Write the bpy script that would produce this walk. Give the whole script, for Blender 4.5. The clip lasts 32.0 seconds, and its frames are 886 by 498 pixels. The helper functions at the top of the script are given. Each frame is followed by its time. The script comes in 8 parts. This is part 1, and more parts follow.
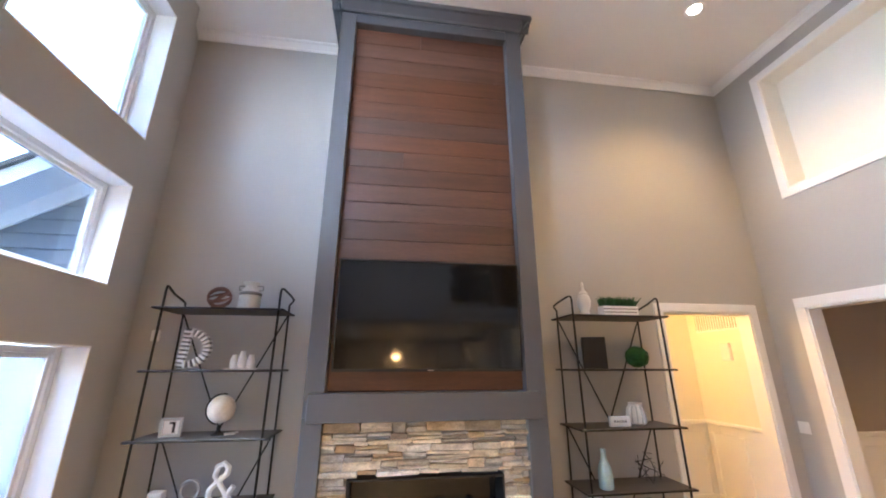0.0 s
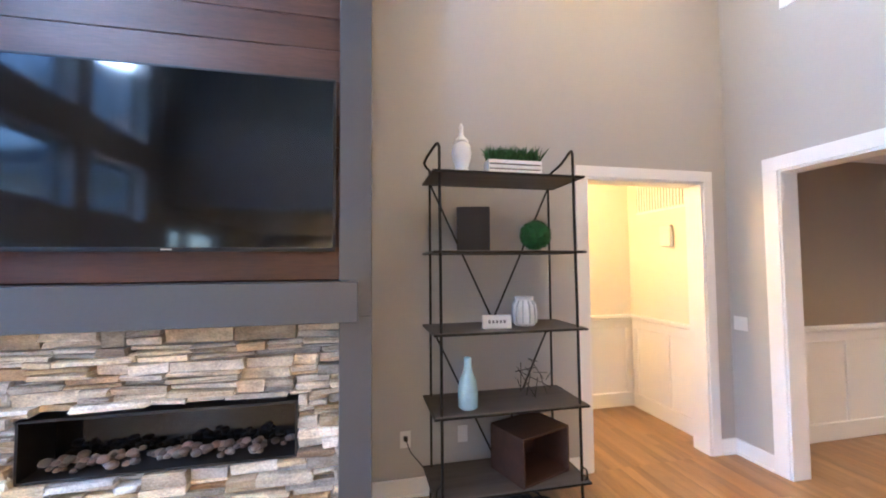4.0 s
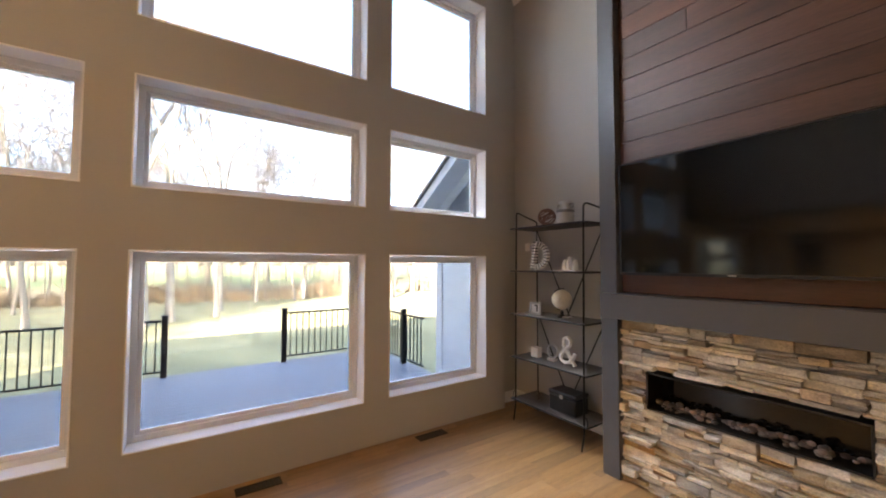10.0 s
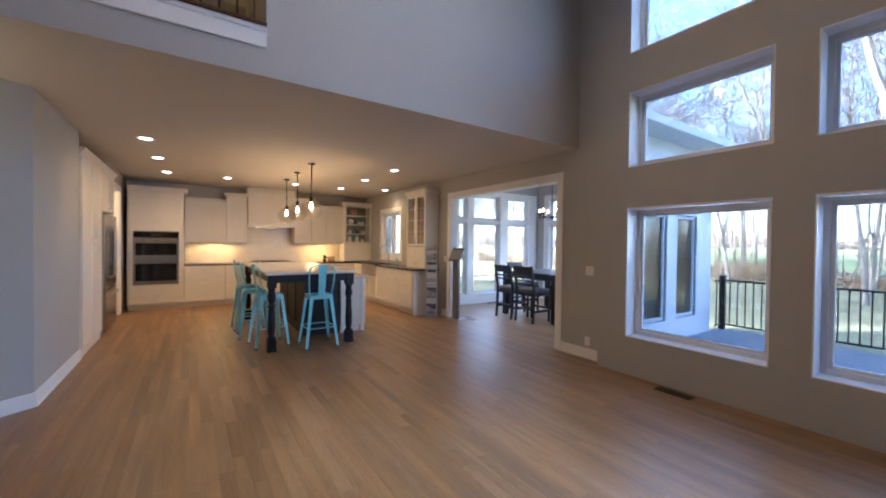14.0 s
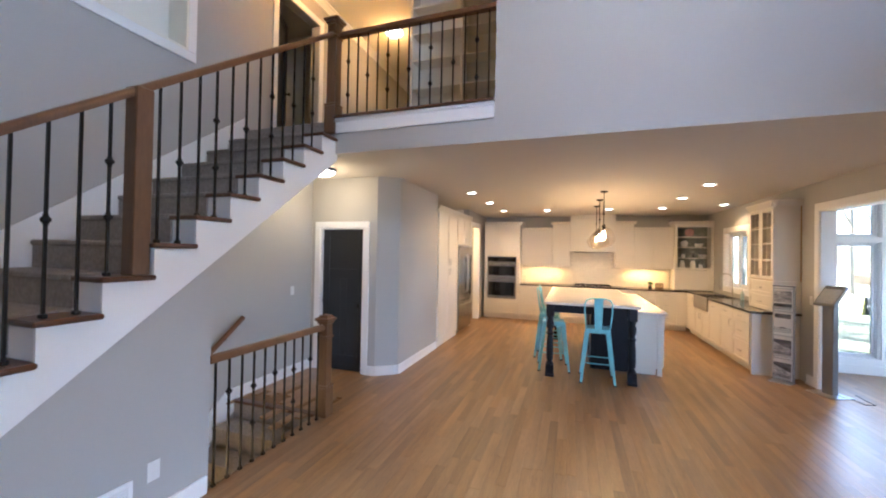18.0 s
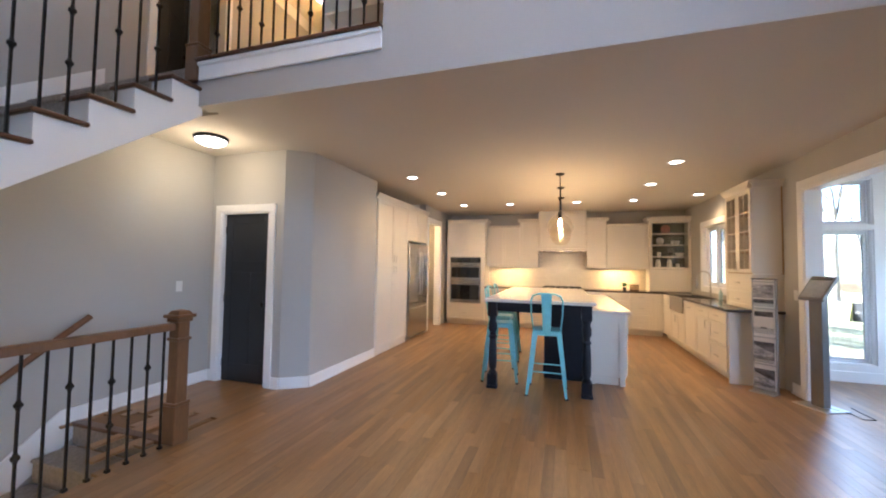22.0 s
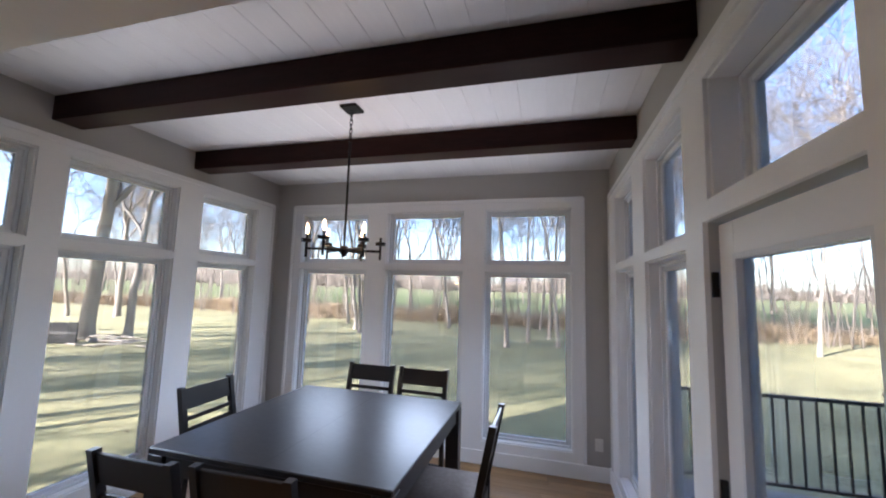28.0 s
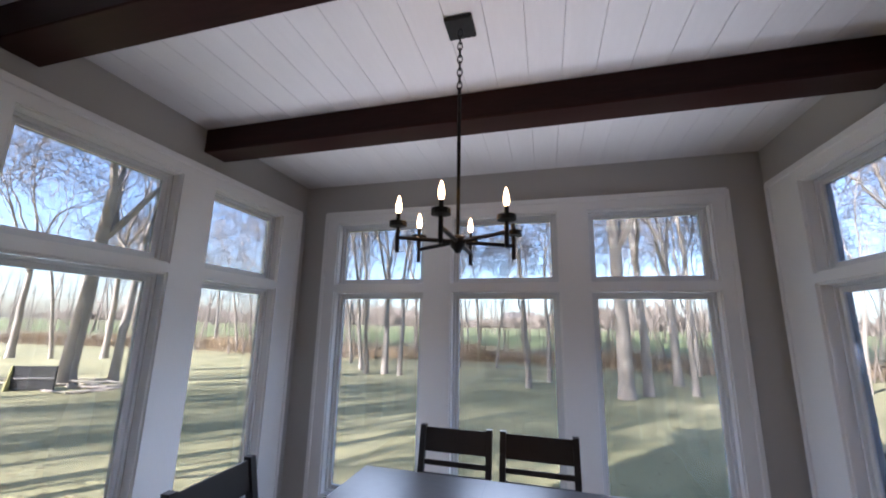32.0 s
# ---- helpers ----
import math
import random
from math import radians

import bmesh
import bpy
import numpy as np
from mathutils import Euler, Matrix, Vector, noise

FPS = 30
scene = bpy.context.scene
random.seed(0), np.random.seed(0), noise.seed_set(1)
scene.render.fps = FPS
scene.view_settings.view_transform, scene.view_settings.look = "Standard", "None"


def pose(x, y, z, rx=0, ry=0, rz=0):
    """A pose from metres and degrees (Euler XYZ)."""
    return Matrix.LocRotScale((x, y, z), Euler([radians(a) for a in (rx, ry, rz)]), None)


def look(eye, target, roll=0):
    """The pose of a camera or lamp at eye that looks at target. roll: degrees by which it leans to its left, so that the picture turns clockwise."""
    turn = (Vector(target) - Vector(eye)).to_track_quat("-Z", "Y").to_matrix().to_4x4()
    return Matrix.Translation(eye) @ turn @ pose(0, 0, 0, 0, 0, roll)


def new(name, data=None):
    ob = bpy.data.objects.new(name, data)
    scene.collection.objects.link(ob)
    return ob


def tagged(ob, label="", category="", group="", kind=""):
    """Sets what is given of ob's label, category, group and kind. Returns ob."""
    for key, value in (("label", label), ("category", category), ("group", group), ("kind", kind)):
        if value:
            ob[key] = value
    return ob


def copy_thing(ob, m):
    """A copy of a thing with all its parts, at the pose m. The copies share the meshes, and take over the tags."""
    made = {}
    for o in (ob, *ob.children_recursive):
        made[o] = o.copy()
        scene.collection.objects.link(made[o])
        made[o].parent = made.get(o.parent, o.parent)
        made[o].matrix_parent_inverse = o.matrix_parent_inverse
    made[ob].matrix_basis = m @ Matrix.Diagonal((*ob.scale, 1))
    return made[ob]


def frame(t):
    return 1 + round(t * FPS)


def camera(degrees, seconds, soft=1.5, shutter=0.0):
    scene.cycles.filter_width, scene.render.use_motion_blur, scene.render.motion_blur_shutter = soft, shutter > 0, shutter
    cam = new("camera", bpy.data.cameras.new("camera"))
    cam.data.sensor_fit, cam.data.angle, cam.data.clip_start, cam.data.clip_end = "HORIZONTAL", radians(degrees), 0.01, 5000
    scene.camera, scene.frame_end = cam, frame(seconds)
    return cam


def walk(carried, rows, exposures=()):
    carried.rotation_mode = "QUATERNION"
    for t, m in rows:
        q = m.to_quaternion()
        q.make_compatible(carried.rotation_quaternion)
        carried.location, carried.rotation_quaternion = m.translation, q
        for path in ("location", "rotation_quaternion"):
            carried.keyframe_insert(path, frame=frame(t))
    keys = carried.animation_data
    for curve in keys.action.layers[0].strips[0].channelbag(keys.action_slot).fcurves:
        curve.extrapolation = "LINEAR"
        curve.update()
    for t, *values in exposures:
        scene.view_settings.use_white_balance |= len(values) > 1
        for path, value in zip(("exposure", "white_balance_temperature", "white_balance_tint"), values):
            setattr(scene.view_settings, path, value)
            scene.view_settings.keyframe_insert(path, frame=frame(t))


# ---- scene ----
# ---------------------------------------------------------------- camera
cam = camera(98.96, 32.0, soft=2.0)
ROWS = [
    (0, 0.637, 0.966, 1.767, -8.37, 16.96, -0.04),
    (0.5, 0.767, 1.139, 1.732, -8.73, 16.84, -0.08),
    (1, 0.849, 1.387, 1.708, -8.90, 16.74, -0.14),
    (1.5, 0.859, 1.652, 1.685, -9.25, 15.75, -0.11),
    (2, 0.997, 1.834, 1.659, -10.13, 13.63, -0.47),
    (2.5, 1.303, 1.939, 1.659, -10.95, 10.25, -0.71),
    (3, 1.563, 2.156, 1.621, -12.08, 5.59, -0.71),
    (3.5, 1.794, 2.18, 1.637, -11.98, 3.29, -0.53),
    (5.5, 2.232, 1.556, 1.53, -11.97, 1.08, -0.27),
    (6, 2.365, 1.355, 1.45, -9.13, -0.77, -0.34),
    (6.5, 2.372, 1.146, 1.433, -2.95, -3.03, -0.39),
    (7, 2.382, 0.953, 1.433, 5.25, -3.57, -0.2),
    (7.5, 2.397, 0.897, 1.499, 13.75, -4.32, -0.2),
    (8, 2.363, 0.887, 1.542, 21.29, -4.05, -0.19),
    (8.5, 2.306, 0.867, 1.615, 29.44, -3.94, -0.06),
    (9, 2.256, 0.882, 1.66, 38.03, -2.96, 0.02),
    (9.5, 2.152, 1.009, 1.729, 46.64, -1.2, 0.04),
    (10, 2.024, 1.17, 1.796, 55.87, 2.32, 0.12),
    (10.5, 2.041, 1.431, 1.814, 66.42, 6.38, 0.18),
    (11, 2.199, 1.539, 1.812, 77.81, 9.1, 0.28),
    (11.5, 2.361, 1.695, 1.792, 93.73, 9.96, 0.33),
    (12, 2.461, 1.856, 1.739, 111.47, 9.83, 0.41),
    (12.5, 2.618, 1.903, 1.673, 122.95, 9.08, 0.77),
    (13, 2.837, 1.843, 1.602, 130.73, 5.91, 0.82),
    (13.5, 2.827, 1.766, 1.546, 138.15, 1.82, 0.7),
    (14, 2.616, 1.702, 1.467, 146.45, -0.8, 0.71),
    (14.5, 2.546, 1.484, 1.396, 153.05, -3.92, 0.91),
    (16.5, 1.971, 1.313, 1.57, 175.09, -10.41, 0.77),
    (17, 1.725, 1.496, 1.666, 185.55, -6.81, 0.63),
    (17.5, 1.545, 1.648, 1.701, 193.13, -2.5, 0.87),
    (18, 1.45, 1.886, 1.713, 198.82, 0.66, 1.09),
    (18.5, 1.4, 2.033, 1.72, 201.95, 1.66, 1.13),
    (19, 1.309, 2.054, 1.755, 203.87, 2.09, 1.23),
    (19.5, 1.233, 2.02, 1.756, 204.69, 3.49, 1.22),
    (20, 1.169, 1.948, 1.751, 205.40, 4.44, 1.21),
    (20.5, 1.101, 1.826, 1.713, 205.97, 4.89, 1.14),
    (21, 1.1, 1.579, 1.569, 205.93, 4.86, 1.16),
    (21.5, 1.034, 1.254, 1.5, 203.78, 4.52, 1.11),
    (22, 0.917, 0.817, 1.449, 197.72, 2.43, 0.92),
    (22.5, 0.896, 0.403, 1.429, 191.05, -1.24, 0.94),
    (23, 0.818, 0.056, 1.42, 185.24, -5.39, 0.87),
    (23.5, 0.624, -0.32, 1.441, 178.03, -7.39, 0.87),
    (24, 0.498, -0.739, 1.435, 171.08, -7.52, 1.04),
    (24.5, 0.364, -1.062, 1.434, 162.51, -7.45, 1.21),
    (25, 0.134, -1.4, 1.436, 153.94, -7.47, 1.36),
    (25.5, 0.02, -1.716, 1.42, 144.15, -7.14, 1.44),
    (26, -0.158, -1.903, 1.477, 132.66, -7.73, 0.98),
    (26.5, -0.521, -2.069, 1.578, 124.62, -8.11, 1.08),
    (28.5, -1.414, -2.37, 1.822, 101.76, 10.01, 1.39),
    (29, -1.55, -2.56, 1.819, 101.17, 11.69, 1.31),
    (29.5, -1.677, -2.74, 1.834, 101.73, 11.76, 1.64),
    (30, -1.798, -2.949, 1.818, 101.39, 11.68, 1.38),
    (30.5, -2.011, -3.084, 1.831, 104.38, 11.52, 1.37),
    (31, -2.105, -3.234, 1.807, 107.13, 11.62, 1.17),
    (31.5, -2.122, -3.31, 1.778, 107.89, 11.59, 1.13),
    (32, -2.125, -3.278, 1.709, 105.16, 11.42, 1.1),
]


def stand(x, y, z, yaw, pitch, roll):
    a, b = radians(yaw), radians(pitch)
    ahead = Vector((-math.sin(a) * math.cos(b), math.cos(a) * math.cos(b), math.sin(b)))
    return look((x, y, z), Vector((x, y, z)) + ahead, roll)


EXPOSURES = [(0.0, 6.30, 5600, 13), (3.5, 6.58, 4850, 12), (6.0, 6.48, 4850, 12), (7.0, 6.33, 4750, 12), (8.0, 6.15, 5300, 13), (9.0, 6.05, 6400, 16), (10.0, 5.25, 6900, 16), (10.5, 4.85, 6800, 16), (11.0, 4.42, 6500, 16), (11.5, 3.85, 6000, 20), (12.0, 3.70, 5550, 20),
             (13.0, 3.70, 5900, 20), (14.0, 4.65, 5000, 14), (16.5, 5.20, 5000, 13), (19.0, 5.35, 5200, 12), (21.0, 5.30, 5250, 12), (23.0, 4.95, 5000, 13), (26.0, 4.38, 5150, 14), (28.5, 3.60, 5900, 20), (32.0, 3.40, 5700, 20)]
walk(cam, [(r[0], stand(*r[1:])) for r in ROWS], EXPOSURES)

# ---------------------------------------------------------------- world and sun
SUN_DIR = Vector((-0.72, 0.58, -0.40)).normalized()      # the way the sunlight travels
world = bpy.data.worlds.new("world")
scene.world = world
world.use_nodes = True
wn = world.node_tree.nodes
sky = wn.new("ShaderNodeTexSky")
sky.sky_type = "NISHITA"
sky.sun_disc = False
sky.sun_elevation = math.asin(-SUN_DIR.z)
sky.sun_rotation = math.atan2(-SUN_DIR.x, -SUN_DIR.y)
sky.air_density, sky.dust_density, sky.ozone_density = 1.0, 1.6, 2.0
world.node_tree.links.new(sky.outputs[0], wn["Background"].inputs[0])
wn["Background"].inputs[1].default_value = 0.115
sun = new("sun", bpy.data.lights.new("sun", "SUN"))
sun.data.energy, sun.data.angle, sun.data.color = 5.0, radians(0.6), (1.0, 0.93, 0.82)
sun.matrix_world = look((20, -20, 20), Vector((20, -20, 20)) + SUN_DIR)

WARM = (1.0, 0.59, 0.22)


def lamp(name, kind, place, power, color=WARM, size=0.1, aim=None):
    data = bpy.data.lights.new(name, kind)
    data.energy, data.color = power, color
    if kind == "AREA":
        data.shape, data.size = "DISK", size
    else:
        data.shadow_soft_size = size
    ob = new(name, data)
    ob.matrix_world = look(place, aim or (place[0], place[1], place[2] - 1))
    if kind == "SPOT":
        data.spot_size, data.spot_blend = radians(125), 0.8
    return ob


# ---------------------------------------------------------------- mesh tools
class Mesh:
    """Collects vertices and faces of one part."""

    def __init__(self):
        self.v, self.f = [], []

    def add(self, verts, faces):
        n = len(self.v)
        self.v += [tuple(p) for p in verts]
        self.f += [tuple(n + i for i in f) for f in faces]
        return self

    def box(self, x0, x1, y0, y1, z0, z1, c=0.0, m=None):
        x0, x1 = min(x0, x1), max(x0, x1)
        y0, y1 = min(y0, y1), max(y0, y1)
        z0, z1 = min(z0, z1), max(z0, z1)
        if c <= 0:
            v = [(x, y, z) for z in (z0, z1) for y in (y0, y1) for x in (x0, x1)]
            f = [(0, 2, 3, 1), (4, 5, 7, 6), (0, 1, 5, 4), (2, 6, 7, 3), (0, 4, 6, 2), (1, 3, 7, 5)]
        else:
            c = min(c, 0.45 * min(x1 - x0, y1 - y0, z1 - z0))
            v, f, index = [], [], {}
            for ix, x in enumerate((x0, x1)):
                for iy, y in enumerate((y0, y1)):
                    for iz, z in enumerate((z0, z1)):
                        sx, sy, sz = c * (1 - 2 * ix), c * (1 - 2 * iy), c * (1 - 2 * iz)
                        for a, p in enumerate(((x, y + sy, z + sz), (x + sx, y, z + sz), (x + sx, y + sy, z))):
                            index[ix, iy, iz, a] = len(v)
                            v.append(p)
                        tri = [index[ix, iy, iz, a] for a in range(3)]
                        f.append(tri if (ix + iy + iz) % 2 else tri[::-1])
            for i in (0, 1):
                q = [index[i, 0, 0, 0], index[i, 1, 0, 0], index[i, 1, 1, 0], index[i, 0, 1, 0]]
                f.append(q if i else q[::-1])
                q = [index[0, i, 0, 1], index[1, i, 0, 1], index[1, i, 1, 1], index[0, i, 1, 1]]
                f.append(q[::-1] if i else q)
                q = [index[0, 0, i, 2], index[1, 0, i, 2], index[1, 1, i, 2], index[0, 1, i, 2]]
                f.append(q if i else q[::-1])
                for j in (0, 1):
                    s = (i + j) % 2
                    q = [index[0, i, j, 1], index[1, i, j, 1], index[1, i, j, 2], index[0, i, j, 2]]
                    f.append(q if s == 0 else q[::-1])
                    q = [index[i, 0, j, 2], index[i, 1, j, 2], index[i, 1, j, 0], index[i, 0, j, 0]]
                    f.append(q if s == 0 else q[::-1])
                    q = [index[i, j, 0, 0], index[i, j, 1, 0], index[i, j, 1, 1], index[i, j, 0, 1]]
                    f.append(q if s == 0 else q[::-1])
        if m is not None:
            v = [m @ Vector(p) for p in v]
        return self.add(v, f)

    def lathe(self, profile, n=20, m=None, center=(0, 0, 0)):
        """Turns (radius, height) pairs round the z axis."""
        v, f = [], []
        for r, z in profile:
            for i in range(n):
                a = 2 * math.pi * i / n
                v.append((center[0] + r * math.cos(a), center[1] + r * math.sin(a), center[2] + z))
        for k in range(len(profile) - 1):
            for i in range(n):
                j = (i + 1) % n
                f.append((k * n + i, k * n + j, (k + 1) * n + j, (k + 1) * n + i))
        f.append(tuple(range(n))[::-1])
        f.append(tuple((len(profile) - 1) * n + i for i in range(n)))
        if m is not None:
            v = [m @ Vector(p) for p in v]
        return self.add(v, f)

    def tube(self, path, r, n=8, closed=False, r1=None):
        """A round bar along a path; r1: its radius at the end."""
        path = [Vector(p) for p in path]
        v, f = [], []
        up = None
        for k, p in enumerate(path):
            a = path[k - 1] if k or closed else p
            b = path[(k + 1) % len(path)] if k < len(path) - 1 or closed else p
            d = (b - a).normalized()
            if up is None:
                up = d.orthogonal().normalized()
            up = (up - up.dot(d) * d)
            up = up.normalized() if up.length > 1e-4 else d.orthogonal().normalized()
            side = d.cross(up)
            rr = r if r1 is None else r + (r1 - r) * k / max(1, len(path) - 1)
            for i in range(n):
                w = 2 * math.pi * i / n
                v.append(p + rr * (math.cos(w) * up + math.sin(w) * side))
        rings = len(path)
        for k in range(rings if closed else rings - 1):
            for i in range(n):
                j, k2 = (i + 1) % n, (k + 1) % rings
                f.append((k * n + i, k * n + j, k2 * n + j, k2 * n + i))
        if not closed:
            f.append(tuple(range(n))[::-1])
            f.append(tuple((rings - 1) * n + i for i in range(n)))
        return self.add(v, f)

    def prism(self, outline, a, b, axis="z"):
        """Extrudes a flat outline of (u, v) from a to b along an axis."""
        n = len(outline)
        put = {"z": lambda u, w, h: (u, w, h), "y": lambda u, w, h: (u, h, w), "x": lambda u, w, h: (h, u, w)}[axis]
        v = [put(u, w, a) for u, w in outline] + [put(u, w, b) for u, w in outline]
        f = [tuple(range(n))[::-1], tuple(range(n, 2 * n))]
        f += [(i, (i + 1) % n, n + (i + 1) % n, n + i) for i in range(n)]
        return self.add(v, f)

    def ball(self, c, r, n=16, squash=1.0):
        rings = max(6, n // 2)
        prof = [(max(1e-4, r * math.sin(math.pi * k / rings)), -r * squash * math.cos(math.pi * k / rings)) for k in range(rings + 1)]
        return self.lathe(prof, n, None, c)

    def data(self, name, material, smooth=None):
        me = bpy.data.meshes.new(name)
        me.from_pydata(self.v, [], self.f)
        bm = bmesh.new()
        bm.from_mesh(me)
        bmesh.ops.recalc_face_normals(bm, faces=bm.faces)
        bm.to_mesh(me)
        bm.free()
        if smooth:
            me.shade_smooth()
            me.set_sharp_from_angle(angle=radians(smooth))
        me.materials.append(material)
        return me


def thing(name, label, category, group="", at=(0, 0, 0), turn=0, kind=""):
    ob = new(name)
    ob.empty_display_size = 0.1
    ob.matrix_world = pose(*at, 0, 0, turn)
    return tagged(ob, label, category, group, kind)


def part(name, mesh, material, parent, label="", smooth=None):
    ob = new(name, mesh.data(name, material, smooth))
    ob.parent = parent
    return tagged(ob, label)


def single(name, mesh, material, label, category, group="", at=(0, 0, 0), turn=0, smooth=None, kind=""):
    ob = new(name, mesh.data(name, material, smooth))
    ob.matrix_world = pose(*at, 0, 0, turn)
    return tagged(ob, label, category, group, kind)


def structure(name, mesh, material, label, category, smooth=None):
    return single(name, mesh, material, label, category, smooth=smooth, kind="structure")


def cells(mesh, axis, a, b, u0, u1, z0, z1, holes):
    """Fills a wall slab from a to b along axis, u0..u1 and z0..z1, but for the holes (u0, u1, z0, z1)."""
    us = sorted({u0, u1, *[min(max(h[i], u0), u1) for h in holes for i in (0, 1)]})
    for p, q in zip(us, us[1:]):
        mid = (p + q) / 2
        cuts = sorted((max(h[2], z0), min(h[3], z1)) for h in holes if h[0] < mid < h[1])
        low = z0
        for c0, c1 in cuts + [(z1, z1)]:
            if c0 > low + 1e-4:
                if axis == "x":
                    mesh.box(a, b, p, q, low, c0)
                else:
                    mesh.box(p, q, a, b, low, c0)
            low = max(low, c1)
    return mesh


# ---------------------------------------------------------------- materials
def material(name, color, rough=0.5, metal=0.0, spread=0.0, scale=(8.0, 8.0, 8.0), bump=0.0, fine=60.0, hue=None, coat=0.0, random_amount=0.0, alt=None, emit=0.0, spec=0.5):
    """A surface with variation at two scales. spread: how far the colour wanders; alt: a second colour that it wanders to;
    random_amount: how far pieces differ from each other."""
    mat = bpy.data.materials.new(name)
    mat.use_nodes = True
    nt = mat.node_tree
    n, l = nt.nodes, nt.links
    b = n["Principled BSDF"]
    b.inputs["Roughness"].default_value = rough
    b.inputs["Metallic"].default_value = metal
    b.inputs["Coat Weight"].default_value = coat
    b.inputs["Specular IOR Level"].default_value = spec
    if emit:
        b.inputs["Emission Color"].default_value = (*color, 1)
        b.inputs["Emission Strength"].default_value = emit
    b.inputs["Base Color"].default_value = (*color, 1)
    if not (spread or bump or random_amount):
        return mat
    tc = n.new("ShaderNodeTexCoord")
    mp = n.new("ShaderNodeMapping")
    mp.inputs["Scale"].default_value = scale
    info, geo = n.new("ShaderNodeObjectInfo"), n.new("ShaderNodeNewGeometry")
    rnd = n.new("ShaderNodeMath")
    rnd.operation = "ADD"
    l.new(info.outputs["Random"], rnd.inputs[0])
    l.new(geo.outputs["Random Per Island"], rnd.inputs[1])
    frac = n.new("ShaderNodeMath")
    frac.operation = "FRACT"
    l.new(rnd.outputs[0], frac.inputs[0])
    l.new(tc.outputs["Object"], mp.inputs["Vector"])
    vec = mp.outputs["Vector"]
    if random_amount:
        mul = n.new("ShaderNodeMath")
        mul.operation = "MULTIPLY"
        mul.inputs[1].default_value = 91.0
        l.new(frac.outputs[0], mul.inputs[0])
        addv = n.new("ShaderNodeVectorMath")
        addv.operation = "ADD"
        l.new(vec, addv.inputs[0])
        l.new(mul.outputs[0], addv.inputs[1])
        vec = addv.outputs[0]
    big, small = n.new("ShaderNodeTexNoise"), n.new("ShaderNodeTexNoise")
    big.inputs["Scale"].default_value, big.inputs["Detail"].default_value = 1.0, 3.0
    small.inputs["Scale"].default_value, small.inputs["Detail"].default_value = fine / 8.0, 4.0
    l.new(vec, big.inputs["Vector"])
    l.new(vec, small.inputs["Vector"])
    mix = n.new("ShaderNodeMath")
    mix.operation = "MULTIPLY_ADD"
    mix.inputs[1].default_value = 0.45
    l.new(small.outputs[0], mix.inputs[0])
    half = n.new("ShaderNodeMath")
    half.operation = "MULTIPLY"
    half.inputs[1].default_value = 0.55
    l.new(big.outputs[0], half.inputs[0])
    l.new(half.outputs[0], mix.inputs[2])
    ramp = n.new("ShaderNodeValToRGB")
    lo = alt if alt else tuple(c * (1 - spread) for c in color)
    hi = tuple(min(1, c * (1 + spread)) for c in color)
    ramp.color_ramp.elements[0].color, ramp.color_ramp.elements[1].color = (*lo, 1), (*hi, 1)
    ramp.color_ramp.elements[0].position, ramp.color_ramp.elements[1].position = 0.32, 0.68
    l.new(mix.outputs[0], ramp.inputs[0])
    out = ramp.outputs[0]
    if random_amount:
        hsv = n.new("ShaderNodeHueSaturation")
        vr = n.new("ShaderNodeMapRange")
        vr.inputs["To Min"].default_value, vr.inputs["To Max"].default_value = 1 - random_amount, 1 + random_amount
        l.new(frac.outputs[0], vr.inputs["Value"])
        l.new(vr.outputs[0], hsv.inputs["Value"])
        if hue:
            hr = n.new("ShaderNodeMapRange")
            hr.inputs["To Min"].default_value, hr.inputs["To Max"].default_value = 1 - hue, 1 + hue
            m2 = n.new("ShaderNodeMath")
            m2.operation = "FRACT"
            m3 = n.new("ShaderNodeMath")
            m3.operation = "MULTIPLY"
            m3.inputs[1].default_value = 7.31
            l.new(frac.outputs[0], m3.inputs[0])
            l.new(m3.outputs[0], m2.inputs[0])
            l.new(m2.outputs[0], hr.inputs["Value"])
            l.new(hr.outputs[0], hsv.inputs["Saturation"])
        l.new(out, hsv.inputs["Color"])
        out = hsv.outputs[0]
    l.new(out, b.inputs["Base Color"])
    rr = n.new("ShaderNodeMapRange")
    rr.inputs["To Min"].default_value, rr.inputs["To Max"].default_value = max(0.02, rough - 0.08), min(1, rough + 0.08)
    l.new(small.outputs[0], rr.inputs["Value"])
    l.new(rr.outputs[0], b.inputs["Roughness"])
    if bump:
        bp = n.new("ShaderNodeBump")
        bp.inputs["Strength"].default_value, bp.inputs["Distance"].default_value = bump, 0.01
        l.new(mix.outputs[0], bp.inputs["Height"])
        l.new(bp.outputs[0], b.inputs["Normal"])
    return mat


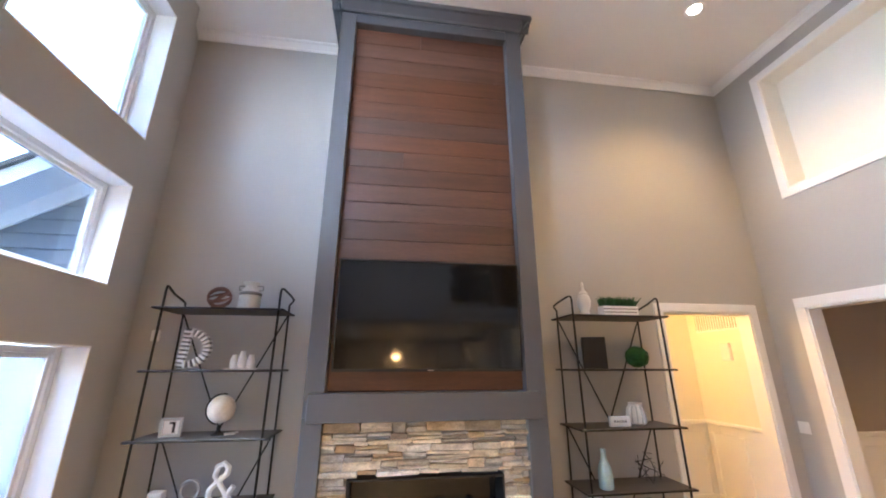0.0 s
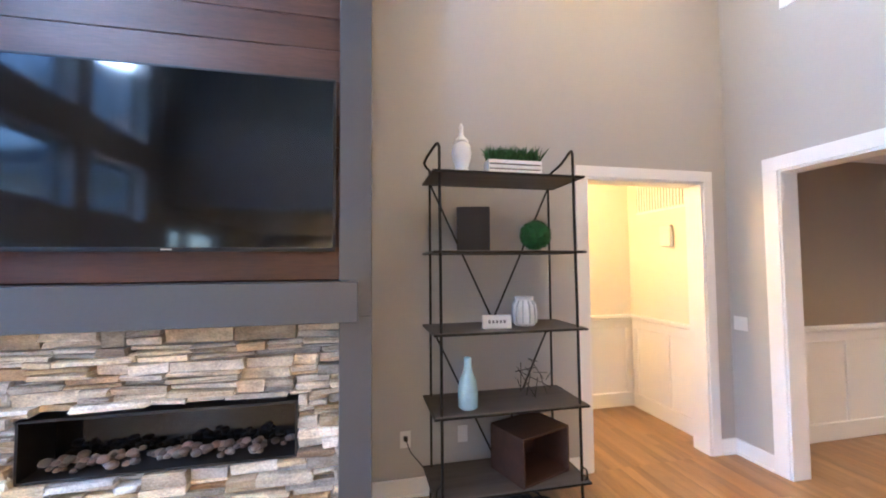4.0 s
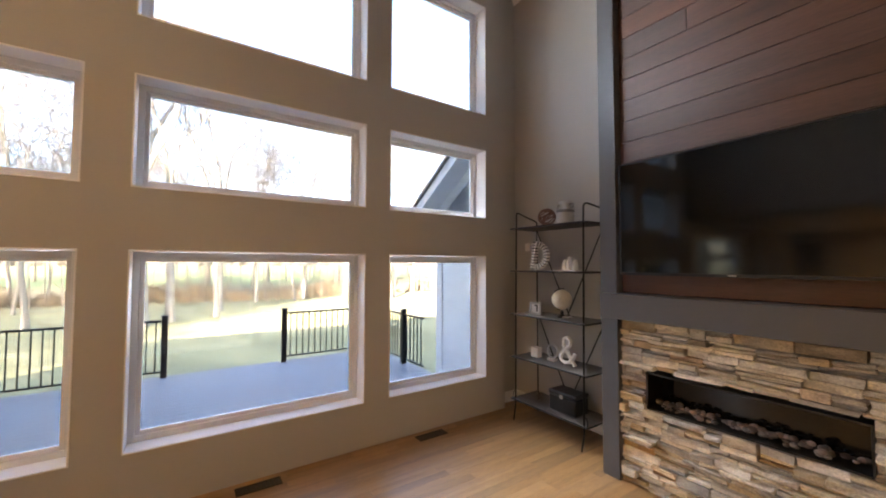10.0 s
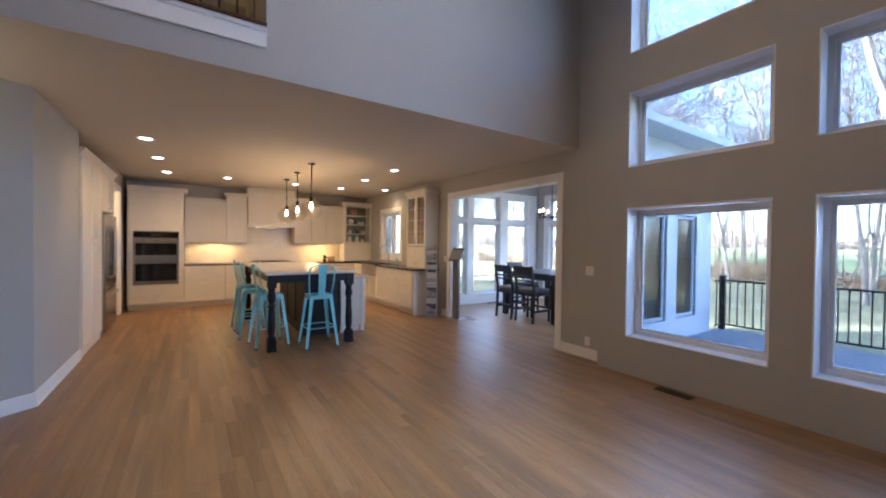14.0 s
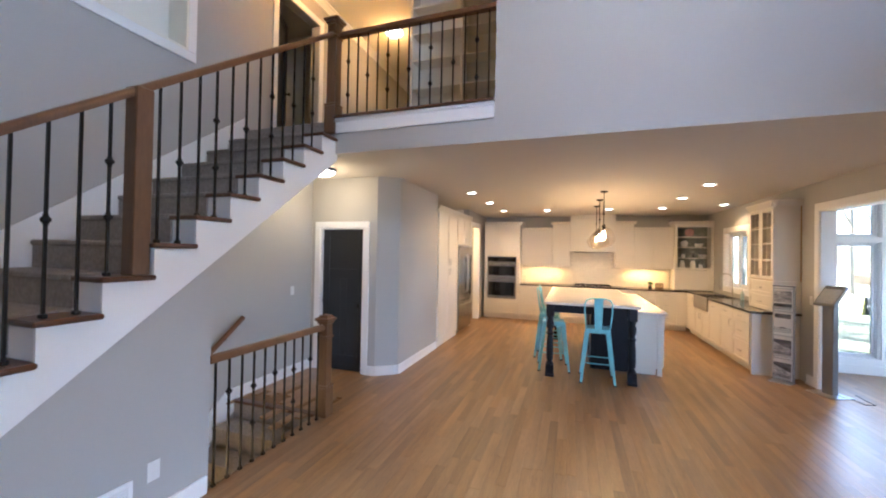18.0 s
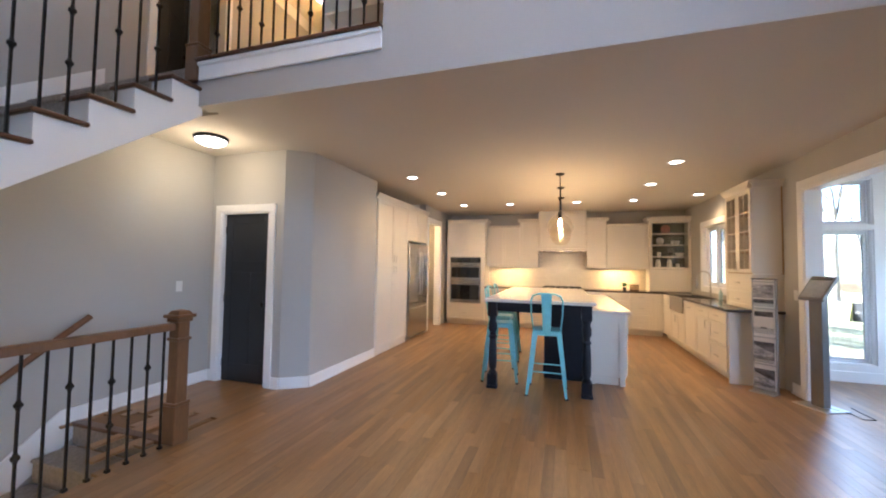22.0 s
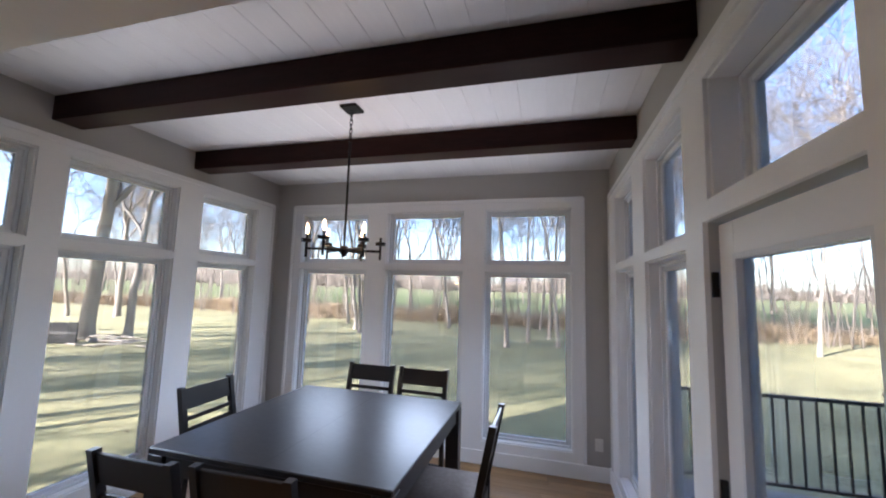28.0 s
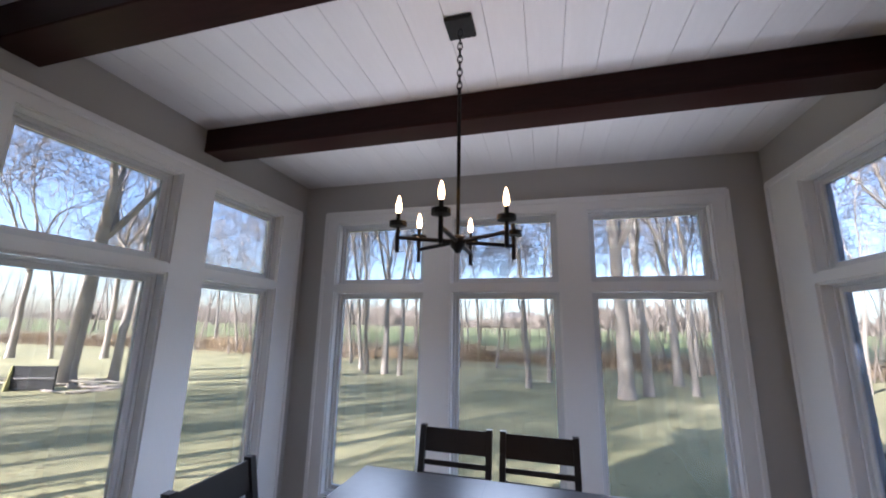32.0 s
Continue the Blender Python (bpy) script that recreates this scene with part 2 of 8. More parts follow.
def glass(name, tint=(1, 1, 1), gloss=1.0, least=0.03):
    """A thin pane: clear, with the gloss that glass has."""
    mat = bpy.data.materials.new(name)
    mat.use_nodes = True
    n, l = mat.node_tree.nodes, mat.node_tree.links
    n.remove(n["Principled BSDF"])
    clear, shine, mix, face = n.new("ShaderNodeBsdfTransparent"), n.new("ShaderNodeBsdfGlossy"), n.new("ShaderNodeMixShader"), n.new("ShaderNodeLayerWeight")
    clear.inputs[0].default_value = (*tint, 1)
    shine.inputs["Roughness"].default_value = 0.02
    shine.inputs[0].default_value = (gloss, gloss, gloss, 1)
    power, fade = n.new("ShaderNodeMath"), n.new("ShaderNodeMath")
    power.operation, power.inputs[1].default_value = "POWER", 5.0
    fade.operation, fade.inputs[1].default_value, fade.inputs[2].default_value = "MULTIPLY_ADD", 0.9, least
    face.inputs[0].default_value = 0.5
    l.new(face.outputs["Facing"], power.inputs[0])
    l.new(power.outputs[0], fade.inputs[0])
    l.new(fade.outputs[0], mix.inputs[0])
    l.new(clear.outputs[0], mix.inputs[1])
    l.new(shine.outputs[0], mix.inputs[2])
    l.new(mix.outputs[0], n["Material Output"].inputs[0])
    return mat


PAINT = material("wall_paint", (0.45, 0.44, 0.42), 0.75, spread=0.02, scale=(0.7, 0.7, 0.7), bump=0.05, fine=900)
TAN = PAINT
TAUPE = material("taupe_paint", (0.33, 0.275, 0.215), 0.6, spread=0.02, scale=(0.7, 0.7, 0.7), bump=0.05, fine=900)
TRIM = material("trim_paint", (0.85, 0.85, 0.85), 0.4, spread=0.015, scale=(2, 2, 2), bump=0.03, fine=300)
CEILING = material("ceiling_paint", (0.82, 0.81, 0.79), 0.85, spread=0.02, scale=(0.6, 0.6, 0.6), bump=0.06, fine=900)
# kitchen ceiling set darker and tanner than the high white one
KITCHEN_CEILING = material("tan_ceiling_tone", (0.60, 0.565, 0.515), 0.85, spread=0.02, scale=(0.6, 0.6, 0.6), bump=0.06, fine=900)
RECESS = material("recess_paint", (0.86, 0.83, 0.75), 0.7, spread=0.015, scale=(1, 1, 1), bump=0.04, fine=900)
CREAM = material("cream_paint", (0.80, 0.76, 0.66), 0.7, spread=0.02, scale=(1, 1, 1))
OAK = material("oak_floor", (0.30, 0.170, 0.067), 0.37, spread=0.2, scale=(14, 1.1, 14), bump=0.05, fine=90, random_amount=0.20, hue=0.06, alt=(0.18, 0.098, 0.037), spec=0.7, coat=0.17)
OAK.node_tree.nodes["Principled BSDF"].inputs["Coat Roughness"].default_value = 0.42
OAK_RAIL = material("oak_stained", (0.14, 0.066, 0.026), 0.35, spread=0.25, scale=(9, 9, 1.5), bump=0.05, fine=80)
TREAD = material("tread_wood", (0.085, 0.037, 0.017), 0.3, spread=0.25, scale=(3, 14, 14), bump=0.04, fine=80)
WALNUT = material("panel_wood", (0.092, 0.038, 0.020), 0.42, spread=0.35, scale=(1.2, 9, 14), bump=0.08, fine=90, random_amount=0.2, hue=0.12)
BEAM = material("beam_wood", (0.022, 0.0075, 0.0065), 0.32, spread=0.3, scale=(9, 1.2, 9), bump=0.02, fine=60, spec=0.10)
CHARCOAL = material("charcoal_paint", (0.092, 0.096, 0.105), 0.36, spread=0.05, scale=(2, 2, 2), bump=0.03, fine=300)
STONE = material("ledge_stone", (0.798, 0.718, 0.581), 0.85, spread=0.28, scale=(9, 9, 16), bump=0.9, fine=70, random_amount=0.4, hue=0.5, alt=(0.36, 0.31, 0.25))
STONE_TAN = material("tan_ledge_stone", (0.616, 0.502, 0.342), 0.85, spread=0.3, scale=(9, 9, 16), bump=0.9, fine=70, random_amount=0.3, hue=0.3, alt=(0.30, 0.235, 0.155))
STONE_GREY = material("grey_ledge_stone", (0.490, 0.467, 0.422), 0.85, spread=0.3, scale=(9, 9, 16), bump=0.9, fine=70, random_amount=0.35, hue=0.4, alt=(0.22, 0.205, 0.18))
STONE_RUST = material("rusty_ledge_stone", (0.433, 0.319, 0.205), 0.85, spread=0.35, scale=(9, 9, 16), bump=0.9, fine=70, random_amount=0.3, hue=0.3, alt=(0.20, 0.14, 0.09))
MORTAR = material("dark_backing", (0.05, 0.045, 0.04), 0.9, spread=0.3, scale=(20, 20, 20))
BLACK_METAL = material("black_iron", (0.012, 0.011, 0.010), 0.42, 0.6, spread=0.3, scale=(20, 20, 20), bump=0.05)
SHELF_WOOD = material("grey_wood", (0.085, 0.075, 0.066), 0.6, spread=0.3, scale=(1.5, 20, 20), bump=0.1, fine=80)
CARPET = material("carpet", (0.29, 0.27, 0.25), 0.95, spread=0.25, scale=(30, 30, 30), bump=0.8, fine=300)
CAB = material("cabinet_paint", (0.74, 0.70, 0.63), 0.42, spread=0.02, scale=(2, 2, 2), bump=0.02, fine=300)
CABINET_BACK = material("cabinet_back_paint", (0.17, 0.18, 0.155), 0.6, spread=0.04, scale=(2, 2, 2))
CABINET_INSIDE = material("maple_inside", (0.42, 0.27, 0.13), 0.5, spread=0.12, scale=(3, 3, 14), bump=0.02)
DARK_TOP = material("dark_granite", (0.05, 0.042, 0.038), 0.16, spread=0.6, scale=(30, 30, 30), fine=200)
QUARTZ = material("white_quartz", (0.74, 0.70, 0.64), 0.16, spread=0.05, scale=(3, 3, 3), fine=200)
NAVY = material("navy_paint", (0.010, 0.012, 0.018), 0.4, spread=0.2, scale=(3, 3, 3), bump=0.03, spec=0.3)
STEEL = material("stainless", (0.42, 0.41, 0.39), 0.26, 1.0, spread=0.06, scale=(2, 60, 60), bump=0.02)
NICKEL = material("brushed_nickel", (0.52, 0.50, 0.47), 0.3, 1.0)
BLACK_GLASS = material("black_glass", (0.008, 0.008, 0.009), 0.06)
SCREEN = material("tv_screen", (0.004, 0.005, 0.007), 0.05, spread=0.1, scale=(1, 1, 1), spec=0.38)
PLASTIC = material("black_plastic", (0.012, 0.012, 0.013), 0.45)
WHITE_PLASTIC = material("white_plastic", (0.78, 0.78, 0.76), 0.35)
DOOR_DARK = material("dark_door", (0.016, 0.018, 0.022), 0.38, spread=0.15, scale=(2, 2, 2), bump=0.03)
TEAL = material("teal_enamel", (0.25, 0.62, 0.70), 0.36, 0.15, spread=0.12, scale=(6, 6, 6), bump=0.03)
ESPRESSO = material("espresso_wood", (0.011, 0.008, 0.008), 0.35, spread=0.35, scale=(9, 2, 9), bump=0.04, fine=80)
SEAT = material("grey_fabric", (0.16, 0.135, 0.12), 0.95, spread=0.2, scale=(40, 40, 40), bump=0.4, fine=300)
TILE = material("white_tile", (0.70, 0.65, 0.56), 0.22, spread=0.03, scale=(4, 4, 4), random_amount=0.03)
GROUT = material("grout", (0.55, 0.51, 0.45), 0.9, spread=0.1, scale=(30, 30, 30))
DECK = material("deck_board", (0.26, 0.27, 0.30), 0.6, spread=0.12, scale=(20, 1.5, 20), bump=0.2, random_amount=0.06)
VINYL = material("window_vinyl", (0.74, 0.76, 0.78), 0.35, spread=0.01, scale=(2, 2, 2))
SIDING = material("blue_grey_siding", (0.17, 0.20, 0.24), 0.7, spread=0.1, scale=(2, 2, 12), bump=0.1)
ROOFING = material("shingle", (0.16, 0.14, 0.12), 0.9, spread=0.3, scale=(10, 10, 10), bump=0.5)
GRASS = material("lawn", (0.37, 0.325, 0.16), 0.95, spread=0.35, scale=(0.35, 0.35, 0.35), bump=0.6, fine=260, alt=(0.16, 0.165, 0.07))


def zoned(mat, zones):
    """Blends other ground colours in by the distance behind the house: (x, colour, share)."""
    n, l = mat.node_tree.nodes, mat.node_tree.links
    base = n["Principled BSDF"].inputs["Base Color"].links[0].from_socket
    tc, cut, span, wob, add = n.new("ShaderNodeTexCoord"), n.new("ShaderNodeSeparateXYZ"), n.new("ShaderNodeMapRange"), n.new("ShaderNodeTexNoise"), n.new("ShaderNodeMath")
    wob.inputs["Scale"].default_value, wob.inputs["Detail"].default_value = 0.3, 4.0
    add.operation, add.inputs[1].default_value = "MULTIPLY_ADD", 7.0
    l.new(tc.outputs["Object"], cut.inputs[0])
    l.new(tc.outputs["Object"], wob.inputs["Vector"])
    l.new(wob.outputs[0], add.inputs[0])
    l.new(cut.outputs["X"], add.inputs[2])
    span.inputs["From Min"].default_value, span.inputs["From Max"].default_value = -200.0, 0.0
    l.new(add.outputs[0], span.inputs["Value"])
    ramp = n.new("ShaderNodeValToRGB")
    while len(ramp.color_ramp.elements) < len(zones):
        ramp.color_ramp.elements.new(0.5)
    for e, (x, c, a) in zip(ramp.color_ramp.elements, zones):
        e.position, e.color = (x + 200) / 200, (*c, a)
    l.new(span.outputs[0], ramp.inputs[0])
    mix = n.new("ShaderNodeMix")
    mix.data_type = "RGBA"
    l.new(ramp.outputs["Alpha"], mix.inputs["Factor"])
    l.new(base, mix.inputs[6])
    l.new(ramp.outputs["Color"], mix.inputs[7])
    l.new(mix.outputs[2], n["Principled BSDF"].inputs["Base Color"])


zoned(GRASS, [(-160, (0.20, 0.17, 0.09), 0.8), (-110, (0.19, 0.20, 0.07), 0.8), (-46, (0.15, 0.19, 0.05), 0.85), (-38, (0.18, 0.125, 0.075), 0.7), (-30, (0.18, 0.13, 0.075), 0.55), (-24, (0.2, 0.18, 0.08), 0.0)])
BARK = material("bark", (0.34, 0.30, 0.25), 0.9, spread=0.25, scale=(5, 5, 1.2), bump=0.9, fine=80, alt=(0.19, 0.165, 0.135))
TWIG = material("twig", (0.185, 0.155, 0.125), 0.9, spread=0.3, scale=(3, 3, 3))
BRUSH = material("brush", (0.30, 0.22, 0.13), 0.95, spread=0.4, scale=(1, 1, 1), random_amount=0.35)
PANE = glass("pane", (0.54, 0.55, 0.56))
CLEAR = glass("clear_glass", (0.96, 0.96, 0.95), 1.0, 0.045)
GLOBE = glass("globe_glass", (0.93, 0.90, 0.85), 1.0, 0.09)
BULB = material("bulb", (1.0, 0.62, 0.28), 0.4, emit=1.6)
GLOW = material("lamp_diffuser", (1.0, 0.80, 0.55), 0.4, emit=0.35)
CAN_GLOW = material("can_lens", (1.0, 0.83, 0.60), 0.4, emit=0.6)
CERAMIC = material("white_ceramic", (0.76, 0.75, 0.73), 0.3, spread=0.03, scale=(6, 6, 6))
GREEN = material("moss_green", (0.025, 0.10, 0.025), 0.9, spread=0.5, scale=(20, 20, 20), random_amount=0.4)
BLUE_GLASS = material("blue_ceramic", (0.42, 0.60, 0.66), 0.25, spread=0.08, scale=(6, 6, 6))
COPPER = material("brown_wicker", (0.15, 0.07, 0.045), 0.5, spread=0.3, scale=(10, 10, 10))
GALV = material("galvanized", (0.45, 0.46, 0.46), 0.45, 0.7, spread=0.15, scale=(8, 8, 8))
BOOK_COVER = material("book_cover", (0.010, 0.007, 0.007), 0.6, spread=0.2, scale=(12, 12, 12), bump=0.05)
PALE_TIN = material("white_washed_tin", (0.58, 0.58, 0.56), 0.6, 0.2, spread=0.15, scale=(8, 8, 8), bump=0.05)
CRATE = material("dark_crate", (0.055, 0.025, 0.016), 0.5, spread=0.4, scale=(3, 12, 12), bump=0.1)
GREY_METAL = material("grey_metal", (0.20, 0.195, 0.19), 0.4, 0.5, spread=0.08, scale=(4, 4, 4))
ACRYLIC = glass("acrylic", (0.9, 0.92, 0.93))
PAPER = material("printed_paper", (0.70, 0.69, 0.67), 0.5, spread=0.04, scale=(9, 9, 9))
PHOTO_GREY = material("grey_photo_print", (0.42, 0.42, 0.43), 0.35, spread=0.5, scale=(9, 9, 16), fine=30, alt=(0.10, 0.10, 0.11))
PHOTO = material("photo_print", (0.13, 0.13, 0.14), 0.35, spread=0.9, scale=(4, 4, 7), fine=24, alt=(0.008, 0.009, 0.011))
BRONZE = material("vent_bronze", (0.035, 0.024, 0.017), 0.45, 0.5)
PEBBLE = material("pebbles", (0.22, 0.18, 0.16), 0.5, spread=0.25, scale=(20, 20, 20), random_amount=0.6, hue=0.6)
# ---------------------------------------------------------------- structure
WX, PX, EX, NY, BY, SY = -1.68, -1.53, 5.10, 4.87, -1.53, -8.92
CZ, KZ = 5.50, 2.77
T = 0.14
WIN_Y = [(-0.75, 0.55), (0.82, 2.65), (2.91, 4.22)]
WIN_Z = [(0.43, 1.90), (2.36, 3.21), (3.65, 5.04)]
WIN_HOLES = [(a, b, c, d) for a, b in WIN_Y for c, d in WIN_Z]

# floor slab with the stair well cut out, and the well's own walls
m = Mesh()
for x0, x1, y0, y1 in ((-1.9, 3.92, -9.1, 6.3), (3.92, 5.3, 2.0, 6.3), (3.92, 5.3, -9.1, -1.52), (-5.55, -1.9, -5.75, -1.5), (5.3, 10.2, -1.0, 6.3)):
    m.box(x0, x1, y0, y1, -0.30, -0.02)
structure("floor", m, material("subfloor", (0.2, 0.12, 0.06), 0.8), "oak floor boards running through all the rooms", "floor")
m = Mesh()
m.box(3.80, 3.92, -1.52, 2.0, -2.8, -0.02).box(EX, EX + T, -1.52, 2.0, -2.8, 0.0).box(3.80, EX + T, 2.0, 2.1, -2.8, -0.3).box(3.80, EX + T, -1.62, -1.52, -2.8, -0.3).box(3.8, EX + T, -1.62, 2.1, -2.9, -2.8)
structure("stair_well", m, PAINT, "grey painted walls of the stair well down", "wall")

# north wall with the hall doorway
m = Mesh()
cells(m, "y", NY, NY + T, WX - T, 10.2, -0.05, CZ + 0.2, [(3.71, 4.84, -0.1, 2.34), (8.35, 9.85, 0.35, 2.45)])
structure("wall_north", m, PAINT, "warm grey painted wall behind the fireplace", "wall")
# east wall: dining opening, recessed panels
NICHES = [(-0.82, 0.51, 3.675, 5.14), (0.76, 2.40, 3.675, 5.14), (2.70, 4.27, 3.675, 5.14)]
m = Mesh()
cells(m, "x", EX, EX + T, SY, NY, 0.0, CZ + 0.2, [(2.55, 4.43, -0.1, 2.35), (-2.86, -2.02, 3.10, 5.10)] + NICHES)
structure("wall_east", m, PAINT, "tall grey painted wall beside the stairs", "wall")
for a, b, c, d in NICHES:
    m = Mesh().box(EX + 0.24, EX + 0.27, a - 0.02, b + 0.02, c - 0.02, d + 0.02)
    m.box(EX + T, EX + 0.24, a - 0.02, a, c - 0.02, d + 0.02).box(EX + T, EX + 0.24, b, b + 0.02, c - 0.02, d + 0.02)
    m.box(EX + T, EX + 0.24, a, b, c - 0.02, c).box(EX + T, EX + 0.24, a, b, d, d + 0.02)
    structure("wall_recess", m, RECESS, "cream painted back of a wall recess", "wall")
for a, b, c, d in NICHES:
    o = thing("recess_frame", "white wooden frame round a recessed wall panel", "trim", "recess frames", kind="structure")
    for n_, q in (("rail", (a - 0.09, b + 0.09, c - 0.09, c)), ("rail", (a - 0.09, b + 0.09, d, d + 0.09)), ("stile", (a - 0.09, a, c, d)), ("stile", (b, b + 0.09, c, d))):
        part(n_, Mesh().box(EX - 0.018, EX - 0.0005, q[0], q[1], q[2], q[3], 0.004), TRIM, o)
    part("liner", Mesh().box(EX - 0.018, EX + 0.238, a, a + 0.02, c, d).box(EX - 0.018, EX + 0.238, b - 0.02, b, c, d).box(EX - 0.018, EX + 0.238, a, b, c, c + 0.02).box(EX - 0.018, EX + 0.238, a, b, d - 0.02, d), RECESS, o)

# west wall: window section furred in, nook opening, kitchen window
m = Mesh()
cells(m, "x", WX - T, WX, BY - 0.0, NY, -0.3, CZ + 0.2, WIN_HOLES)
cells(m, "x", WX - T, WX, SY, BY, -0.3, CZ + 0.2, [(-4.50, -1.86, -0.05, 2.38), (-7.78, -6.68, 1.12, 2.26)])
structure("wall_west", m, PAINT, "grey painted outer wall with the tall windows", "wall")
m = Mesh()
cells(m, "x", WX, PX, -1.10, 4.52, 0.0, CZ, WIN_HOLES)
structure("wall_window_panel", m, TAN, "painted wall section that frames nine windows", "wall")

# bulkhead over the kitchen and the gallery opening
m = Mesh()
cells(m, "y", BY - T, BY, WX, EX, KZ - 0.02, CZ + 0.2, [(2.14, 3.86, 3.09, CZ + 0.3), (3.86, EX, KZ - 0.1, CZ + 0.3)])
structure("wall_bulkhead", m, PAINT, "light grey upper wall over the kitchen opening", "wall")
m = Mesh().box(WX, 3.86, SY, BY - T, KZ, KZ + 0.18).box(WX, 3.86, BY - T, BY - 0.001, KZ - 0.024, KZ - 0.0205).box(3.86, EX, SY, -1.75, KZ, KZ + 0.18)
structure("ceiling_kitchen", m, KITCHEN_CEILING, "flat tan-toned ceiling over the kitchen", "ceiling")
m = Mesh().box(WX - T, EX + T, SY - T, NY + T, CZ, CZ + 0.2)
structure("ceiling", m, CEILING, "high flat white ceiling", "ceiling")
# kitchen walls
m = Mesh().box(WX, EX, SY - T, SY, 0, CZ)
structure("wall_south", m, PAINT, "grey wall behind the kitchen cabinets", "wall")
m = Mesh()
m.prism([(3.76, -2.99), (4.02, -2.80), (4.18, -2.80), (4.18, -2.94), (3.90, -3.05)], 0, KZ)
cells(m, "x", 3.76, 3.90, -4.58, -2.99, 0, KZ, [])
m.box(3.90, 4.4, -4.58, -4.46, 0, KZ)
cells(m, "y", -2.94, -2.80, 4.18, EX, 0, KZ, [(4.22, 4.94, 0, 2.05)])
structure("wall_closet", m, PAINT, "grey wall round the closet with a slanted corner", "wall")
m = Mesh()
cells(m, "x", 3.80, 3.94, SY, -6.92, 0, KZ, [(-7.95, -7.12, 0, 2.42)])
m.box(4.42, 4.5, -6.92, -4.58, 0, KZ)
structure("wall_pantry", m, PAINT, "painted wall with the pantry doorway", "wall")
m = Mesh().box(3.94, EX, -6.96, -6.90, 0, KZ)
structure("wall_pantry_side", m, CREAM, "cream side wall of the small pantry", "wall")
# gallery upstairs
m = Mesh().box(2.0, EX, -6.4, -1.69, KZ + 0.18, 3.10).box(2.14, EX, -1.69, BY - 0.001, KZ, 3.10)
structure("floor_gallery", m, CARPET, "carpeted floor of the upper landing", "floor")
m = Mesh().box(2.0, 2.12, -6.4, BY - T, 3.10, CZ)
m.box(2.0, EX, -6.5, -6.4, 3.10, CZ)
structure("wall_gallery", m, PAINT, "warm lit walls of the upper landing", "wall")

m = Mesh().box(EX + T + 1.2, EX + T + 1.3, -3.6, -1.2, 3.0, CZ).box(EX + T, EX + T + 1.3, -3.7, -3.6, 3.0, CZ).box(EX + T, EX + T + 1.3, -1.3, -1.2, 3.0, CZ).box(EX + T, EX + T + 1.3, -3.7, -1.2, 2.95, 3.10).box(EX + T, EX + T + 1.3, -3.7, -1.2, CZ, CZ + 0.1)
structure("wall_bedroom", m, CREAM, "pale room behind the upstairs door", "wall")
# hall vestibule to the north
for nm, q in (("wall_hall_back", (3.1, 5.24, 6.04, 6.14)), ("wall_hall_side", (5.02, 5.12, NY + T, 6.04)), ("wall_hall_end", (3.0, 3.1, NY + T, 6.14))):
    structure(nm, Mesh().box(*q, 0, 2.9), CREAM, "cream painted walls of the hall", "wall")
structure("ceiling_hall", Mesh().box(3.0, 5.24, NY + T, 6.14, 2.72, 2.9), CEILING, "flat white ceiling of the small hall", "ceiling")
# dining room to the east
m = Mesh().box(10.0, 10.14, -1.0, NY, 0, 2.9).box(EX + T, 10.14, -1.14, -1.0, 0, 2.9)
structure("wall_dining", m, TAUPE, "taupe painted walls of the dining room", "wall")
m = Mesh()
cells(m, "y", NY - 0.004, NY - 0.0006, EX + T, 10.0, 0.99, 2.72, [(7.05, 7.93, 0.9, 2.1), (8.35, 9.85, 0.35, 2.45)])
structure("wall_dining_north", m, TAUPE, "taupe painted dining room wall over the wainscot", "wall")
structure("ceiling_dining", Mesh().box(EX + T, 10.14, -1.14, NY, 2.72, 2.9), CEILING, "flat white ceiling of the dining room", "ceiling")

# breakfast nook
NX, NS, NN, NZ = -5.41, -5.64, -1.63, 3.09
FAR_Y = [(-5.25, -4.34), (-4.09, -3.15), (-2.92, -2.00)]
LEFT_X = [(-2.96, -2.08), (-4.01, -3.14), (-5.04, -4.27)]
RIGHT_X = [(-5.00, -4.27), (-3.94, -3.20)]
LOW, HIGH = (0.23, 2.01), (2.07, 2.69)
m = Mesh()
cells(m, "x", NX - T, NX, NS - T, NN + T, -0.3, NZ + 0.1, [(a, b, *z) for a, b in FAR_Y for z in (LOW, HIGH)])
structure("wall_nook_west", m, PAINT, "nook wall with three tall windows", "wall")
m = Mesh()
cells(m, "y", NS - T, NS, NX, WX - T, -0.3, NZ + 0.1, [(a, b, *z) for a, b in LEFT_X for z in (LOW, HIGH)])
structure("wall_nook_south", m, PAINT, "nook wall with three tall windows", "wall")
m = Mesh()
cells(m, "y", NN, NN + T, NX, WX - T, -0.3, NZ + 0.1, [(a, b, *z) for a, b in RIGHT_X for z in (LOW, HIGH)] + [(-3.00, -2.10, -0.05, 2.10), (-2.94, -2.15, 2.18, 2.68)])
structure("wall_nook_north", m, PAINT, "nook wall with narrow windows and the deck door", "wall")
m = Mesh()
y = NS
while y < NN:                                     # boards of the nook ceiling
    m.box(NX, WX - T, y + 0.001, min(NN, y + 0.177), NZ, NZ + 0.03, 0.0016)
    y += 0.178
m.box(NX - T, WX - T, NS - T, NN + T, NZ + 0.03, NZ + 0.2)
structure("ceiling_nook", m, material("white_boards", (0.74, 0.73, 0.73), 0.6, spread=0.03, scale=(1, 6, 6)), "white tongue and groove board ceiling", "ceiling")

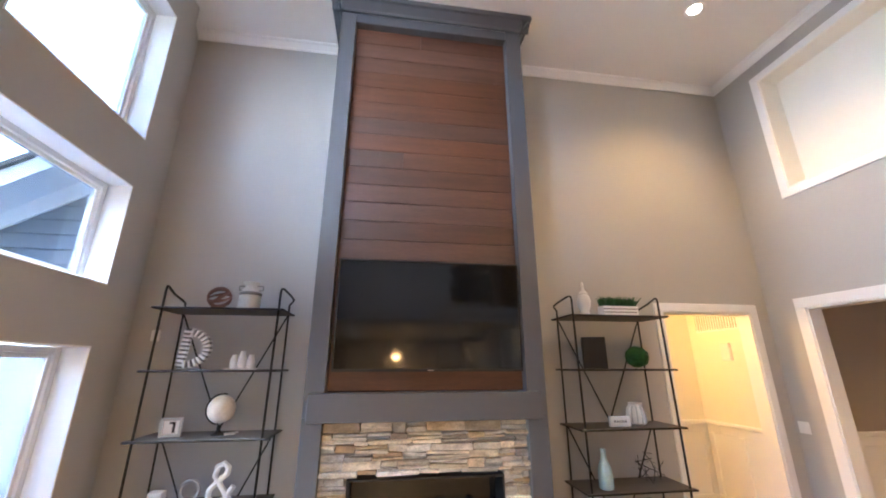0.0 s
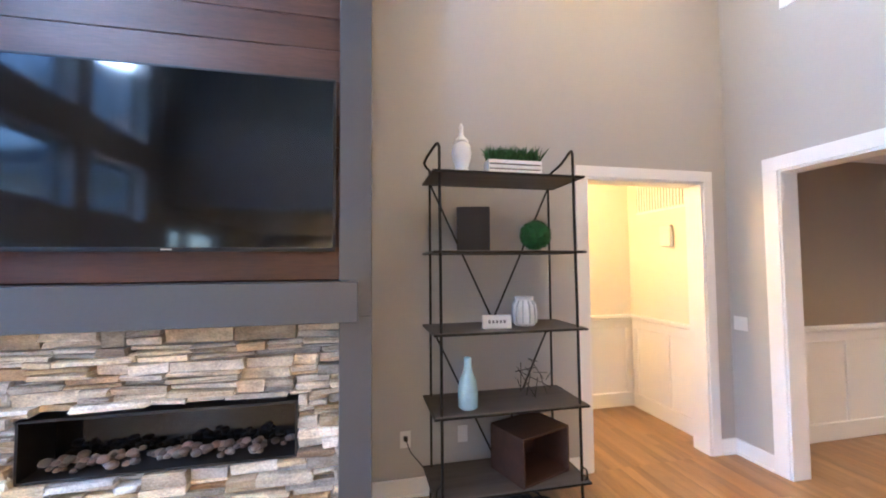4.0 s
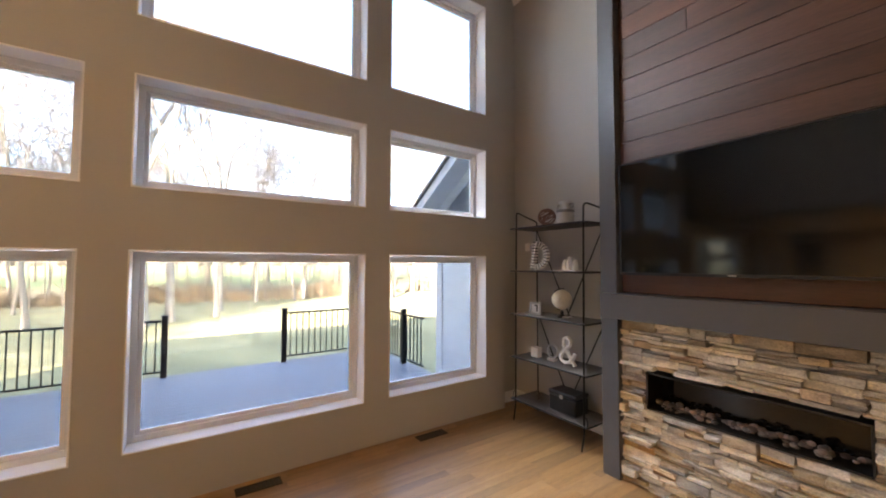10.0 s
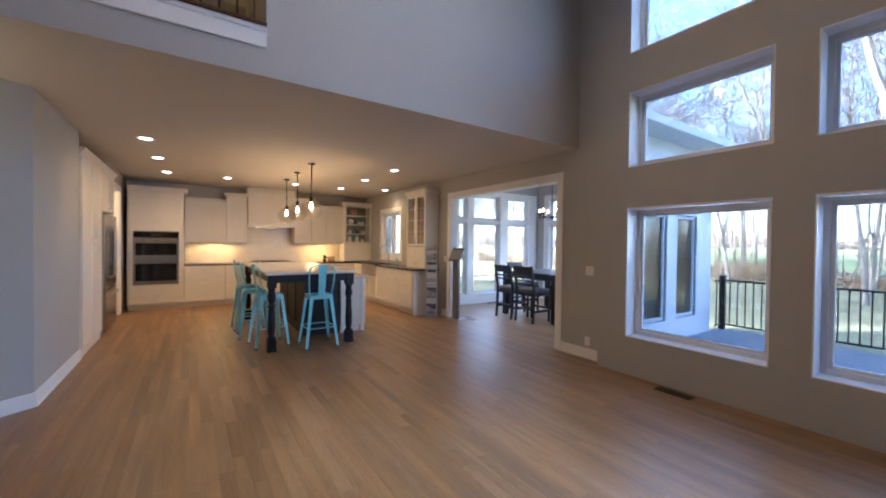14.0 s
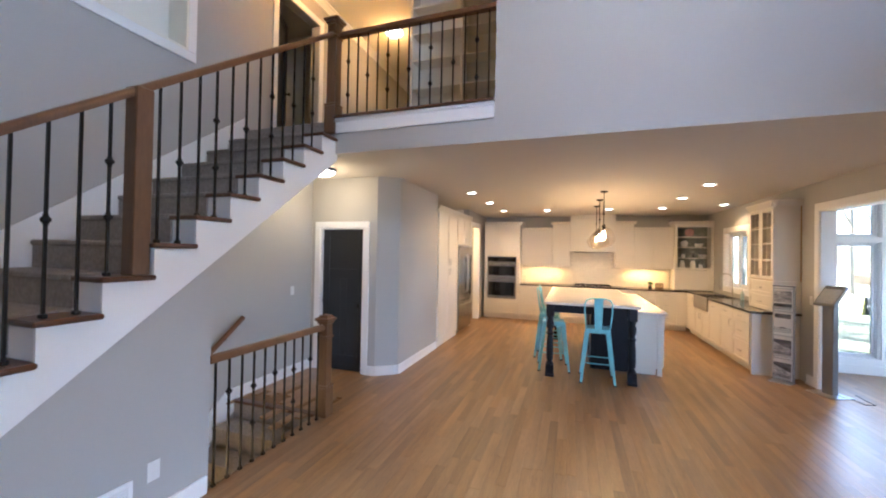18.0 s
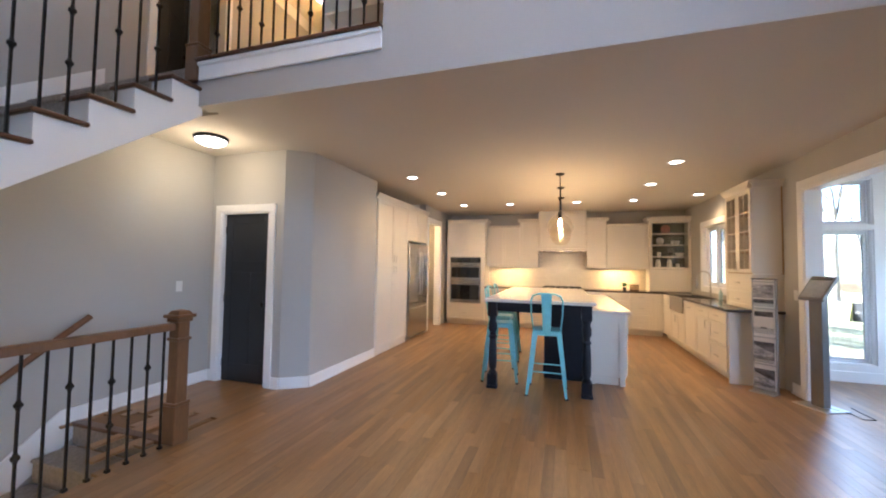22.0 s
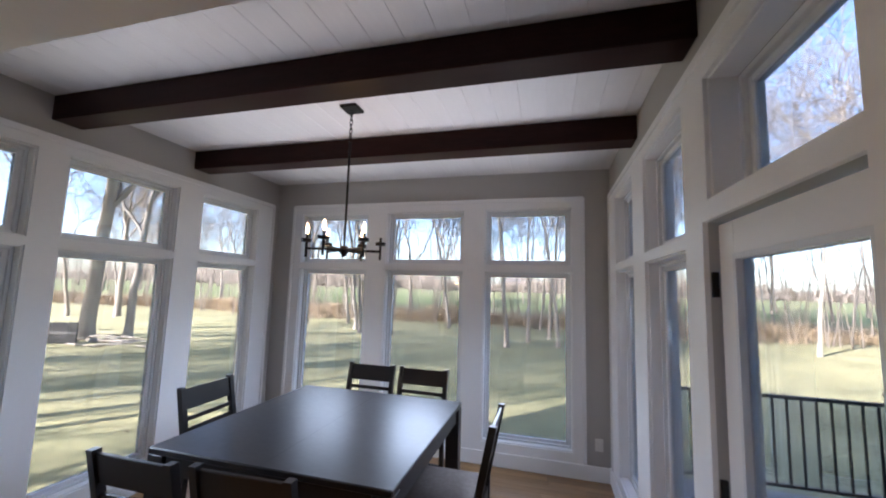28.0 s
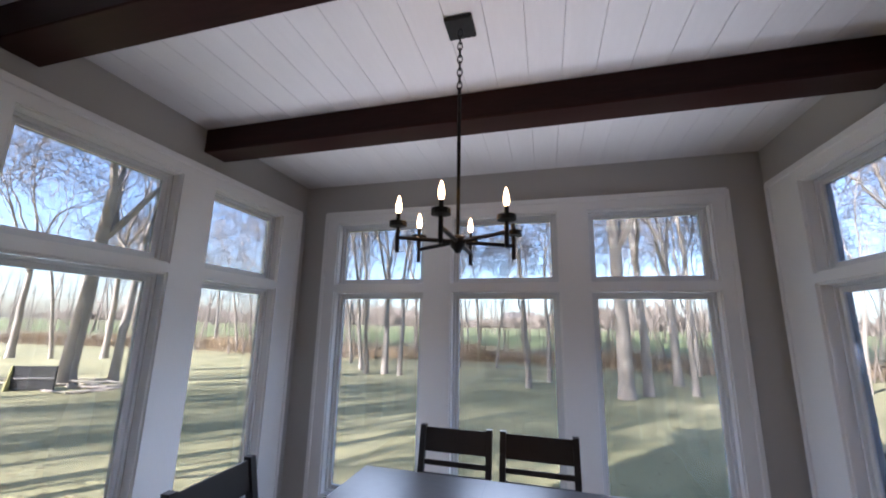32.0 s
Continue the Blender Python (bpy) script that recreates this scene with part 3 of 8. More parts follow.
# ---------------------------------------------------------------- trim
def trim(name, mesh, label, mat=TRIM, category="trim"):
    return structure(name, mesh, mat, label, category)


def casing(axis, pos, out, u0, u1, top, w=0.095, d=0.022, depth=0.0, name="door_casing", foot=0.0):
    """Boards round a doorway on the face at pos; out: the side to which they stand proud; depth: the jamb's."""
    o = thing(name, "white painted casing round a doorway", "trim", kind="structure")
    a, b = (pos, pos + out * d)

    def put(nm, p, q, z0, z1, s=a, e=b):
        mm = Mesh()
        mm.box(*((s, e, p, q) if axis == "x" else (p, q, s, e)), z0, z1, 0.004)
        part(nm, mm, TRIM, o)
    put("side_board", u0 - w, u0, foot, top)
    put("side_board", u1, u1 + w, foot, top)
    put("head_board", u0 - w, u1 + w, top, top + w)
    if depth:
        put("jamb", u0 - 0.001, u0 + 0.018, 0, top, pos - out * depth, pos + out * 0.012)
        put("jamb", u1 - 0.018, u1 + 0.001, 0, top, pos - out * depth, pos + out * 0.012)
        put("head_jamb", u0 + 0.018, u1 - 0.018, top - 0.018, top + 0.001, pos - out * depth, pos + out * 0.012)
    return o


casing("y", NY, -1, 3.71, 4.84, 2.34, depth=T + 0.02)
casing("x", EX, -1, 2.55, 4.43, 2.35, w=0.11, depth=T + 0.02)
casing("x", WX, 1, -4.50, -1.86, 2.38, w=0.10, depth=T + 0.02)
casing("y", -2.80, 1, 4.22, 4.94, 2.05, w=0.09, depth=T)
casing("x", 3.80, -1, -7.95, -7.12, 2.42, w=0.09, depth=T)
casing("x", EX, -1, -2.86, -2.02, 5.10, w=0.09, foot=3.10)["label"] = "white casing of the upstairs door"
casing("y", NY, -1, 7.12, 7.86, 2.05, w=0.10)


def baseboard(name, segs, h=0.13, d=0.016):
    m = Mesh()
    for axis, pos, out, u0, u1 in segs:
        a, b = pos, pos + out * d
        m.box(*((a, b, u0, u1) if axis == "x" else (u0, u1, a, b)), 0.0, h, 0.004)
        a, b = pos, pos + out * (d + 0.012)
        m.box(*((a, b, u0, u1) if axis == "x" else (u0, u1, a, b)), 0.0, 0.018, 0.004)
    trim(name, m, "white painted baseboard along the walls", category="baseboard")


baseboard("baseboard", [("y", NY, -1, WX, 0.03), ("y", NY, -1, 1.99, 3.61), ("y", NY, -1, 4.94, EX), ("x", EX, -1, 4.54, NY), ("x", EX, -1, 2.2, 2.44),
                        ("x", WX, 1, 4.52, NY), ("x", WX, 1, -1.76, -1.10), ("x", WX, 1, -4.78, -4.60), ("x", 3.76, -1, -4.58, -2.99),
                        ("y", -2.80, 1, 4.02, 4.13), ("y", -2.80, 1, 5.03, EX), ("x", EX, -1, -2.80, -1.50)])
m = Mesh()
d = Vector((-0.26, -0.19, 0)).normalized()
mat_ = Matrix.Translation((4.02, -2.80, 0)) @ Matrix.Rotation(math.atan2(d.y, d.x), 4, "Z")
m.box(0, 0.322, -0.016, 0.0, 0, 0.13, 0.004, mat_)
trim("baseboard_slanted", m, "white baseboard on the slanted corner", category="baseboard")
# crown mouldings


def crown(name, segs, z, s=0.10, label="white crown moulding under the ceiling"):
    m = Mesh()
    prof = [(0, 0), (0.014, 0), (0.02, s * 0.25), (s * 0.55, s * 0.75), (s * 0.75, s * 0.82), (s * 0.8, s), (0, s)]
    for axis, pos, out, u0, u1 in segs:
        ring = [(pos + out * a, z - s + h) for a, h in prof]
        if axis == "x":
            m.prism(ring, u0, u1, "y")
        else:
            m.prism(ring, u0, u1, "x")
    trim(name, m, label, category="moulding")


crown("crown_moulding", [("y", NY, -1, WX, EX), ("x", EX, -1, SY + 2.5, NY), ("y", BY, 1, WX, 2.14)], CZ)
crown("crown_dining", [("y", NY, -1, EX + T, 10.0)], 2.72, 0.11)

# wainscot of hall and dining room


def wainscot(name, axis, pos, out, u0, u1, h=1.0, step=0.62):
    o = thing(name, "white panelled wainscot with a chair rail", "wainscot", kind="structure")

    def put(nm, p, q, z0, z1, dd, c=0.004):
        part(nm, Mesh().box(*((pos, pos + out * dd, p, q) if axis == "x" else (p, q, pos, pos + out * dd)), z0, z1, c), TRIM, o)
    put("board", u0, u1, 0, h, 0.006, 0)
    put("chair_rail", u0, u1, h, h + 0.05, 0.045, 0.01)
    put("rail", u0, u1, h - 0.10, h - 0.002, 0.02)
    put("base_rail", u0, u1, 0, 0.16, 0.022)
    n = max(1, round((u1 - u0) / step))
    for i in range(n + 1):
        u = u0 + (u1 - u0 - 0.08) * i / n
        put("stile", u, u + 0.08, 0.162, h - 0.102, 0.02)


wainscot("wainscot_hall", "y", 6.04, -1, 3.1, 5.02)
wainscot("wainscot_hall_side", "x", 5.02, -1, NY + T, 6.0)
wainscot("wainscot_dining", "y", NY, -1, EX + T, 7.02)
wainscot("wainscot_dining_end", "y", NY, -1, 7.96, 8.28)


# ---------------------------------------------------------------- windows
def window(name, axis, wall_in, out, u0, u1, z0, z1, depth, frame_w=0.045, sill=True, label="white vinyl window with a clear pane"):
    """A fixed window in its hole: lining boards, sash frame and pane; out: towards the outdoors."""
    o = thing(name, label, "window", kind="structure")
    glass_at = wall_in + out * depth

    def put(nm, mat, s, e, p, q, a, b, c=0.003):
        ob = part(nm, Mesh().box(*((s, e, p, q) if axis == "x" else (p, q, s, e)), a, b, c), mat, o)
        return ob
    k = 0.012
    i0 = wall_in - out * 0.004
    for p, q, a, b in ((u0, u0 + k, z0, z1), (u1 - k, u1, z0, z1), (u0 + k, u1 - k, z0, z0 + k), (u0 + k, u1 - k, z1 - k, z1)):
        put("lining", TRIM, i0, glass_at - out * 0.03, p, q, a, b)
    for step_, w0, w1, s in ((0, k, k + frame_w, 0.0), (1, k + frame_w, k + frame_w + 0.03, 0.018)):
        s0, s1 = glass_at - out * (0.032 - s), glass_at + out * 0.03
        nm = "window_frame" if step_ == 0 else "sash"
        put(nm, VINYL, s0, s1, u0 + w0, u0 + w1, z0 + w0, z1 - w0)
        put(nm, VINYL, s0, s1, u1 - w1, u1 - w0, z0 + w0, z1 - w0)
        put(nm, VINYL, s0, s1, u0 + w1, u1 - w1, z0 + w0, z0 + w1)
        put(nm, VINYL, s0, s1, u0 + w1, u1 - w1, z1 - w1, z1 - w0)
    w = k + frame_w + 0.028
    pane = put("pane", PANE, glass_at - 0.003, glass_at + 0.003, u0 + w, u1 - w, z0 + w, z1 - w, 0)
    pane.visible_shadow = False
    return o


n_win = 0
for a, b in WIN_Y:
    for c, d_ in WIN_Z:
        n_win += 1
        window("window_%d" % n_win, "x", PX, -1, a, b, c, d_, 0.21)
for a, b in FAR_Y:
    for z in (LOW, HIGH):
        n_win += 1
        window("window_%d" % n_win, "x", NX, -1, a, b, *z, 0.09, 0.02)
for a, b in LEFT_X:
    for z in (LOW, HIGH):
        n_win += 1
        window("window_%d" % n_win, "y", NS, -1, a, b, *z, 0.09, 0.02)
for a, b in RIGHT_X:
    for z in (LOW, HIGH):
        n_win += 1
        window("window_%d" % n_win, "y", NN, 1, a, b, *z, 0.09, 0.02)
n_win += 1
window("window_%d" % n_win, "y", NN, 1, -2.94, -2.15, 2.18, 2.68, 0.13, 0.03)
n_win += 1
window("window_%d" % n_win, "x", WX, -1, -7.78, -6.68, 1.12, 2.26, 0.09)

# unseen dining room window, added on the sunless side to brighten that room
n_win += 1
window("window_%d" % n_win, "y", NY, 1, 8.35, 9.85, 0.35, 2.45, 0.09)

# nook window surrounds: white boards between and round the windows


def surround(name, axis, pos, out, holes, u0, u1, z0, z1):
    m = Mesh()
    cells(m, axis, min(pos, pos + out * 0.02), max(pos, pos + out * 0.02), u0, u1, z0, z1, holes)
    trim(name, m, "white boards round the nook windows")
    m = Mesh()
    for q in (u0 - 0.015, u1 - 0.02):
        m.box(*((pos, pos + out * 0.032, q, q + 0.035) if axis == "x" else (q, q + 0.035, pos, pos + out * 0.032)), z0, z1, 0.004)
    m.box(*((pos, pos + out * 0.032, u0, u1) if axis == "x" else (u0, u1, pos, pos + out * 0.032)), z1 - 0.03, z1 + 0.015, 0.004)
    trim(name + "_edge", m, "white moulding at the edge of the window surround")


hl = [(a, b, *z) for a, b in FAR_Y for z in (LOW, HIGH)]
surround("window_surround_west", "x", NX, 1, hl, -5.38, -1.89, 0.0, 2.79)
surround("window_surround_south", "y", NS, 1, [(a, b, *z) for a, b in LEFT_X for z in (LOW, HIGH)], -5.30, -1.84, 0.0, 2.79)
surround("window_surround_north", "y", NN, -1, [(a, b, *z) for a, b in RIGHT_X for z in (LOW, HIGH)] + [(-3.00, -2.10, -0.05, 2.10), (-2.94, -2.15, 2.18, 2.68)], -5.34, -1.84, 0.0, 2.79)
for nm, axis, pos, out, u0, u1 in (("west", "x", NX, 1, NS, NN), ("south", "y", NS, 1, NX, WX - T), ("north", "y", NN, -1, NX, -3.1)):
    m = Mesh()
    s, e = pos + out * 0.02, pos + out * 0.036
    m.box(*((s, e, u0, u1) if axis == "x" else (u0, u1, s, e)), 0, 0.14, 0.004)
    trim("baseboard_nook_" + nm, m, "white baseboard of the nook", category="baseboard")
# kitchen window casing
m = Mesh()
cells(m, "x", WX, WX + 0.02, -7.88, -6.58, 1.02, 2.37, [(-7.78, -6.68, 1.12, 2.26)])
trim("window_casing_kitchen", m, "white casing of the kitchen window")
structure("window_mullion_kitchen", Mesh().box(WX - 0.12, WX - 0.05, -7.27, -7.19, 1.14, 2.24, 0.004), VINYL, "white mullion of the kitchen window", "window")
# gallery edge board
m = Mesh().box(2.14, 3.86, BY, BY + 0.02, 2.96, 3.10, 0.004).box(2.14, 3.86, BY, BY + 0.035, 3.075, 3.115, 0.008)
trim("gallery_edge", m, "white fascia board at the gallery edge")
# ---------------------------------------------------------------- outdoors
def ground_height(x, y):
    d = max(0.0, -x - 34.0)
    return -0.75 - 0.012 * max(0.0, min(30.0, -x - 8.0)) + 2.6 * (1 - math.exp(-d / 45.0)) + 0.05 * noise.noise(Vector((x * 0.12, y * 0.12, 0)))


m = Mesh()
xs = [-3000, -900, -400, -200] + [-120 + 4 * i for i in range(30)] + [0.0, 6, 20, 60, 200, 900, 3000]
ys = [-3000, -900, -300, -120] + [-80 + 4 * i for i in range(41)] + [120, 300, 900, 3000]
idx = [(x, y, ground_height(x, y)) for x in xs for y in ys]
ny = len(ys)
m.add(idx, [(i * ny + j, (i + 1) * ny + j, (i + 1) * ny + j + 1, i * ny + j + 1) for i in range(len(xs) - 1) for j in range(ny - 1)])
# the house stands in a hole that the foundation fills
ground = structure("ground", m, GRASS, "wide lawn with thin winter grass", "ground", smooth=60)
# deck boards, laid towards the house
DZ = -0.12
deck = thing("deck", "grey composite deck outside the windows", "deck", kind="structure")
bm_deck = Mesh().box(0, 0.138, 0, 6.30, -0.025, 0, 0.003).data("board", DECK)
x = -6.05
while x < WX - T - 0.14:
    ob = new("deck_board", bm_deck)
    ob.parent, ob.location = deck, (x, -1.48, DZ)
    x += 0.143
part("joists", Mesh().box(-6.05, WX - T, -1.48, -1.44, -0.4, DZ - 0.026).box(-6.05, -6.0, -1.44, 4.8, -0.4, DZ - 0.026), BEAM, deck)
part("steps", Mesh().box(-6.40, -6.06, 0.95, 2.7, -0.42, -0.30).box(-6.75, -6.06, 0.95, 2.7, -0.62, -0.50), DECK, deck)


def deck_rail(p, q, posts=(True, True)):
    p, q = Vector((*p, DZ)), Vector((*q, DZ))
    o = thing("deck_railing", "black metal deck railing with square posts", "railing", "deck railings")
    d = (q - p)
    n = int(d.length / 0.115)
    rot = Matrix.Rotation(math.atan2(d.y, d.x), 4, "Z")
    place = Matrix.Translation(p) @ rot
    ln = d.length
    for k, s in enumerate((0, ln)):
        if posts[k]:
            ps = part("post", Mesh().box(s - 0.045, s + 0.045, -0.045, 0.045, 0, 1.02, 0.004, place), BLACK_METAL, o)
            part("cap", Mesh().box(s - 0.058, s + 0.058, -0.058, 0.058, 1.02, 1.05, 0.01, place), BLACK_METAL, ps)
    part("top_rail", Mesh().box(0.05, ln - 0.05, -0.03, 0.03, 0.93, 0.965, 0.006, place), BLACK_METAL, o)
    part("bottom_rail", Mesh().box(0.05, ln - 0.05, -0.02, 0.02, 0.09, 0.12, 0.004, place), BLACK_METAL, o)
    for k in range(1, n):
        part("baluster", Mesh().box(ln * k / n - 0.009, ln * k / n + 0.009, -0.009, 0.009, 0.12, 0.93, 0, place), BLACK_METAL, o)


deck_rail((-5.95, -1.40), (-5.95, 0.90))
deck_rail((-5.95, 2.80), (-5.95, 4.70))
deck_rail((-5.95, 4.70), (-4.55, 4.70), (False, True))
deck_rail((-4.55, 4.70), (-3.75, 4.70), (False, False))
deck_rail((-5.95, -1.40), (-5.55, -1.40), (False, False))

# the house's own wing north of the deck, and its other outer walls and roofs
wing = thing("house_wing", "blue-grey sided wing of the house with white trim", "house", kind="structure")
GYF = 4.86
WXO = WX - T - 0.01
rake = lambda x: 3.34 + 0.62 * (x + 3.05)          # upper edge of the gable's rake
part("wall", Mesh().prism([(WXO, -0.8), (WXO, rake(WXO) - 0.16), (-3.60, rake(-3.60) - 0.16), (-3.60, -0.8)], GYF + 0.12, GYF + 6.0, "y"), SIDING, wing)
part("lower_wall", Mesh().box(-3.60, WXO, GYF + 0.02, GYF + 0.119, -0.8, 2.22), TRIM, wing, "white boarded lower wall")
part("corner_board", Mesh().box(-3.63, -3.46, GYF, GYF + 0.14, -0.8, 2.5), TRIM, wing)
for k in range(12):
    z = 2.23 + 0.15 * k
    x_end = max(-3.60, -3.05 + (z + 0.26 - 3.34) / 0.62)
    if x_end < WXO - 0.1:
        part("siding_board", Mesh().prism([(GYF + 0.119, z), (GYF + 0.085, z), (GYF + 0.105, z + 0.152), (GYF + 0.119, z + 0.152)], x_end, WXO, "x"), SIDING, wing)


def slanted(name, up0, up1, y0, y1, mat, label=""):
    xa, xb = -4.05, WXO
    part(name, Mesh().prism([(xa, rake(xa) - up0), (xb, rake(xb) - up0), (xb, rake(xb) - up1), (xa, rake(xa) - up1)], y0, y1, "y"), mat, wing, label)


slanted("fascia", 0.02, 0.20, GYF - 0.30, GYF - 0.26, TRIM, "white rake board")
slanted("soffit", 0.12, 0.15, GYF - 0.26, GYF + 0.12, TRIM)
slanted("frieze", 0.152, 0.34, GYF + 0.075, GYF + 0.118, TRIM, "white frieze under the rake")
slanted("roof", -0.04, 0.02, GYF - 0.34, GYF + 6.0, ROOFING)
# unseen shell and main roof, added to keep sun and sky out of the rooms
shell = Mesh()
shell.box(WX - T - 0.004, WX - T - 0.002, SY, BY - 0.2, NZ + 0.22, 6.0)
shell.box(WX - T, 10.3, SY - T - 0.06, SY - T - 0.02, -0.8, 6.2).box(EX + T + 1.35, 10.3, SY - T, 6.3, 3.0, 3.1)
shell.box(10.2, 10.3, SY - T, 6.3, -0.8, 6.2).box(WX - T, 8.0, 6.2, 6.3, -0.8, 6.2)
structure("outer_walls", shell, SIDING, "unseen sided shell closing the house to sun and sky", "wall")
m = Mesh()
m.prism([(WX - 0.6, 5.75), (4.2, 9.2), (10.8, 5.75), (10.8, 5.7), (WX - 0.6, 5.7)], SY - 0.6, 6.8, "y")
structure("main_roof", m, ROOFING, "unseen shingled roof closing the house from above", "roof")
nook_roof = thing("nook_roof", "low hipped roof over the nook with white gutter", "roof", kind="structure")
m = Mesh()
m.add([(NX - 0.55, NS - 0.55, 3.30), (NX - 0.55, NN + 0.55, 3.30), (WX - 0.15, NN + 0.55, 3.30), (WX - 0.15, NS - 0.55, 3.30), (-4.0, (NS + NN) / 2, 4.45), (WX - 0.15, (NS + NN) / 2, 4.45)], [(0, 1, 4), (1, 2, 5, 4), (2, 3, 5), (3, 0, 4, 5), (0, 3, 2, 1)])
part("roof_cover", m, ROOFING, nook_roof)
part("gutter", Mesh().box(NX - 0.62, NX - 0.53, NS - 0.6, NN + 0.6, 3.16, 3.29, 0.01).box(NX - 0.53, WX - 0.15, NN + 0.53, NN + 0.62, 3.16, 3.29, 0.01).box(NX - 0.53, WX - 0.15, NS - 0.62, NS - 0.53, 3.16, 3.29, 0.01), TRIM, nook_roof)
part("soffit", Mesh().box(NX - 0.53, NX - T, NS - 0.53, NN + 0.53, 3.19, 3.21).box(NX - T, WX - T, NN + T, NN + 0.53, 3.19, 3.21).box(NX - T, WX - T, NS - 0.53, NS - T, 3.19, 3.21), TRIM, nook_roof)
m = Mesh()
cells(m, "y", NN + T, NN + T + 0.02, NX - T - 0.02, WX - T, -0.4, 3.19, [(a - 0.0, b, *z) for a, b in RIGHT_X for z in (LOW, HIGH)] + [(-3.02, -2.08, -0.1, 2.12), (-2.94, -2.15, 2.18, 2.68)])
cells(m, "x", NX - T - 0.02, NX - T, NS - T, NN + T, -0.4, 3.19, [(a, b, *z) for a, b in FAR_Y for z in (LOW, HIGH)])
structure("nook_cladding", m, TRIM, "white outer cladding of the nook", "wall")


# ---------------------------------------------------------------- bare trees
def tree_meshes(seed, height, r0, fork, lean=0.06):
    rng = random.Random(seed)
    trunk, limbs, twigs = Mesh(), Mesh(), Mesh()

    def grow(p, d, ln, r, depth):
        n = (7, 6, 5, 4, 3, 3, 2)[depth]
        pts, q, dd = [p], p.copy(), d.copy()
        bend = 0.06 if depth == 0 else 0.17
        for _ in range(n):
            dd = (dd + Vector((rng.gauss(0, bend), rng.gauss(0, bend), rng.gauss(0.04, 0.05)))).normalized()
            q = q + dd * ln / n
            pts.append(q.copy())
        r_end = max(0.009, r * (0.62 if depth < 2 else 0.5))
        (trunk if depth == 0 else limbs if depth < 3 else twigs).tube(pts, r, 9 if depth == 0 else 5 if depth < 3 else 3, r1=r_end)
        if depth >= 6:
            return
        kids = fork + 1 if depth == 0 else (3, 4, 3, 3, 2)[depth - 1]
        for k in range(kids):
            t = 1.0 if k < 2 else rng.uniform(0.55, 0.95) if depth == 0 else rng.uniform(0.25, 0.95)
            at = pts[-1] if t == 1.0 else pts[max(1, int(t * n))]
            a = rng.uniform(0, 2 * math.pi)
            spread = rng.uniform(0.2, 0.6) if depth < 2 else rng.uniform(0.4, 1.0)
            side = Matrix.Rotation(a, 3, dd) @ dd.orthogonal().normalized()
            nd = (dd * math.cos(spread) + side * math.sin(spread) + Vector((0, 0, 0.10))).normalized()
            grow(at.copy(), nd, ln * rng.uniform(0.6, 0.8), max(0.012, min(r_end, r * 0.62) * rng.uniform(0.6, 0.9)), depth + 1)
    # root flare
    trunk.tube([(0, 0, -0.4), (0, 0, 0.0), (0, 0, 0.25), (0, 0, 0.6)], r0 * 1.4, 10, r1=r0 * 1.01)
    grow(Vector((0, 0, 0.4)), Vector((rng.gauss(0, lean), rng.gauss(0, lean), 1)).normalized(), height * 0.36, r0, 0)
    return trunk, limbs, twigs


def bare_tree(seed, height, r0, fork, label, lean=0.06):
    o = thing("bare_tree", label, "tree", "trees behind the house")
    a, b, c = tree_meshes(seed, height, r0, fork, lean)
    part("trunk", a, BARK, o, smooth=60)
    part("limbs", b, BARK, o, smooth=60)
    tagged(part("crown", c, TWIG, o, "crown of fine bare twigs"), kind="stuff")
    return o


kinds = [bare_tree(11, 17.5, 0.19, 3, "tall leafless tree with a pale forked trunk"), bare_tree(23, 16, 0.12, 2, "slender leafless tree with a pale trunk"),
         bare_tree(37, 20, 0.29, 3, "large leafless tree with a thick pale trunk"), bare_tree(41, 12, 0.085, 2, "thin young leafless tree among others", 0.12)]
spots = [(-18.6, -0.4, 2), (-19.6, 0.6, 0), (-22.4, -3.2, 1), (-21.0, -1.7, 1), (-20.0, -4.1, 1), (-13.2, -21.3, 2), (-14.3, -20.4, 0), (-19.5, -37.0, 0), (-20.4, -34.8, 1), (-22.0, -32.4, 0), (-21.8, -12.8, 1), (-22.2, -11.9, 0), (-21.9, -10.9, 1), (-23.5, -14.0, 1),
         (-24.8, -2.1, 1), (-23.6, 2.8, 0), (-24.3, 10.6, 1), (-23.2, 13.0, 0), (-20.4, 2.5, 1), (-27.5, -8.9, 1), (-28.0, -6.5, 3), (-27.0, -16.5, 1), (-25.5, -19.0, 0), (-29.0, 5.5, 1), (-28.0, 8.0, 3), (-26.5, 15.5, 0), (-21.0, 18.0, 1),
         # unseen trees to the south, added to throw shadow stripes on the lawn
         (-6.0, -24.0, 0), (0.0, -20.0, 1), (4.0, -27.0, 0), (-3.0, -32.0, 2), (9.0, -24.0, 1), (14.0, -30.0, 0), (7.0, -18.5, 3), (-9.5, -29.0, 1), (-4.5, -18.5, 1), (-1.5, -16.5, 1), (2.5, -22.0, 2), (6.0, -29.0, 0), (-6.5, -33.0, 2), (11.0, -34.0, 0), (-0.5, -26.5, 1), (-5.0, -15.0, 2), (-2.5, -14.0, 1), (0.5, -15.5, 0), (-7.0, -20.0, 2), (-4.0, -22.5, 2), (-1.0, -19.0, 2), (2.0, -17.0, 1), (4.5, -16.0, 0), (-9.0, -25.0, 2)]
rng = random.Random(77)
for k in range(34):
    spots.append((-30.0 - rng.random() * 6, -50 + 2.9 * k + rng.uniform(-1.3, 1.3), rng.choice((0, 1, 1, 3, 3))))
for k in range(22):
    spots.append((-37 - 12 * rng.random(), -60 + 5 * k + rng.uniform(-2, 2), rng.choice((0, 1, 3))))
first = set()
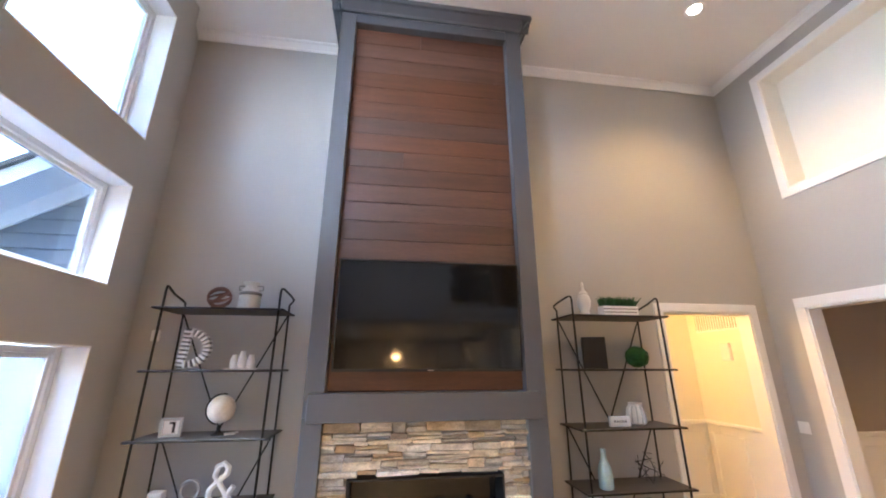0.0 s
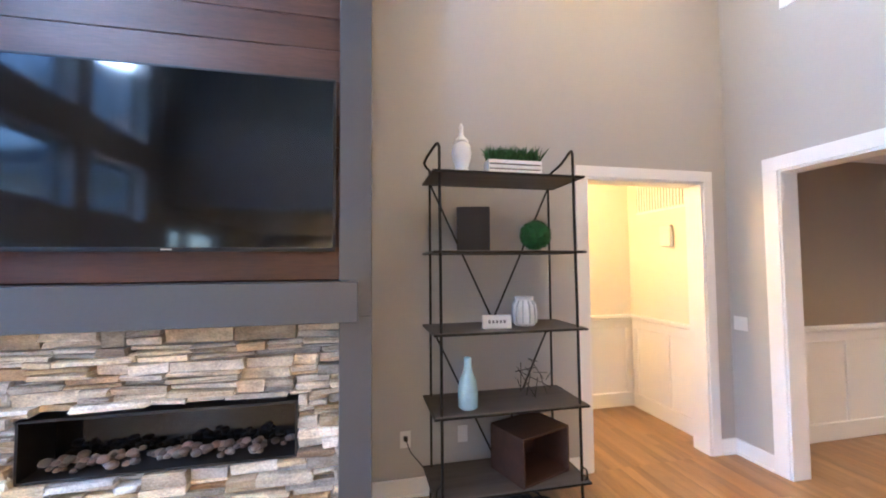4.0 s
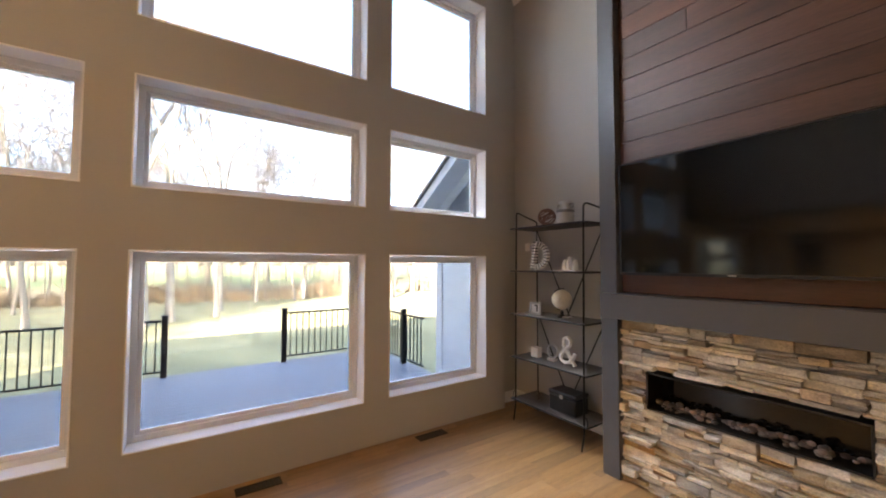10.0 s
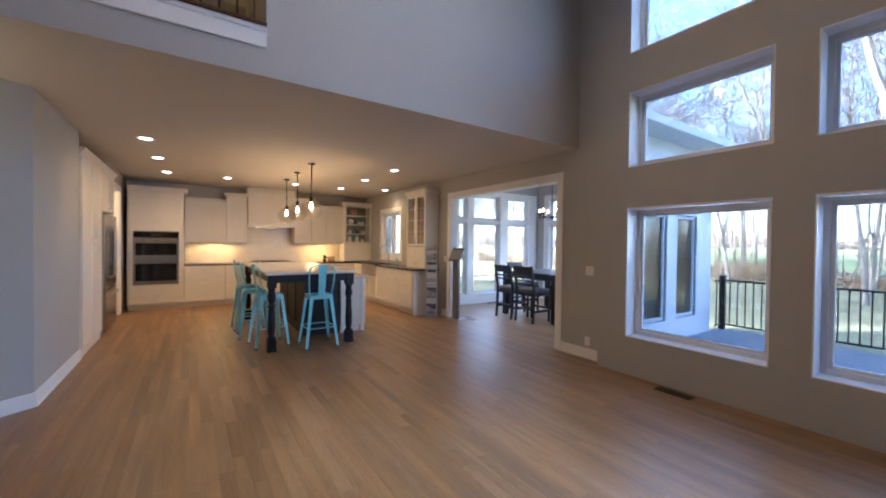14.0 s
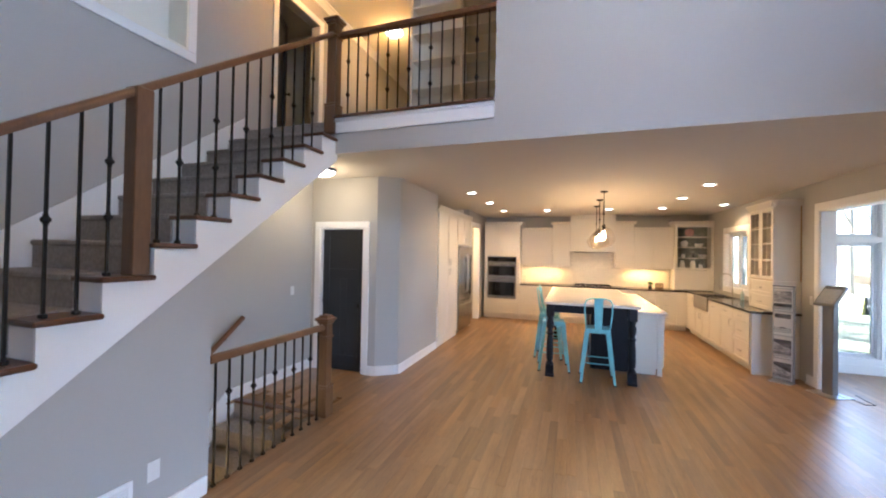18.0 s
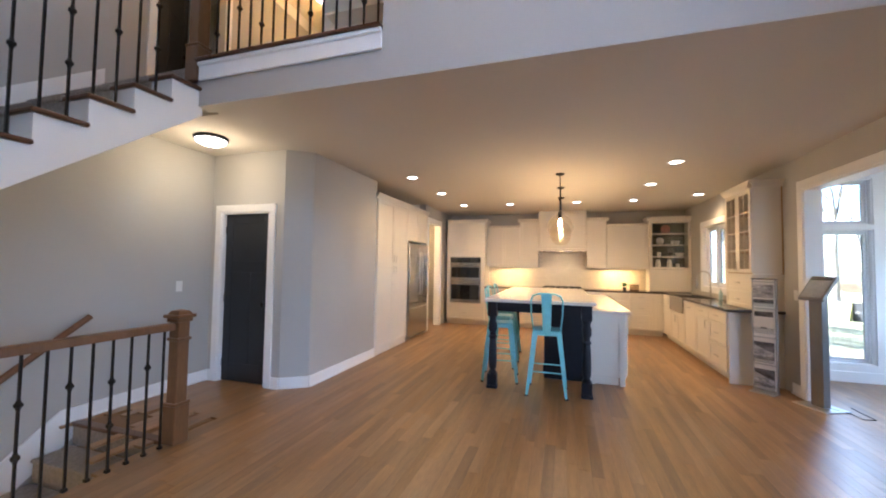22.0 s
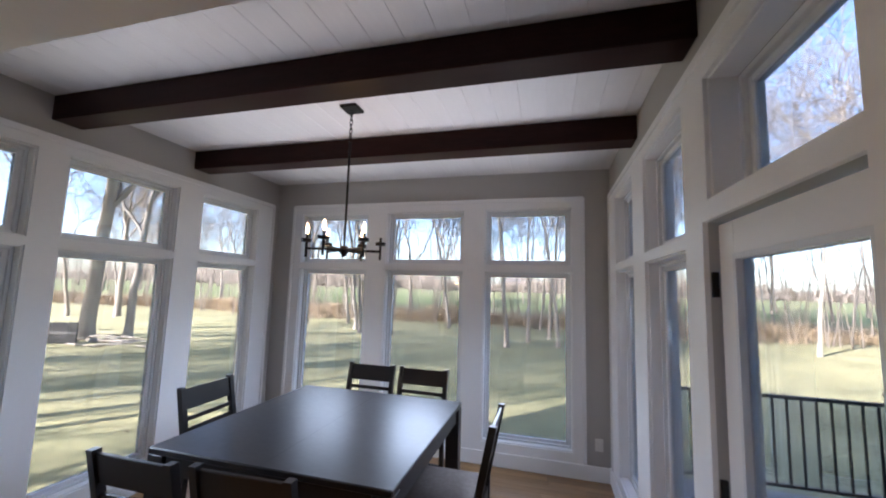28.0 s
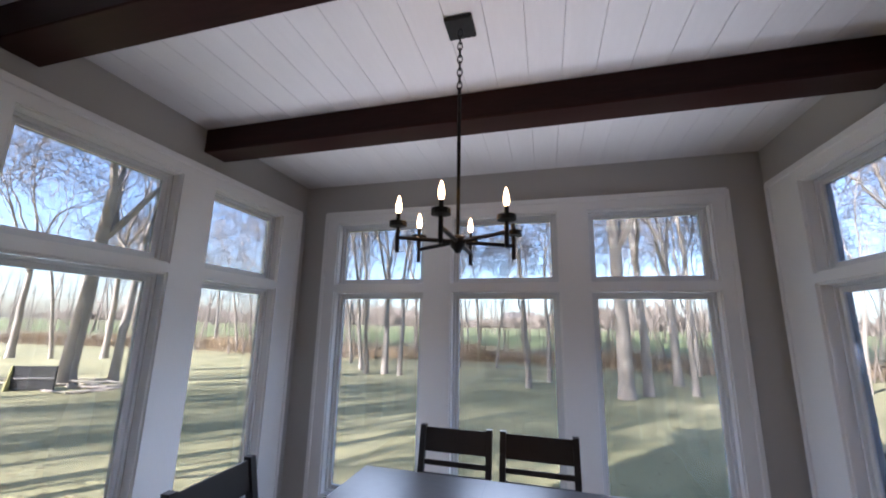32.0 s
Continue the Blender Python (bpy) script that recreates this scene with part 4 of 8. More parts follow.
for x, y, k in spots:
    m_ = pose(x, y, ground_height(x, y), 0, 0, rng.uniform(0, 360))
    s = rng.uniform(0.85, 1.12)
    if k not in first:
        kinds[k].matrix_world = m_
        first.add(k)
    else:
        c = copy_thing(kinds[k], m_)
        c.scale = (s, s, s)
# undergrowth at the wood's edge: arching canes with side shoots
m = Mesh()
for i in range(5200):
    y = rng.uniform(-62, 46)
    x = -31.0 - abs(rng.gauss(0, 2.6)) + 1.3 * math.sin(y * 0.2)
    p = Vector((x, y, ground_height(x, y) - 0.05))
    h, a, lean = rng.uniform(0.4, 1.5) * (1.25 if math.sin(y * 0.55 + 1) > 0.2 else 0.6), rng.uniform(0, 6.28), rng.uniform(0.2, 0.9)
    d = Vector((math.cos(a) * lean, math.sin(a) * lean, 1.0))
    q, e = p + d * h * 0.55, p + d * h * 0.8 + Vector((d.x, d.y, 0)) * h * 0.5
    m.tube([p, q, e], 0.018, 3, r1=0.008)
    for _ in range(4):
        b = Vector((rng.gauss(0, 0.35), rng.gauss(0, 0.35), rng.uniform(0.05, 0.4)))
        m.add([q, q + Vector((0.0, 0.03, 0.02)), q + b * h], [(0, 1, 2)])
# saplings standing among the brush
m2 = Mesh()
for i in range(420):
    y = rng.uniform(-62, 46)
    x = -29.5 - abs(rng.gauss(0, 4.2)) + 1.3 * math.sin(y * 0.2)
    p = Vector((x, y, ground_height(x, y) - 0.1))
    h = rng.uniform(2.2, 7.0)
    bend = Vector((rng.gauss(0, 0.4), rng.gauss(0, 0.5), 0))
    m2.tube([p, p + bend * 0.3 + Vector((0, 0, h * 0.45)), p + bend + Vector((0, 0, h))], 0.012 + 0.006 * h, 4, r1=0.01)
    for _ in range(11):
        t = rng.uniform(0.2, 0.98)
        b = p + bend * t + Vector((0, 0, h * t))
        e = b + Vector((rng.gauss(0, 0.5), rng.gauss(0, 0.5), rng.uniform(0.2, 1.1))) * (1.25 - 0.7 * t)
        m2.add([b, b + Vector((0, 0.03, 0.02)), e], [(0, 1, 2)])
        q = b.lerp(e, 0.6)
        m2.add([q, q + Vector((0, 0.02, 0.02)), q + Vector((rng.gauss(0, 0.3), rng.gauss(0, 0.3), rng.uniform(0.0, 0.5)))], [(0, 1, 2)])
single("saplings", m2, TWIG, "thicket of thin bare saplings in the brush", "saplings", kind="stuff")
single("undergrowth", m, BRUSH, "tangled brown brush along the wood's edge", "brush", kind="stuff")
# low brown growth on the bank behind
m = Mesh()
for i in range(4200):
    y, x = rng.uniform(-70, 55), -33.0 - abs(rng.gauss(0, 3.5))
    p = Vector((x, y, ground_height(x, y)))
    for _ in range(4):
        a, r, z = rng.uniform(0, 6.28), rng.uniform(0.05, 0.35), rng.uniform(0.02, 0.55)
        c, u = p + Vector((math.cos(a) * r, math.sin(a) * r, z)), Vector((rng.gauss(0, 0.13), rng.gauss(0, 0.13), rng.gauss(0, 0.07)))
        w = Vector((0, 0, 0.07)) + u.cross(Vector((0, 0, 1))) * 0.6
        m.add([c - u, c + w * 0.5, c + u, c - w * 0.5], [(0, 1, 2, 3)])
single("leaf_litter_bank", m, BRUSH, "dead brown weeds and leaves on the bank", "weeds", kind="stuff")
# thin wood on the rise behind
m = Mesh()
for i in range(150):
    y, x = rng.uniform(-130, 90), -48 - rng.random() ** 1.6 * 60
    p = Vector((x, y, ground_height(x, y) - 0.3))
    h = rng.uniform(7, 13)
    bend = Vector((rng.gauss(0, 0.5), rng.gauss(0, 0.7), 0))
    m.tube([p, p + bend * 0.4 + Vector((0, 0, h * 0.4)), p + bend + Vector((0, 0, h))], 0.15, 4, r1=0.03)
    for _ in range(34):
        t = rng.uniform(0.25, 1.0)
        b = p + bend * t + Vector((0, 0, h * t))
        e = b + Vector((rng.gauss(0, 0.9), rng.gauss(0, 0.9), rng.uniform(0.4, 2.4))) * (1.2 - 0.7 * t)
        m.add([b, b + Vector((0, 0.05, 0.03)), e], [(0, 1, 2)])
        for _ in range(2):
            q = b.lerp(e, rng.uniform(0.4, 0.9))
            m.add([q, q + Vector((0, 0.03, 0.03)), q + Vector((rng.gauss(0, 0.4), rng.gauss(0, 0.4), rng.uniform(0.1, 0.8)))], [(0, 1, 2)])
single("wood", m, TWIG, "thin wood of bare trees on the rise", "trees", kind="stuff")
# wood and houses at the horizon
m = Mesh()
for i in range(2200):
    y = rng.uniform(-240, 210)
    x = -125 - rng.random() * 45
    p = Vector((x, y, ground_height(x, y) - 0.5))
    h = rng.uniform(5, 11) * (0.75 + 0.35 * math.sin(y * 0.06))
    m.tube([p, p + Vector((rng.gauss(0, 0.3), rng.gauss(0, 0.3), h * 0.6))], 0.25, 3, r1=0.12)
    for _ in range(16):
        b = p + Vector((0, 0, h * rng.uniform(0.1, 0.65)))
        e = b + Vector((rng.gauss(0, 1.0), rng.gauss(0, 1.6), rng.uniform(1.0, 0.42 * h)))
        m.add([b, b + Vector((0, 0.6, 0)), e], [(0, 1, 2)])
single("far_wood", m, TWIG, "hazy band of bare trees at the horizon", "trees", kind="stuff")
far_wall = material("far_wall", (0.17, 0.145, 0.12), 0.9, spread=0.1)
for x, y, w, hgt in ((-176, -60, 12, 3.5), (-182, -15, 13, 4)):
    h_ = thing("far_house", "small far-off house with a grey roof", "house", "far houses", (x, y, ground_height(x, y)))
    part("wall", Mesh().box(-5, 5, -w / 2, w / 2, -1, hgt), far_wall, h_)
    part("roof", Mesh().prism([(-5.6, hgt), (0, hgt + 3), (5.6, hgt)], -w / 2 - 0.5, w / 2 + 0.5, "y"), ROOFING, h_)
    for q in (-0.3, 0.05, 0.32):
        wd = part("window", Mesh().box(5.0, 5.05, w * q - 0.6, w * q + 0.6, 1.0, 2.4), TRIM, h_)
        part("pane", Mesh().box(5.05, 5.07, w * q - 0.5, w * q + 0.5, 1.1, 2.3), BLACK_GLASS, wd)
# felled limbs, cut rounds and an upturned barrow body by the big tree
gz = ground_height(-12.0, -21.0)
o = thing("branch_pile", "pile of fallen grey branches on the lawn", "branches", at=(-12.6, -20.4, gz))
for k in range(26):
    a = rng.gauss(0.25, 0.45)
    c = Vector((rng.gauss(0, 0.7), rng.gauss(0, 1.9), 0.06 + 0.10 * rng.random()))
    d = Vector((math.sin(a), math.cos(a), rng.uniform(-0.03, 0.12))) * rng.uniform(0.4, 1.3)
    part("branch", Mesh().tube([c - d, c + Vector((0.05, 0, 0.02)), c + d], rng.uniform(0.025, 0.07), 6, r1=0.012), BARK, o)
o = thing("wooden_skid", "weathered yellow and dark skid beside the tree", "skid", at=(-11.7, -21.4, gz), turn=24)
part("side", Mesh().prism([(-0.1, 0.0), (0.30, 0.0), (0.12, 0.85), (0.0, 0.85)], -0.05, 0.0, "y"), material("yellow_board", (0.40, 0.36, 0.12), 0.7, spread=0.25, scale=(3, 3, 3)), o)
part("panel", Mesh().box(0.03, 0.10, 0.0, 1.35, 0.02, 0.84, 0.01), PLASTIC, o)
part("bar", Mesh().box(0.10, 0.14, 0.0, 1.35, 0.40, 0.46, 0.005), GREY_METAL, o)
# leaves lying on the lawn
m = Mesh()
for i in range(9000):
    x, y = -6.2 - rng.random() ** 1.3 * 24, rng.uniform(-26, 14)
    z = ground_height(x, y) + 0.03
    a, s = rng.uniform(0, 6.28), rng.uniform(0.02, 0.045)
    c, q = s * math.cos(a), s * math.sin(a)
    m.add([(x - c, y - q, z), (x + q * 0.6, y - c * 0.6, z + 0.01), (x + c, y + q, z), (x - q * 0.6, y + c * 0.6, z + 0.012)], [(0, 1, 2, 3)])
single("fallen_leaves", m, BRUSH, "dry leaves scattered over the lawn", "leaves", kind="stuff")
# ---------------------------------------------------------------- fireplace
fire = thing("fireplace", "tall fireplace with charcoal frame, stained boards and ledge stone", "fireplace", at=(0, 0, 0))
FL, FR, FF = 0.03, 1.99, 4.20
IL = 0.185                                        # inner edge of the left pilaster
part("side_panel", Mesh().box(FL + 0.01, FL + 0.04, FF + 0.03, NY, 0, CZ - 0.04), CHARCOAL, fire)
part("side_panel", Mesh().box(FR - 0.04, FR - 0.01, FF + 0.03, NY, 0, CZ - 0.04), CHARCOAL, fire)
part("back_panel", Mesh().box(FL + 0.04, FR - 0.04, FF + 0.17, FF + 0.20, 1.34, CZ - 0.04).box(FL + 0.04, FR - 0.04, FF + 0.34, FF + 0.36, 0, 1.34), MORTAR, fire)
part("pilaster", Mesh().box(FL, IL, FF, FF + 0.16, 0, 1.37, 0.004).box(FL, IL, FF, FF + 0.16, 1.37, 5.36, 0.004), CHARCOAL, fire)
part("pilaster", Mesh().box(1.82, FR, FF, FF + 0.16, 0, 1.37, 0.004).box(1.82, FR, FF, FF + 0.16, 1.37, 5.36, 0.004), CHARCOAL, fire)
part("mantel", Mesh().box(0.07, 1.92, FF - 0.075, FF + 0.12, 1.345, 1.555, 0.005), CHARCOAL, fire)
part("head_board", Mesh().box(IL, 1.82, FF + 0.003, FF + 0.1, 5.24, 5.36, 0.004), CHARCOAL, fire)
m = Mesh()
prof = [(0, 0), (0.02, 0), (0.03, 0.03), (0.085, 0.09), (0.11, 0.095), (0.12, 0.14), (0, 0.14)]
m.prism([(FF - a, 5.355 + h) for a, h in prof], FL - 0.10, FR + 0.10, "x")
m.prism([(FL - a, 5.355 + h) for a, h in prof], FF - 0.10, NY, "y").prism([(FR + a, 5.355 + h) for a, h in prof], FF - 0.10, NY, "y")
part("crown", m, CHARCOAL, fire, "charcoal crown moulding")
rng = random.Random(3)
z = 1.56
while z < 5.24:                                   # stained boards, random lengths
    h = 0.184
    cut = rng.choice((None, rng.uniform(0.5, 1.4)))
    for a, b in (((IL, 1.82),) if cut is None or rng.random() < 0.75 else ((IL, cut), (cut, 1.82))):
        part("board", Mesh().box(a + 0.001, b - 0.001, FF + 0.085 + rng.uniform(-0.001, 0.001), FF + 0.105, z + 0.0015, min(z + h, 5.24) - 0.0015, 0.003), WALNUT, fire)
    z += h
# ledge stones in courses, each a rough block
FBX, FBZ = (0.39, 1.61), (0.645, 0.935)
z, course = 0.0, 0
while z < 1.345 - 0.01:
    h = min(rng.choice((0.032, 0.04, 0.048, 0.058, 0.066)), 1.345 - z)
    if 1.345 - (z + h) < 0.025:
        h = 1.345 - z
    x = IL - 0.005 - rng.random() * 0.1
    while x < 1.825:
        w = rng.uniform(0.10, 0.34)
        a, b = max(x, IL - 0.005), min(x + w, 1.825)
        spans = [(a, b)]
        if z + h > FBZ[0] + 0.012 and z < FBZ[1] - 0.012:
            spans = [(p, q) for p, q in ((a, min(b, FBX[0])), (max(a, FBX[1]), b)) if q - p > 0.015]
        for p, q in spans:
            if q - p < 0.015:
                continue
            # a tall course is split here and there into two thin stones
            cut = z + h * rng.uniform(0.4, 0.6) if h > 0.045 and rng.random() < 0.45 else None
            for lo, hi in ((z, cut), (cut, z + h)) if cut else ((z, z + h),):
                f = FF + 0.05 + rng.uniform(-0.036, 0.026)
                mm = Mesh().box(p + 0.002, q - 0.002, f, FF + 0.30, lo + 0.0015, hi - 0.0015, 0.006)
                tilt = rng.uniform(-0.004, 0.004)
                for i, v in enumerate(mm.v):
                    if v[1] < FF + 0.2:
                        mm.v[i] = (v[0] + rng.uniform(-0.006, 0.006), v[1] + rng.uniform(-0.012, 0.012), v[2] + rng.uniform(-0.004, 0.004) + tilt * (1 if v[0] > (p + q) / 2 else -1))
                part("stone", mm, rng.choices((STONE, STONE_TAN, STONE_GREY, STONE_RUST), (0.58, 0.20, 0.18, 0.04))[0], fire)
        x += w
    z += h
insert = part("firebox", Mesh().box(FBX[0], FBX[1], FF + 0.28, FF + 0.30, FBZ[0], FBZ[1]).box(FBX[0], FBX[0] + 0.012, FF + 0.05, FF + 0.28, FBZ[0], FBZ[1]).box(FBX[1] - 0.012, FBX[1], FF + 0.05, FF + 0.28, FBZ[0], FBZ[1])
              .box(FBX[0], FBX[1], FF + 0.05, FF + 0.28, FBZ[1] - 0.012, FBZ[1]).box(FBX[0], FBX[1], FF + 0.05, FF + 0.28, FBZ[0], FBZ[0] + 0.012), PLASTIC, fire, "black linear electric firebox")
part("glass_back", Mesh().box(FBX[0] + 0.02, FBX[1] - 0.02, FF + 0.262, FF + 0.27, FBZ[0] + 0.02, FBZ[1] - 0.02), BLACK_GLASS, fire)
for i in range(90):
    r = rng.uniform(0.014, 0.030)
    pb = Mesh().ball((rng.uniform(FBX[0] + 0.05, FBX[1] - 0.05), FF + rng.uniform(0.10, 0.24), FBZ[0] + 0.012 + r * 0.6 + rng.choice((0, 0, 0.02))), r, 8, 0.65)
    part("pebble", pb, PEBBLE, fire, smooth=60)

tv = thing("television", "large flat black television hung on the wood boards", "television", at=(1.008, FF + 0.03, 2.175))
part("screen", Mesh().box(-0.778, 0.778, -0.031, -0.012, -0.442, 0.452), SCREEN, tv)
part("bezel", Mesh().box(-0.791, 0.791, -0.034, -0.02, 0.452, 0.463, 0.002).box(-0.791, 0.791, -0.034, -0.02, -0.463, -0.442, 0.002).box(-0.791, -0.778, -0.034, -0.02, -0.442, 0.452).box(0.778, 0.791, -0.034, -0.02, -0.442, 0.452), PLASTIC, tv)
part("back_case", Mesh().box(-0.778, 0.778, -0.012, 0.02, -0.45, 0.45, 0.006).box(-0.3, 0.3, 0.02, 0.056, -0.25, 0.25), PLASTIC, tv)
part("badge", Mesh().box(-0.025, 0.025, -0.036, -0.034, -0.456, -0.449), NICKEL, tv)

# ---------------------------------------------------------------- etageres
SHELF_Z = (0.235, 0.72, 1.215, 1.72, 2.22)


def etagere(at):
    """Iron shelf unit 0.95 m wide; its origin lies at the middle of its front edge on the floor."""
    o = thing("shelf_unit", "black iron shelf unit with five grey wood shelves", "shelf", "shelf units", at)
    w, d = 0.46, 0.40
    for s in (-1, 1):
        front = [(s * (w - 0.005), -0.015, 0.0), (s * w, 0.02, 0.16), (s * w, 0.03, 1.2), (s * w, 0.05, 2.38), (s * (w + 0.004), 0.065, 2.405), (s * (w + 0.012), 0.10, 2.41), (s * (w + 0.04), 0.26, 2.375), (s * (w + 0.045), d - 0.04, 2.355), (s * (w + 0.03), d - 0.008, 2.34), (s * w, d, 2.31), (s * w, d, 2.215)]
        part("front_leg", Mesh().tube(front, 0.0095, 8), BLACK_METAL, o, smooth=60)
        part("rear_leg", Mesh().tube([(s * (w + 0.01), d + 0.01, 0.0), (s * w, d, 0.16), (s * w, d, 2.22)], 0.0085, 8), BLACK_METAL, o, smooth=60)
        part("end_scroll", Mesh().tube([(s * w, 0.02, 0.33), (s * (w + 0.035), 0.02, 0.30), (s * (w + 0.04), 0.02, 0.25), (s * (w + 0.02), 0.02, 0.235)], 0.006, 6), BLACK_METAL, o, smooth=60)
    for z in SHELF_Z:
        sh = part("shelf", Mesh().box(-w - 0.045, w + 0.045, 0.0, d + 0.02, z - 0.008, z + 0.006, 0.003), SHELF_WOOD, o)
        part("rim", Mesh().tube([(-w - 0.05, -0.004, z - 0.004), (w + 0.05, -0.004, z - 0.004), (w + 0.05, d + 0.024, z - 0.004), (-w - 0.05, d + 0.024, z - 0.004)], 0.008, 6, True), BLACK_METAL, sh, smooth=60)
    for z0, z1 in ((1.215, 2.22), (0.235, 1.215)):
        part("cross_brace", Mesh().tube([(-w, d, z1), (w * 0.02, d + 0.005, z0)], 0.007, 6), BLACK_METAL, o)
        part("cross_brace", Mesh().tube([(w, d, z1), (-w * 0.02, d - 0.005, z0)], 0.007, 6), BLACK_METAL, o)
    return o


SR, SL = (2.87, 4.37, 0), (-0.75, 4.37, 0)
unit = etagere(SR)
copy_thing(unit, pose(*SL))


def on(base, x, level, y=0.2, dz=0.0):
    return (base[0] + x, base[1] + y, SHELF_Z[level] + 0.006 + dz)


# right unit
o = thing("lidded_urn", "white ceramic urn with a pointed lid", "vase", at=on(SR, -0.30, 4, 0.11))
part("body", Mesh().lathe([(0.045, 0), (0.05, 0.02), (0.04, 0.04), (0.06, 0.09), (0.066, 0.14), (0.055, 0.19), (0.035, 0.205)], 20), CERAMIC, o, smooth=50)
part("lid", Mesh().lathe([(0.045, 0.205), (0.048, 0.215), (0.03, 0.235), (0.014, 0.255), (0.012, 0.29), (0.016, 0.305), (0.004, 0.335)], 20), CERAMIC, o, smooth=50)
o = thing("planter", "white slatted crate planted with artificial grass", "plant", at=on(SR, 0.05, 4, 0.10))
for sy in (-0.055, 0.05):
    for k in range(3):
        part("slat", Mesh().box(-0.185, 0.185, sy, sy + 0.008, 0.004 + 0.032 * k, 0.028 + 0.032 * k, 0.002), TRIM, o)
for sx in (-0.185, 0.177):
    part("end_board", Mesh().box(sx, sx + 0.008, -0.047, 0.05, 0.0, 0.095, 0.002), TRIM, o)
part("soil", Mesh().box(-0.176, 0.176, -0.046, 0.049, 0.002, 0.07), CRATE, o)
rg = random.Random(8)
gm = Mesh()
for i in range(700):
    x, y = rg.uniform(-0.17, 0.17), rg.uniform(-0.04, 0.045)
    dx, dy, h = rg.gauss(0, 0.03), rg.gauss(0, 0.03), rg.uniform(0.07, 0.13)
    w = 0.002
    gm.add([(x - w, y, 0.07), (x + w, y, 0.07), (x + dx * 0.4, y + dy * 0.4 - w, 0.07 + h * 0.6), (x + dx, y + dy, 0.07 + h)], [(0, 1, 2), (1, 3, 2), (0, 2, 3)])
tagged(part("grass", gm, GREEN, o, "dense green grass blades"), kind="stuff")
single("book", Mesh().box(-0.11, 0.11, -0.03, 0.03, 0, 0.30, 0.004), BOOK_COVER, "dark brown book standing on end", "book", at=on(SR, -0.20, 3, 0.2), turn=-12)
gm = Mesh()
for i in range(1500):
    a, b = rg.uniform(0, 2 * math.pi), math.acos(rg.uniform(-1, 1))
    d = Vector((math.sin(b) * math.cos(a), math.sin(b) * math.sin(a), math.cos(b)))
    t1 = d.orthogonal().normalized() * 0.006
    c = Vector((0, 0, 0.112)) + d * 0.094
    tip = c + d * rg.uniform(0.012, 0.022) + Vector((rg.gauss(0, 0.004), rg.gauss(0, 0.004), rg.gauss(0, 0.004)))
    gm.add([c - t1, c + t1, tip], [(0, 1, 2)])
o = thing("moss_ball", "round green artificial moss ball", "ornament", at=on(SR, 0.25, 3))
part("core", Mesh().ball((0, 0, 0.112), 0.10, 20), GREEN, o, smooth=60)
tagged(part("leaves", gm, GREEN, o), kind="stuff")
o = thing("sign_block", "small white block with a line of grey lettering", "sign", at=on(SR, -0.07, 2, 0.12), turn=-6)
part("block", Mesh().box(-0.095, 0.095, -0.018, 0.018, 0, 0.085, 0.003), CERAMIC, o)
for k in range(5):
    part("letter_bar", Mesh().box(-0.06 + 0.025 * k, -0.045 + 0.025 * k, -0.0195, -0.018, 0.035, 0.055), GREY_METAL, o)
o = thing("ribbed_jar", "white and grey striped ceramic jar", "jar", at=on(SR, 0.16, 2, 0.2))
m = Mesh()
prof = [(0.065, 0.0), (0.082, 0.02), (0.086, 0.08), (0.08, 0.14), (0.06, 0.17), (0.06, 0.185), (0.066, 0.195)]
part("body", Mesh().lathe(prof, 24), CERAMIC, o, smooth=50)
for k in range(12):
    a = 2 * math.pi * k / 12
    part("stripe", Mesh().tube([((r + 0.0005) * math.cos(a), (r + 0.0005) * math.sin(a), z) for r, z in prof[1:5]], 0.006, 5), GALV, o)
o = thing("bottle_vase", "pale blue glazed bottle vase", "vase", at=on(SR, -0.27, 1, 0.12))
part("body", Mesh().lathe([(0.05, 0), (0.062, 0.01), (0.064, 0.10), (0.056, 0.17), (0.03, 0.23), (0.024, 0.27), (0.026, 0.315), (0.02, 0.318)], 22), BLUE_GLASS, o, smooth=50)
o = thing("wire_sculpture", "openwork ornament of crossing black wires", "ornament", at=on(SR, 0.22, 1, 0.2))
for k in range(16):
    a = Vector((rg.gauss(0, 1), rg.gauss(0, 1), rg.gauss(0, 1))).normalized() * 0.13
    b = Vector((rg.gauss(0, 1), rg.gauss(0, 1), rg.gauss(0, 1))).normalized() * 0.13
    part("wire", Mesh().tube([a + Vector((0, 0, 0.135)), b + Vector((0, 0, 0.135))], 0.003, 5), BLACK_METAL, o)
o = thing("wooden_crate", "dark wooden crate lying on its side", "crate", at=on(SR, 0.19, 0, 0.22), turn=20)
part("bottom", Mesh().box(-0.21, 0.21, -0.16, 0.16, 0, 0.014, 0.002), CRATE, o)
part("top", Mesh().box(-0.21, 0.21, -0.16, 0.16, 0.29, 0.304, 0.002), CRATE, o)
part("end", Mesh().box(-0.21, -0.196, -0.16, 0.16, 0.014, 0.29), CRATE, o)
part("end", Mesh().box(0.196, 0.21, -0.16, 0.16, 0.014, 0.29), CRATE, o)
for k in range(3):
    part("slat", Mesh().box(-0.196, 0.196, 0.146, 0.16, 0.018 + 0.092 * k, 0.10 + 0.092 * k, 0.002), CRATE, o)
o = thing("cable_bundle", "black bundle of cable on the floor under the shelf", "cable", at=(2.95, 4.55, 0))
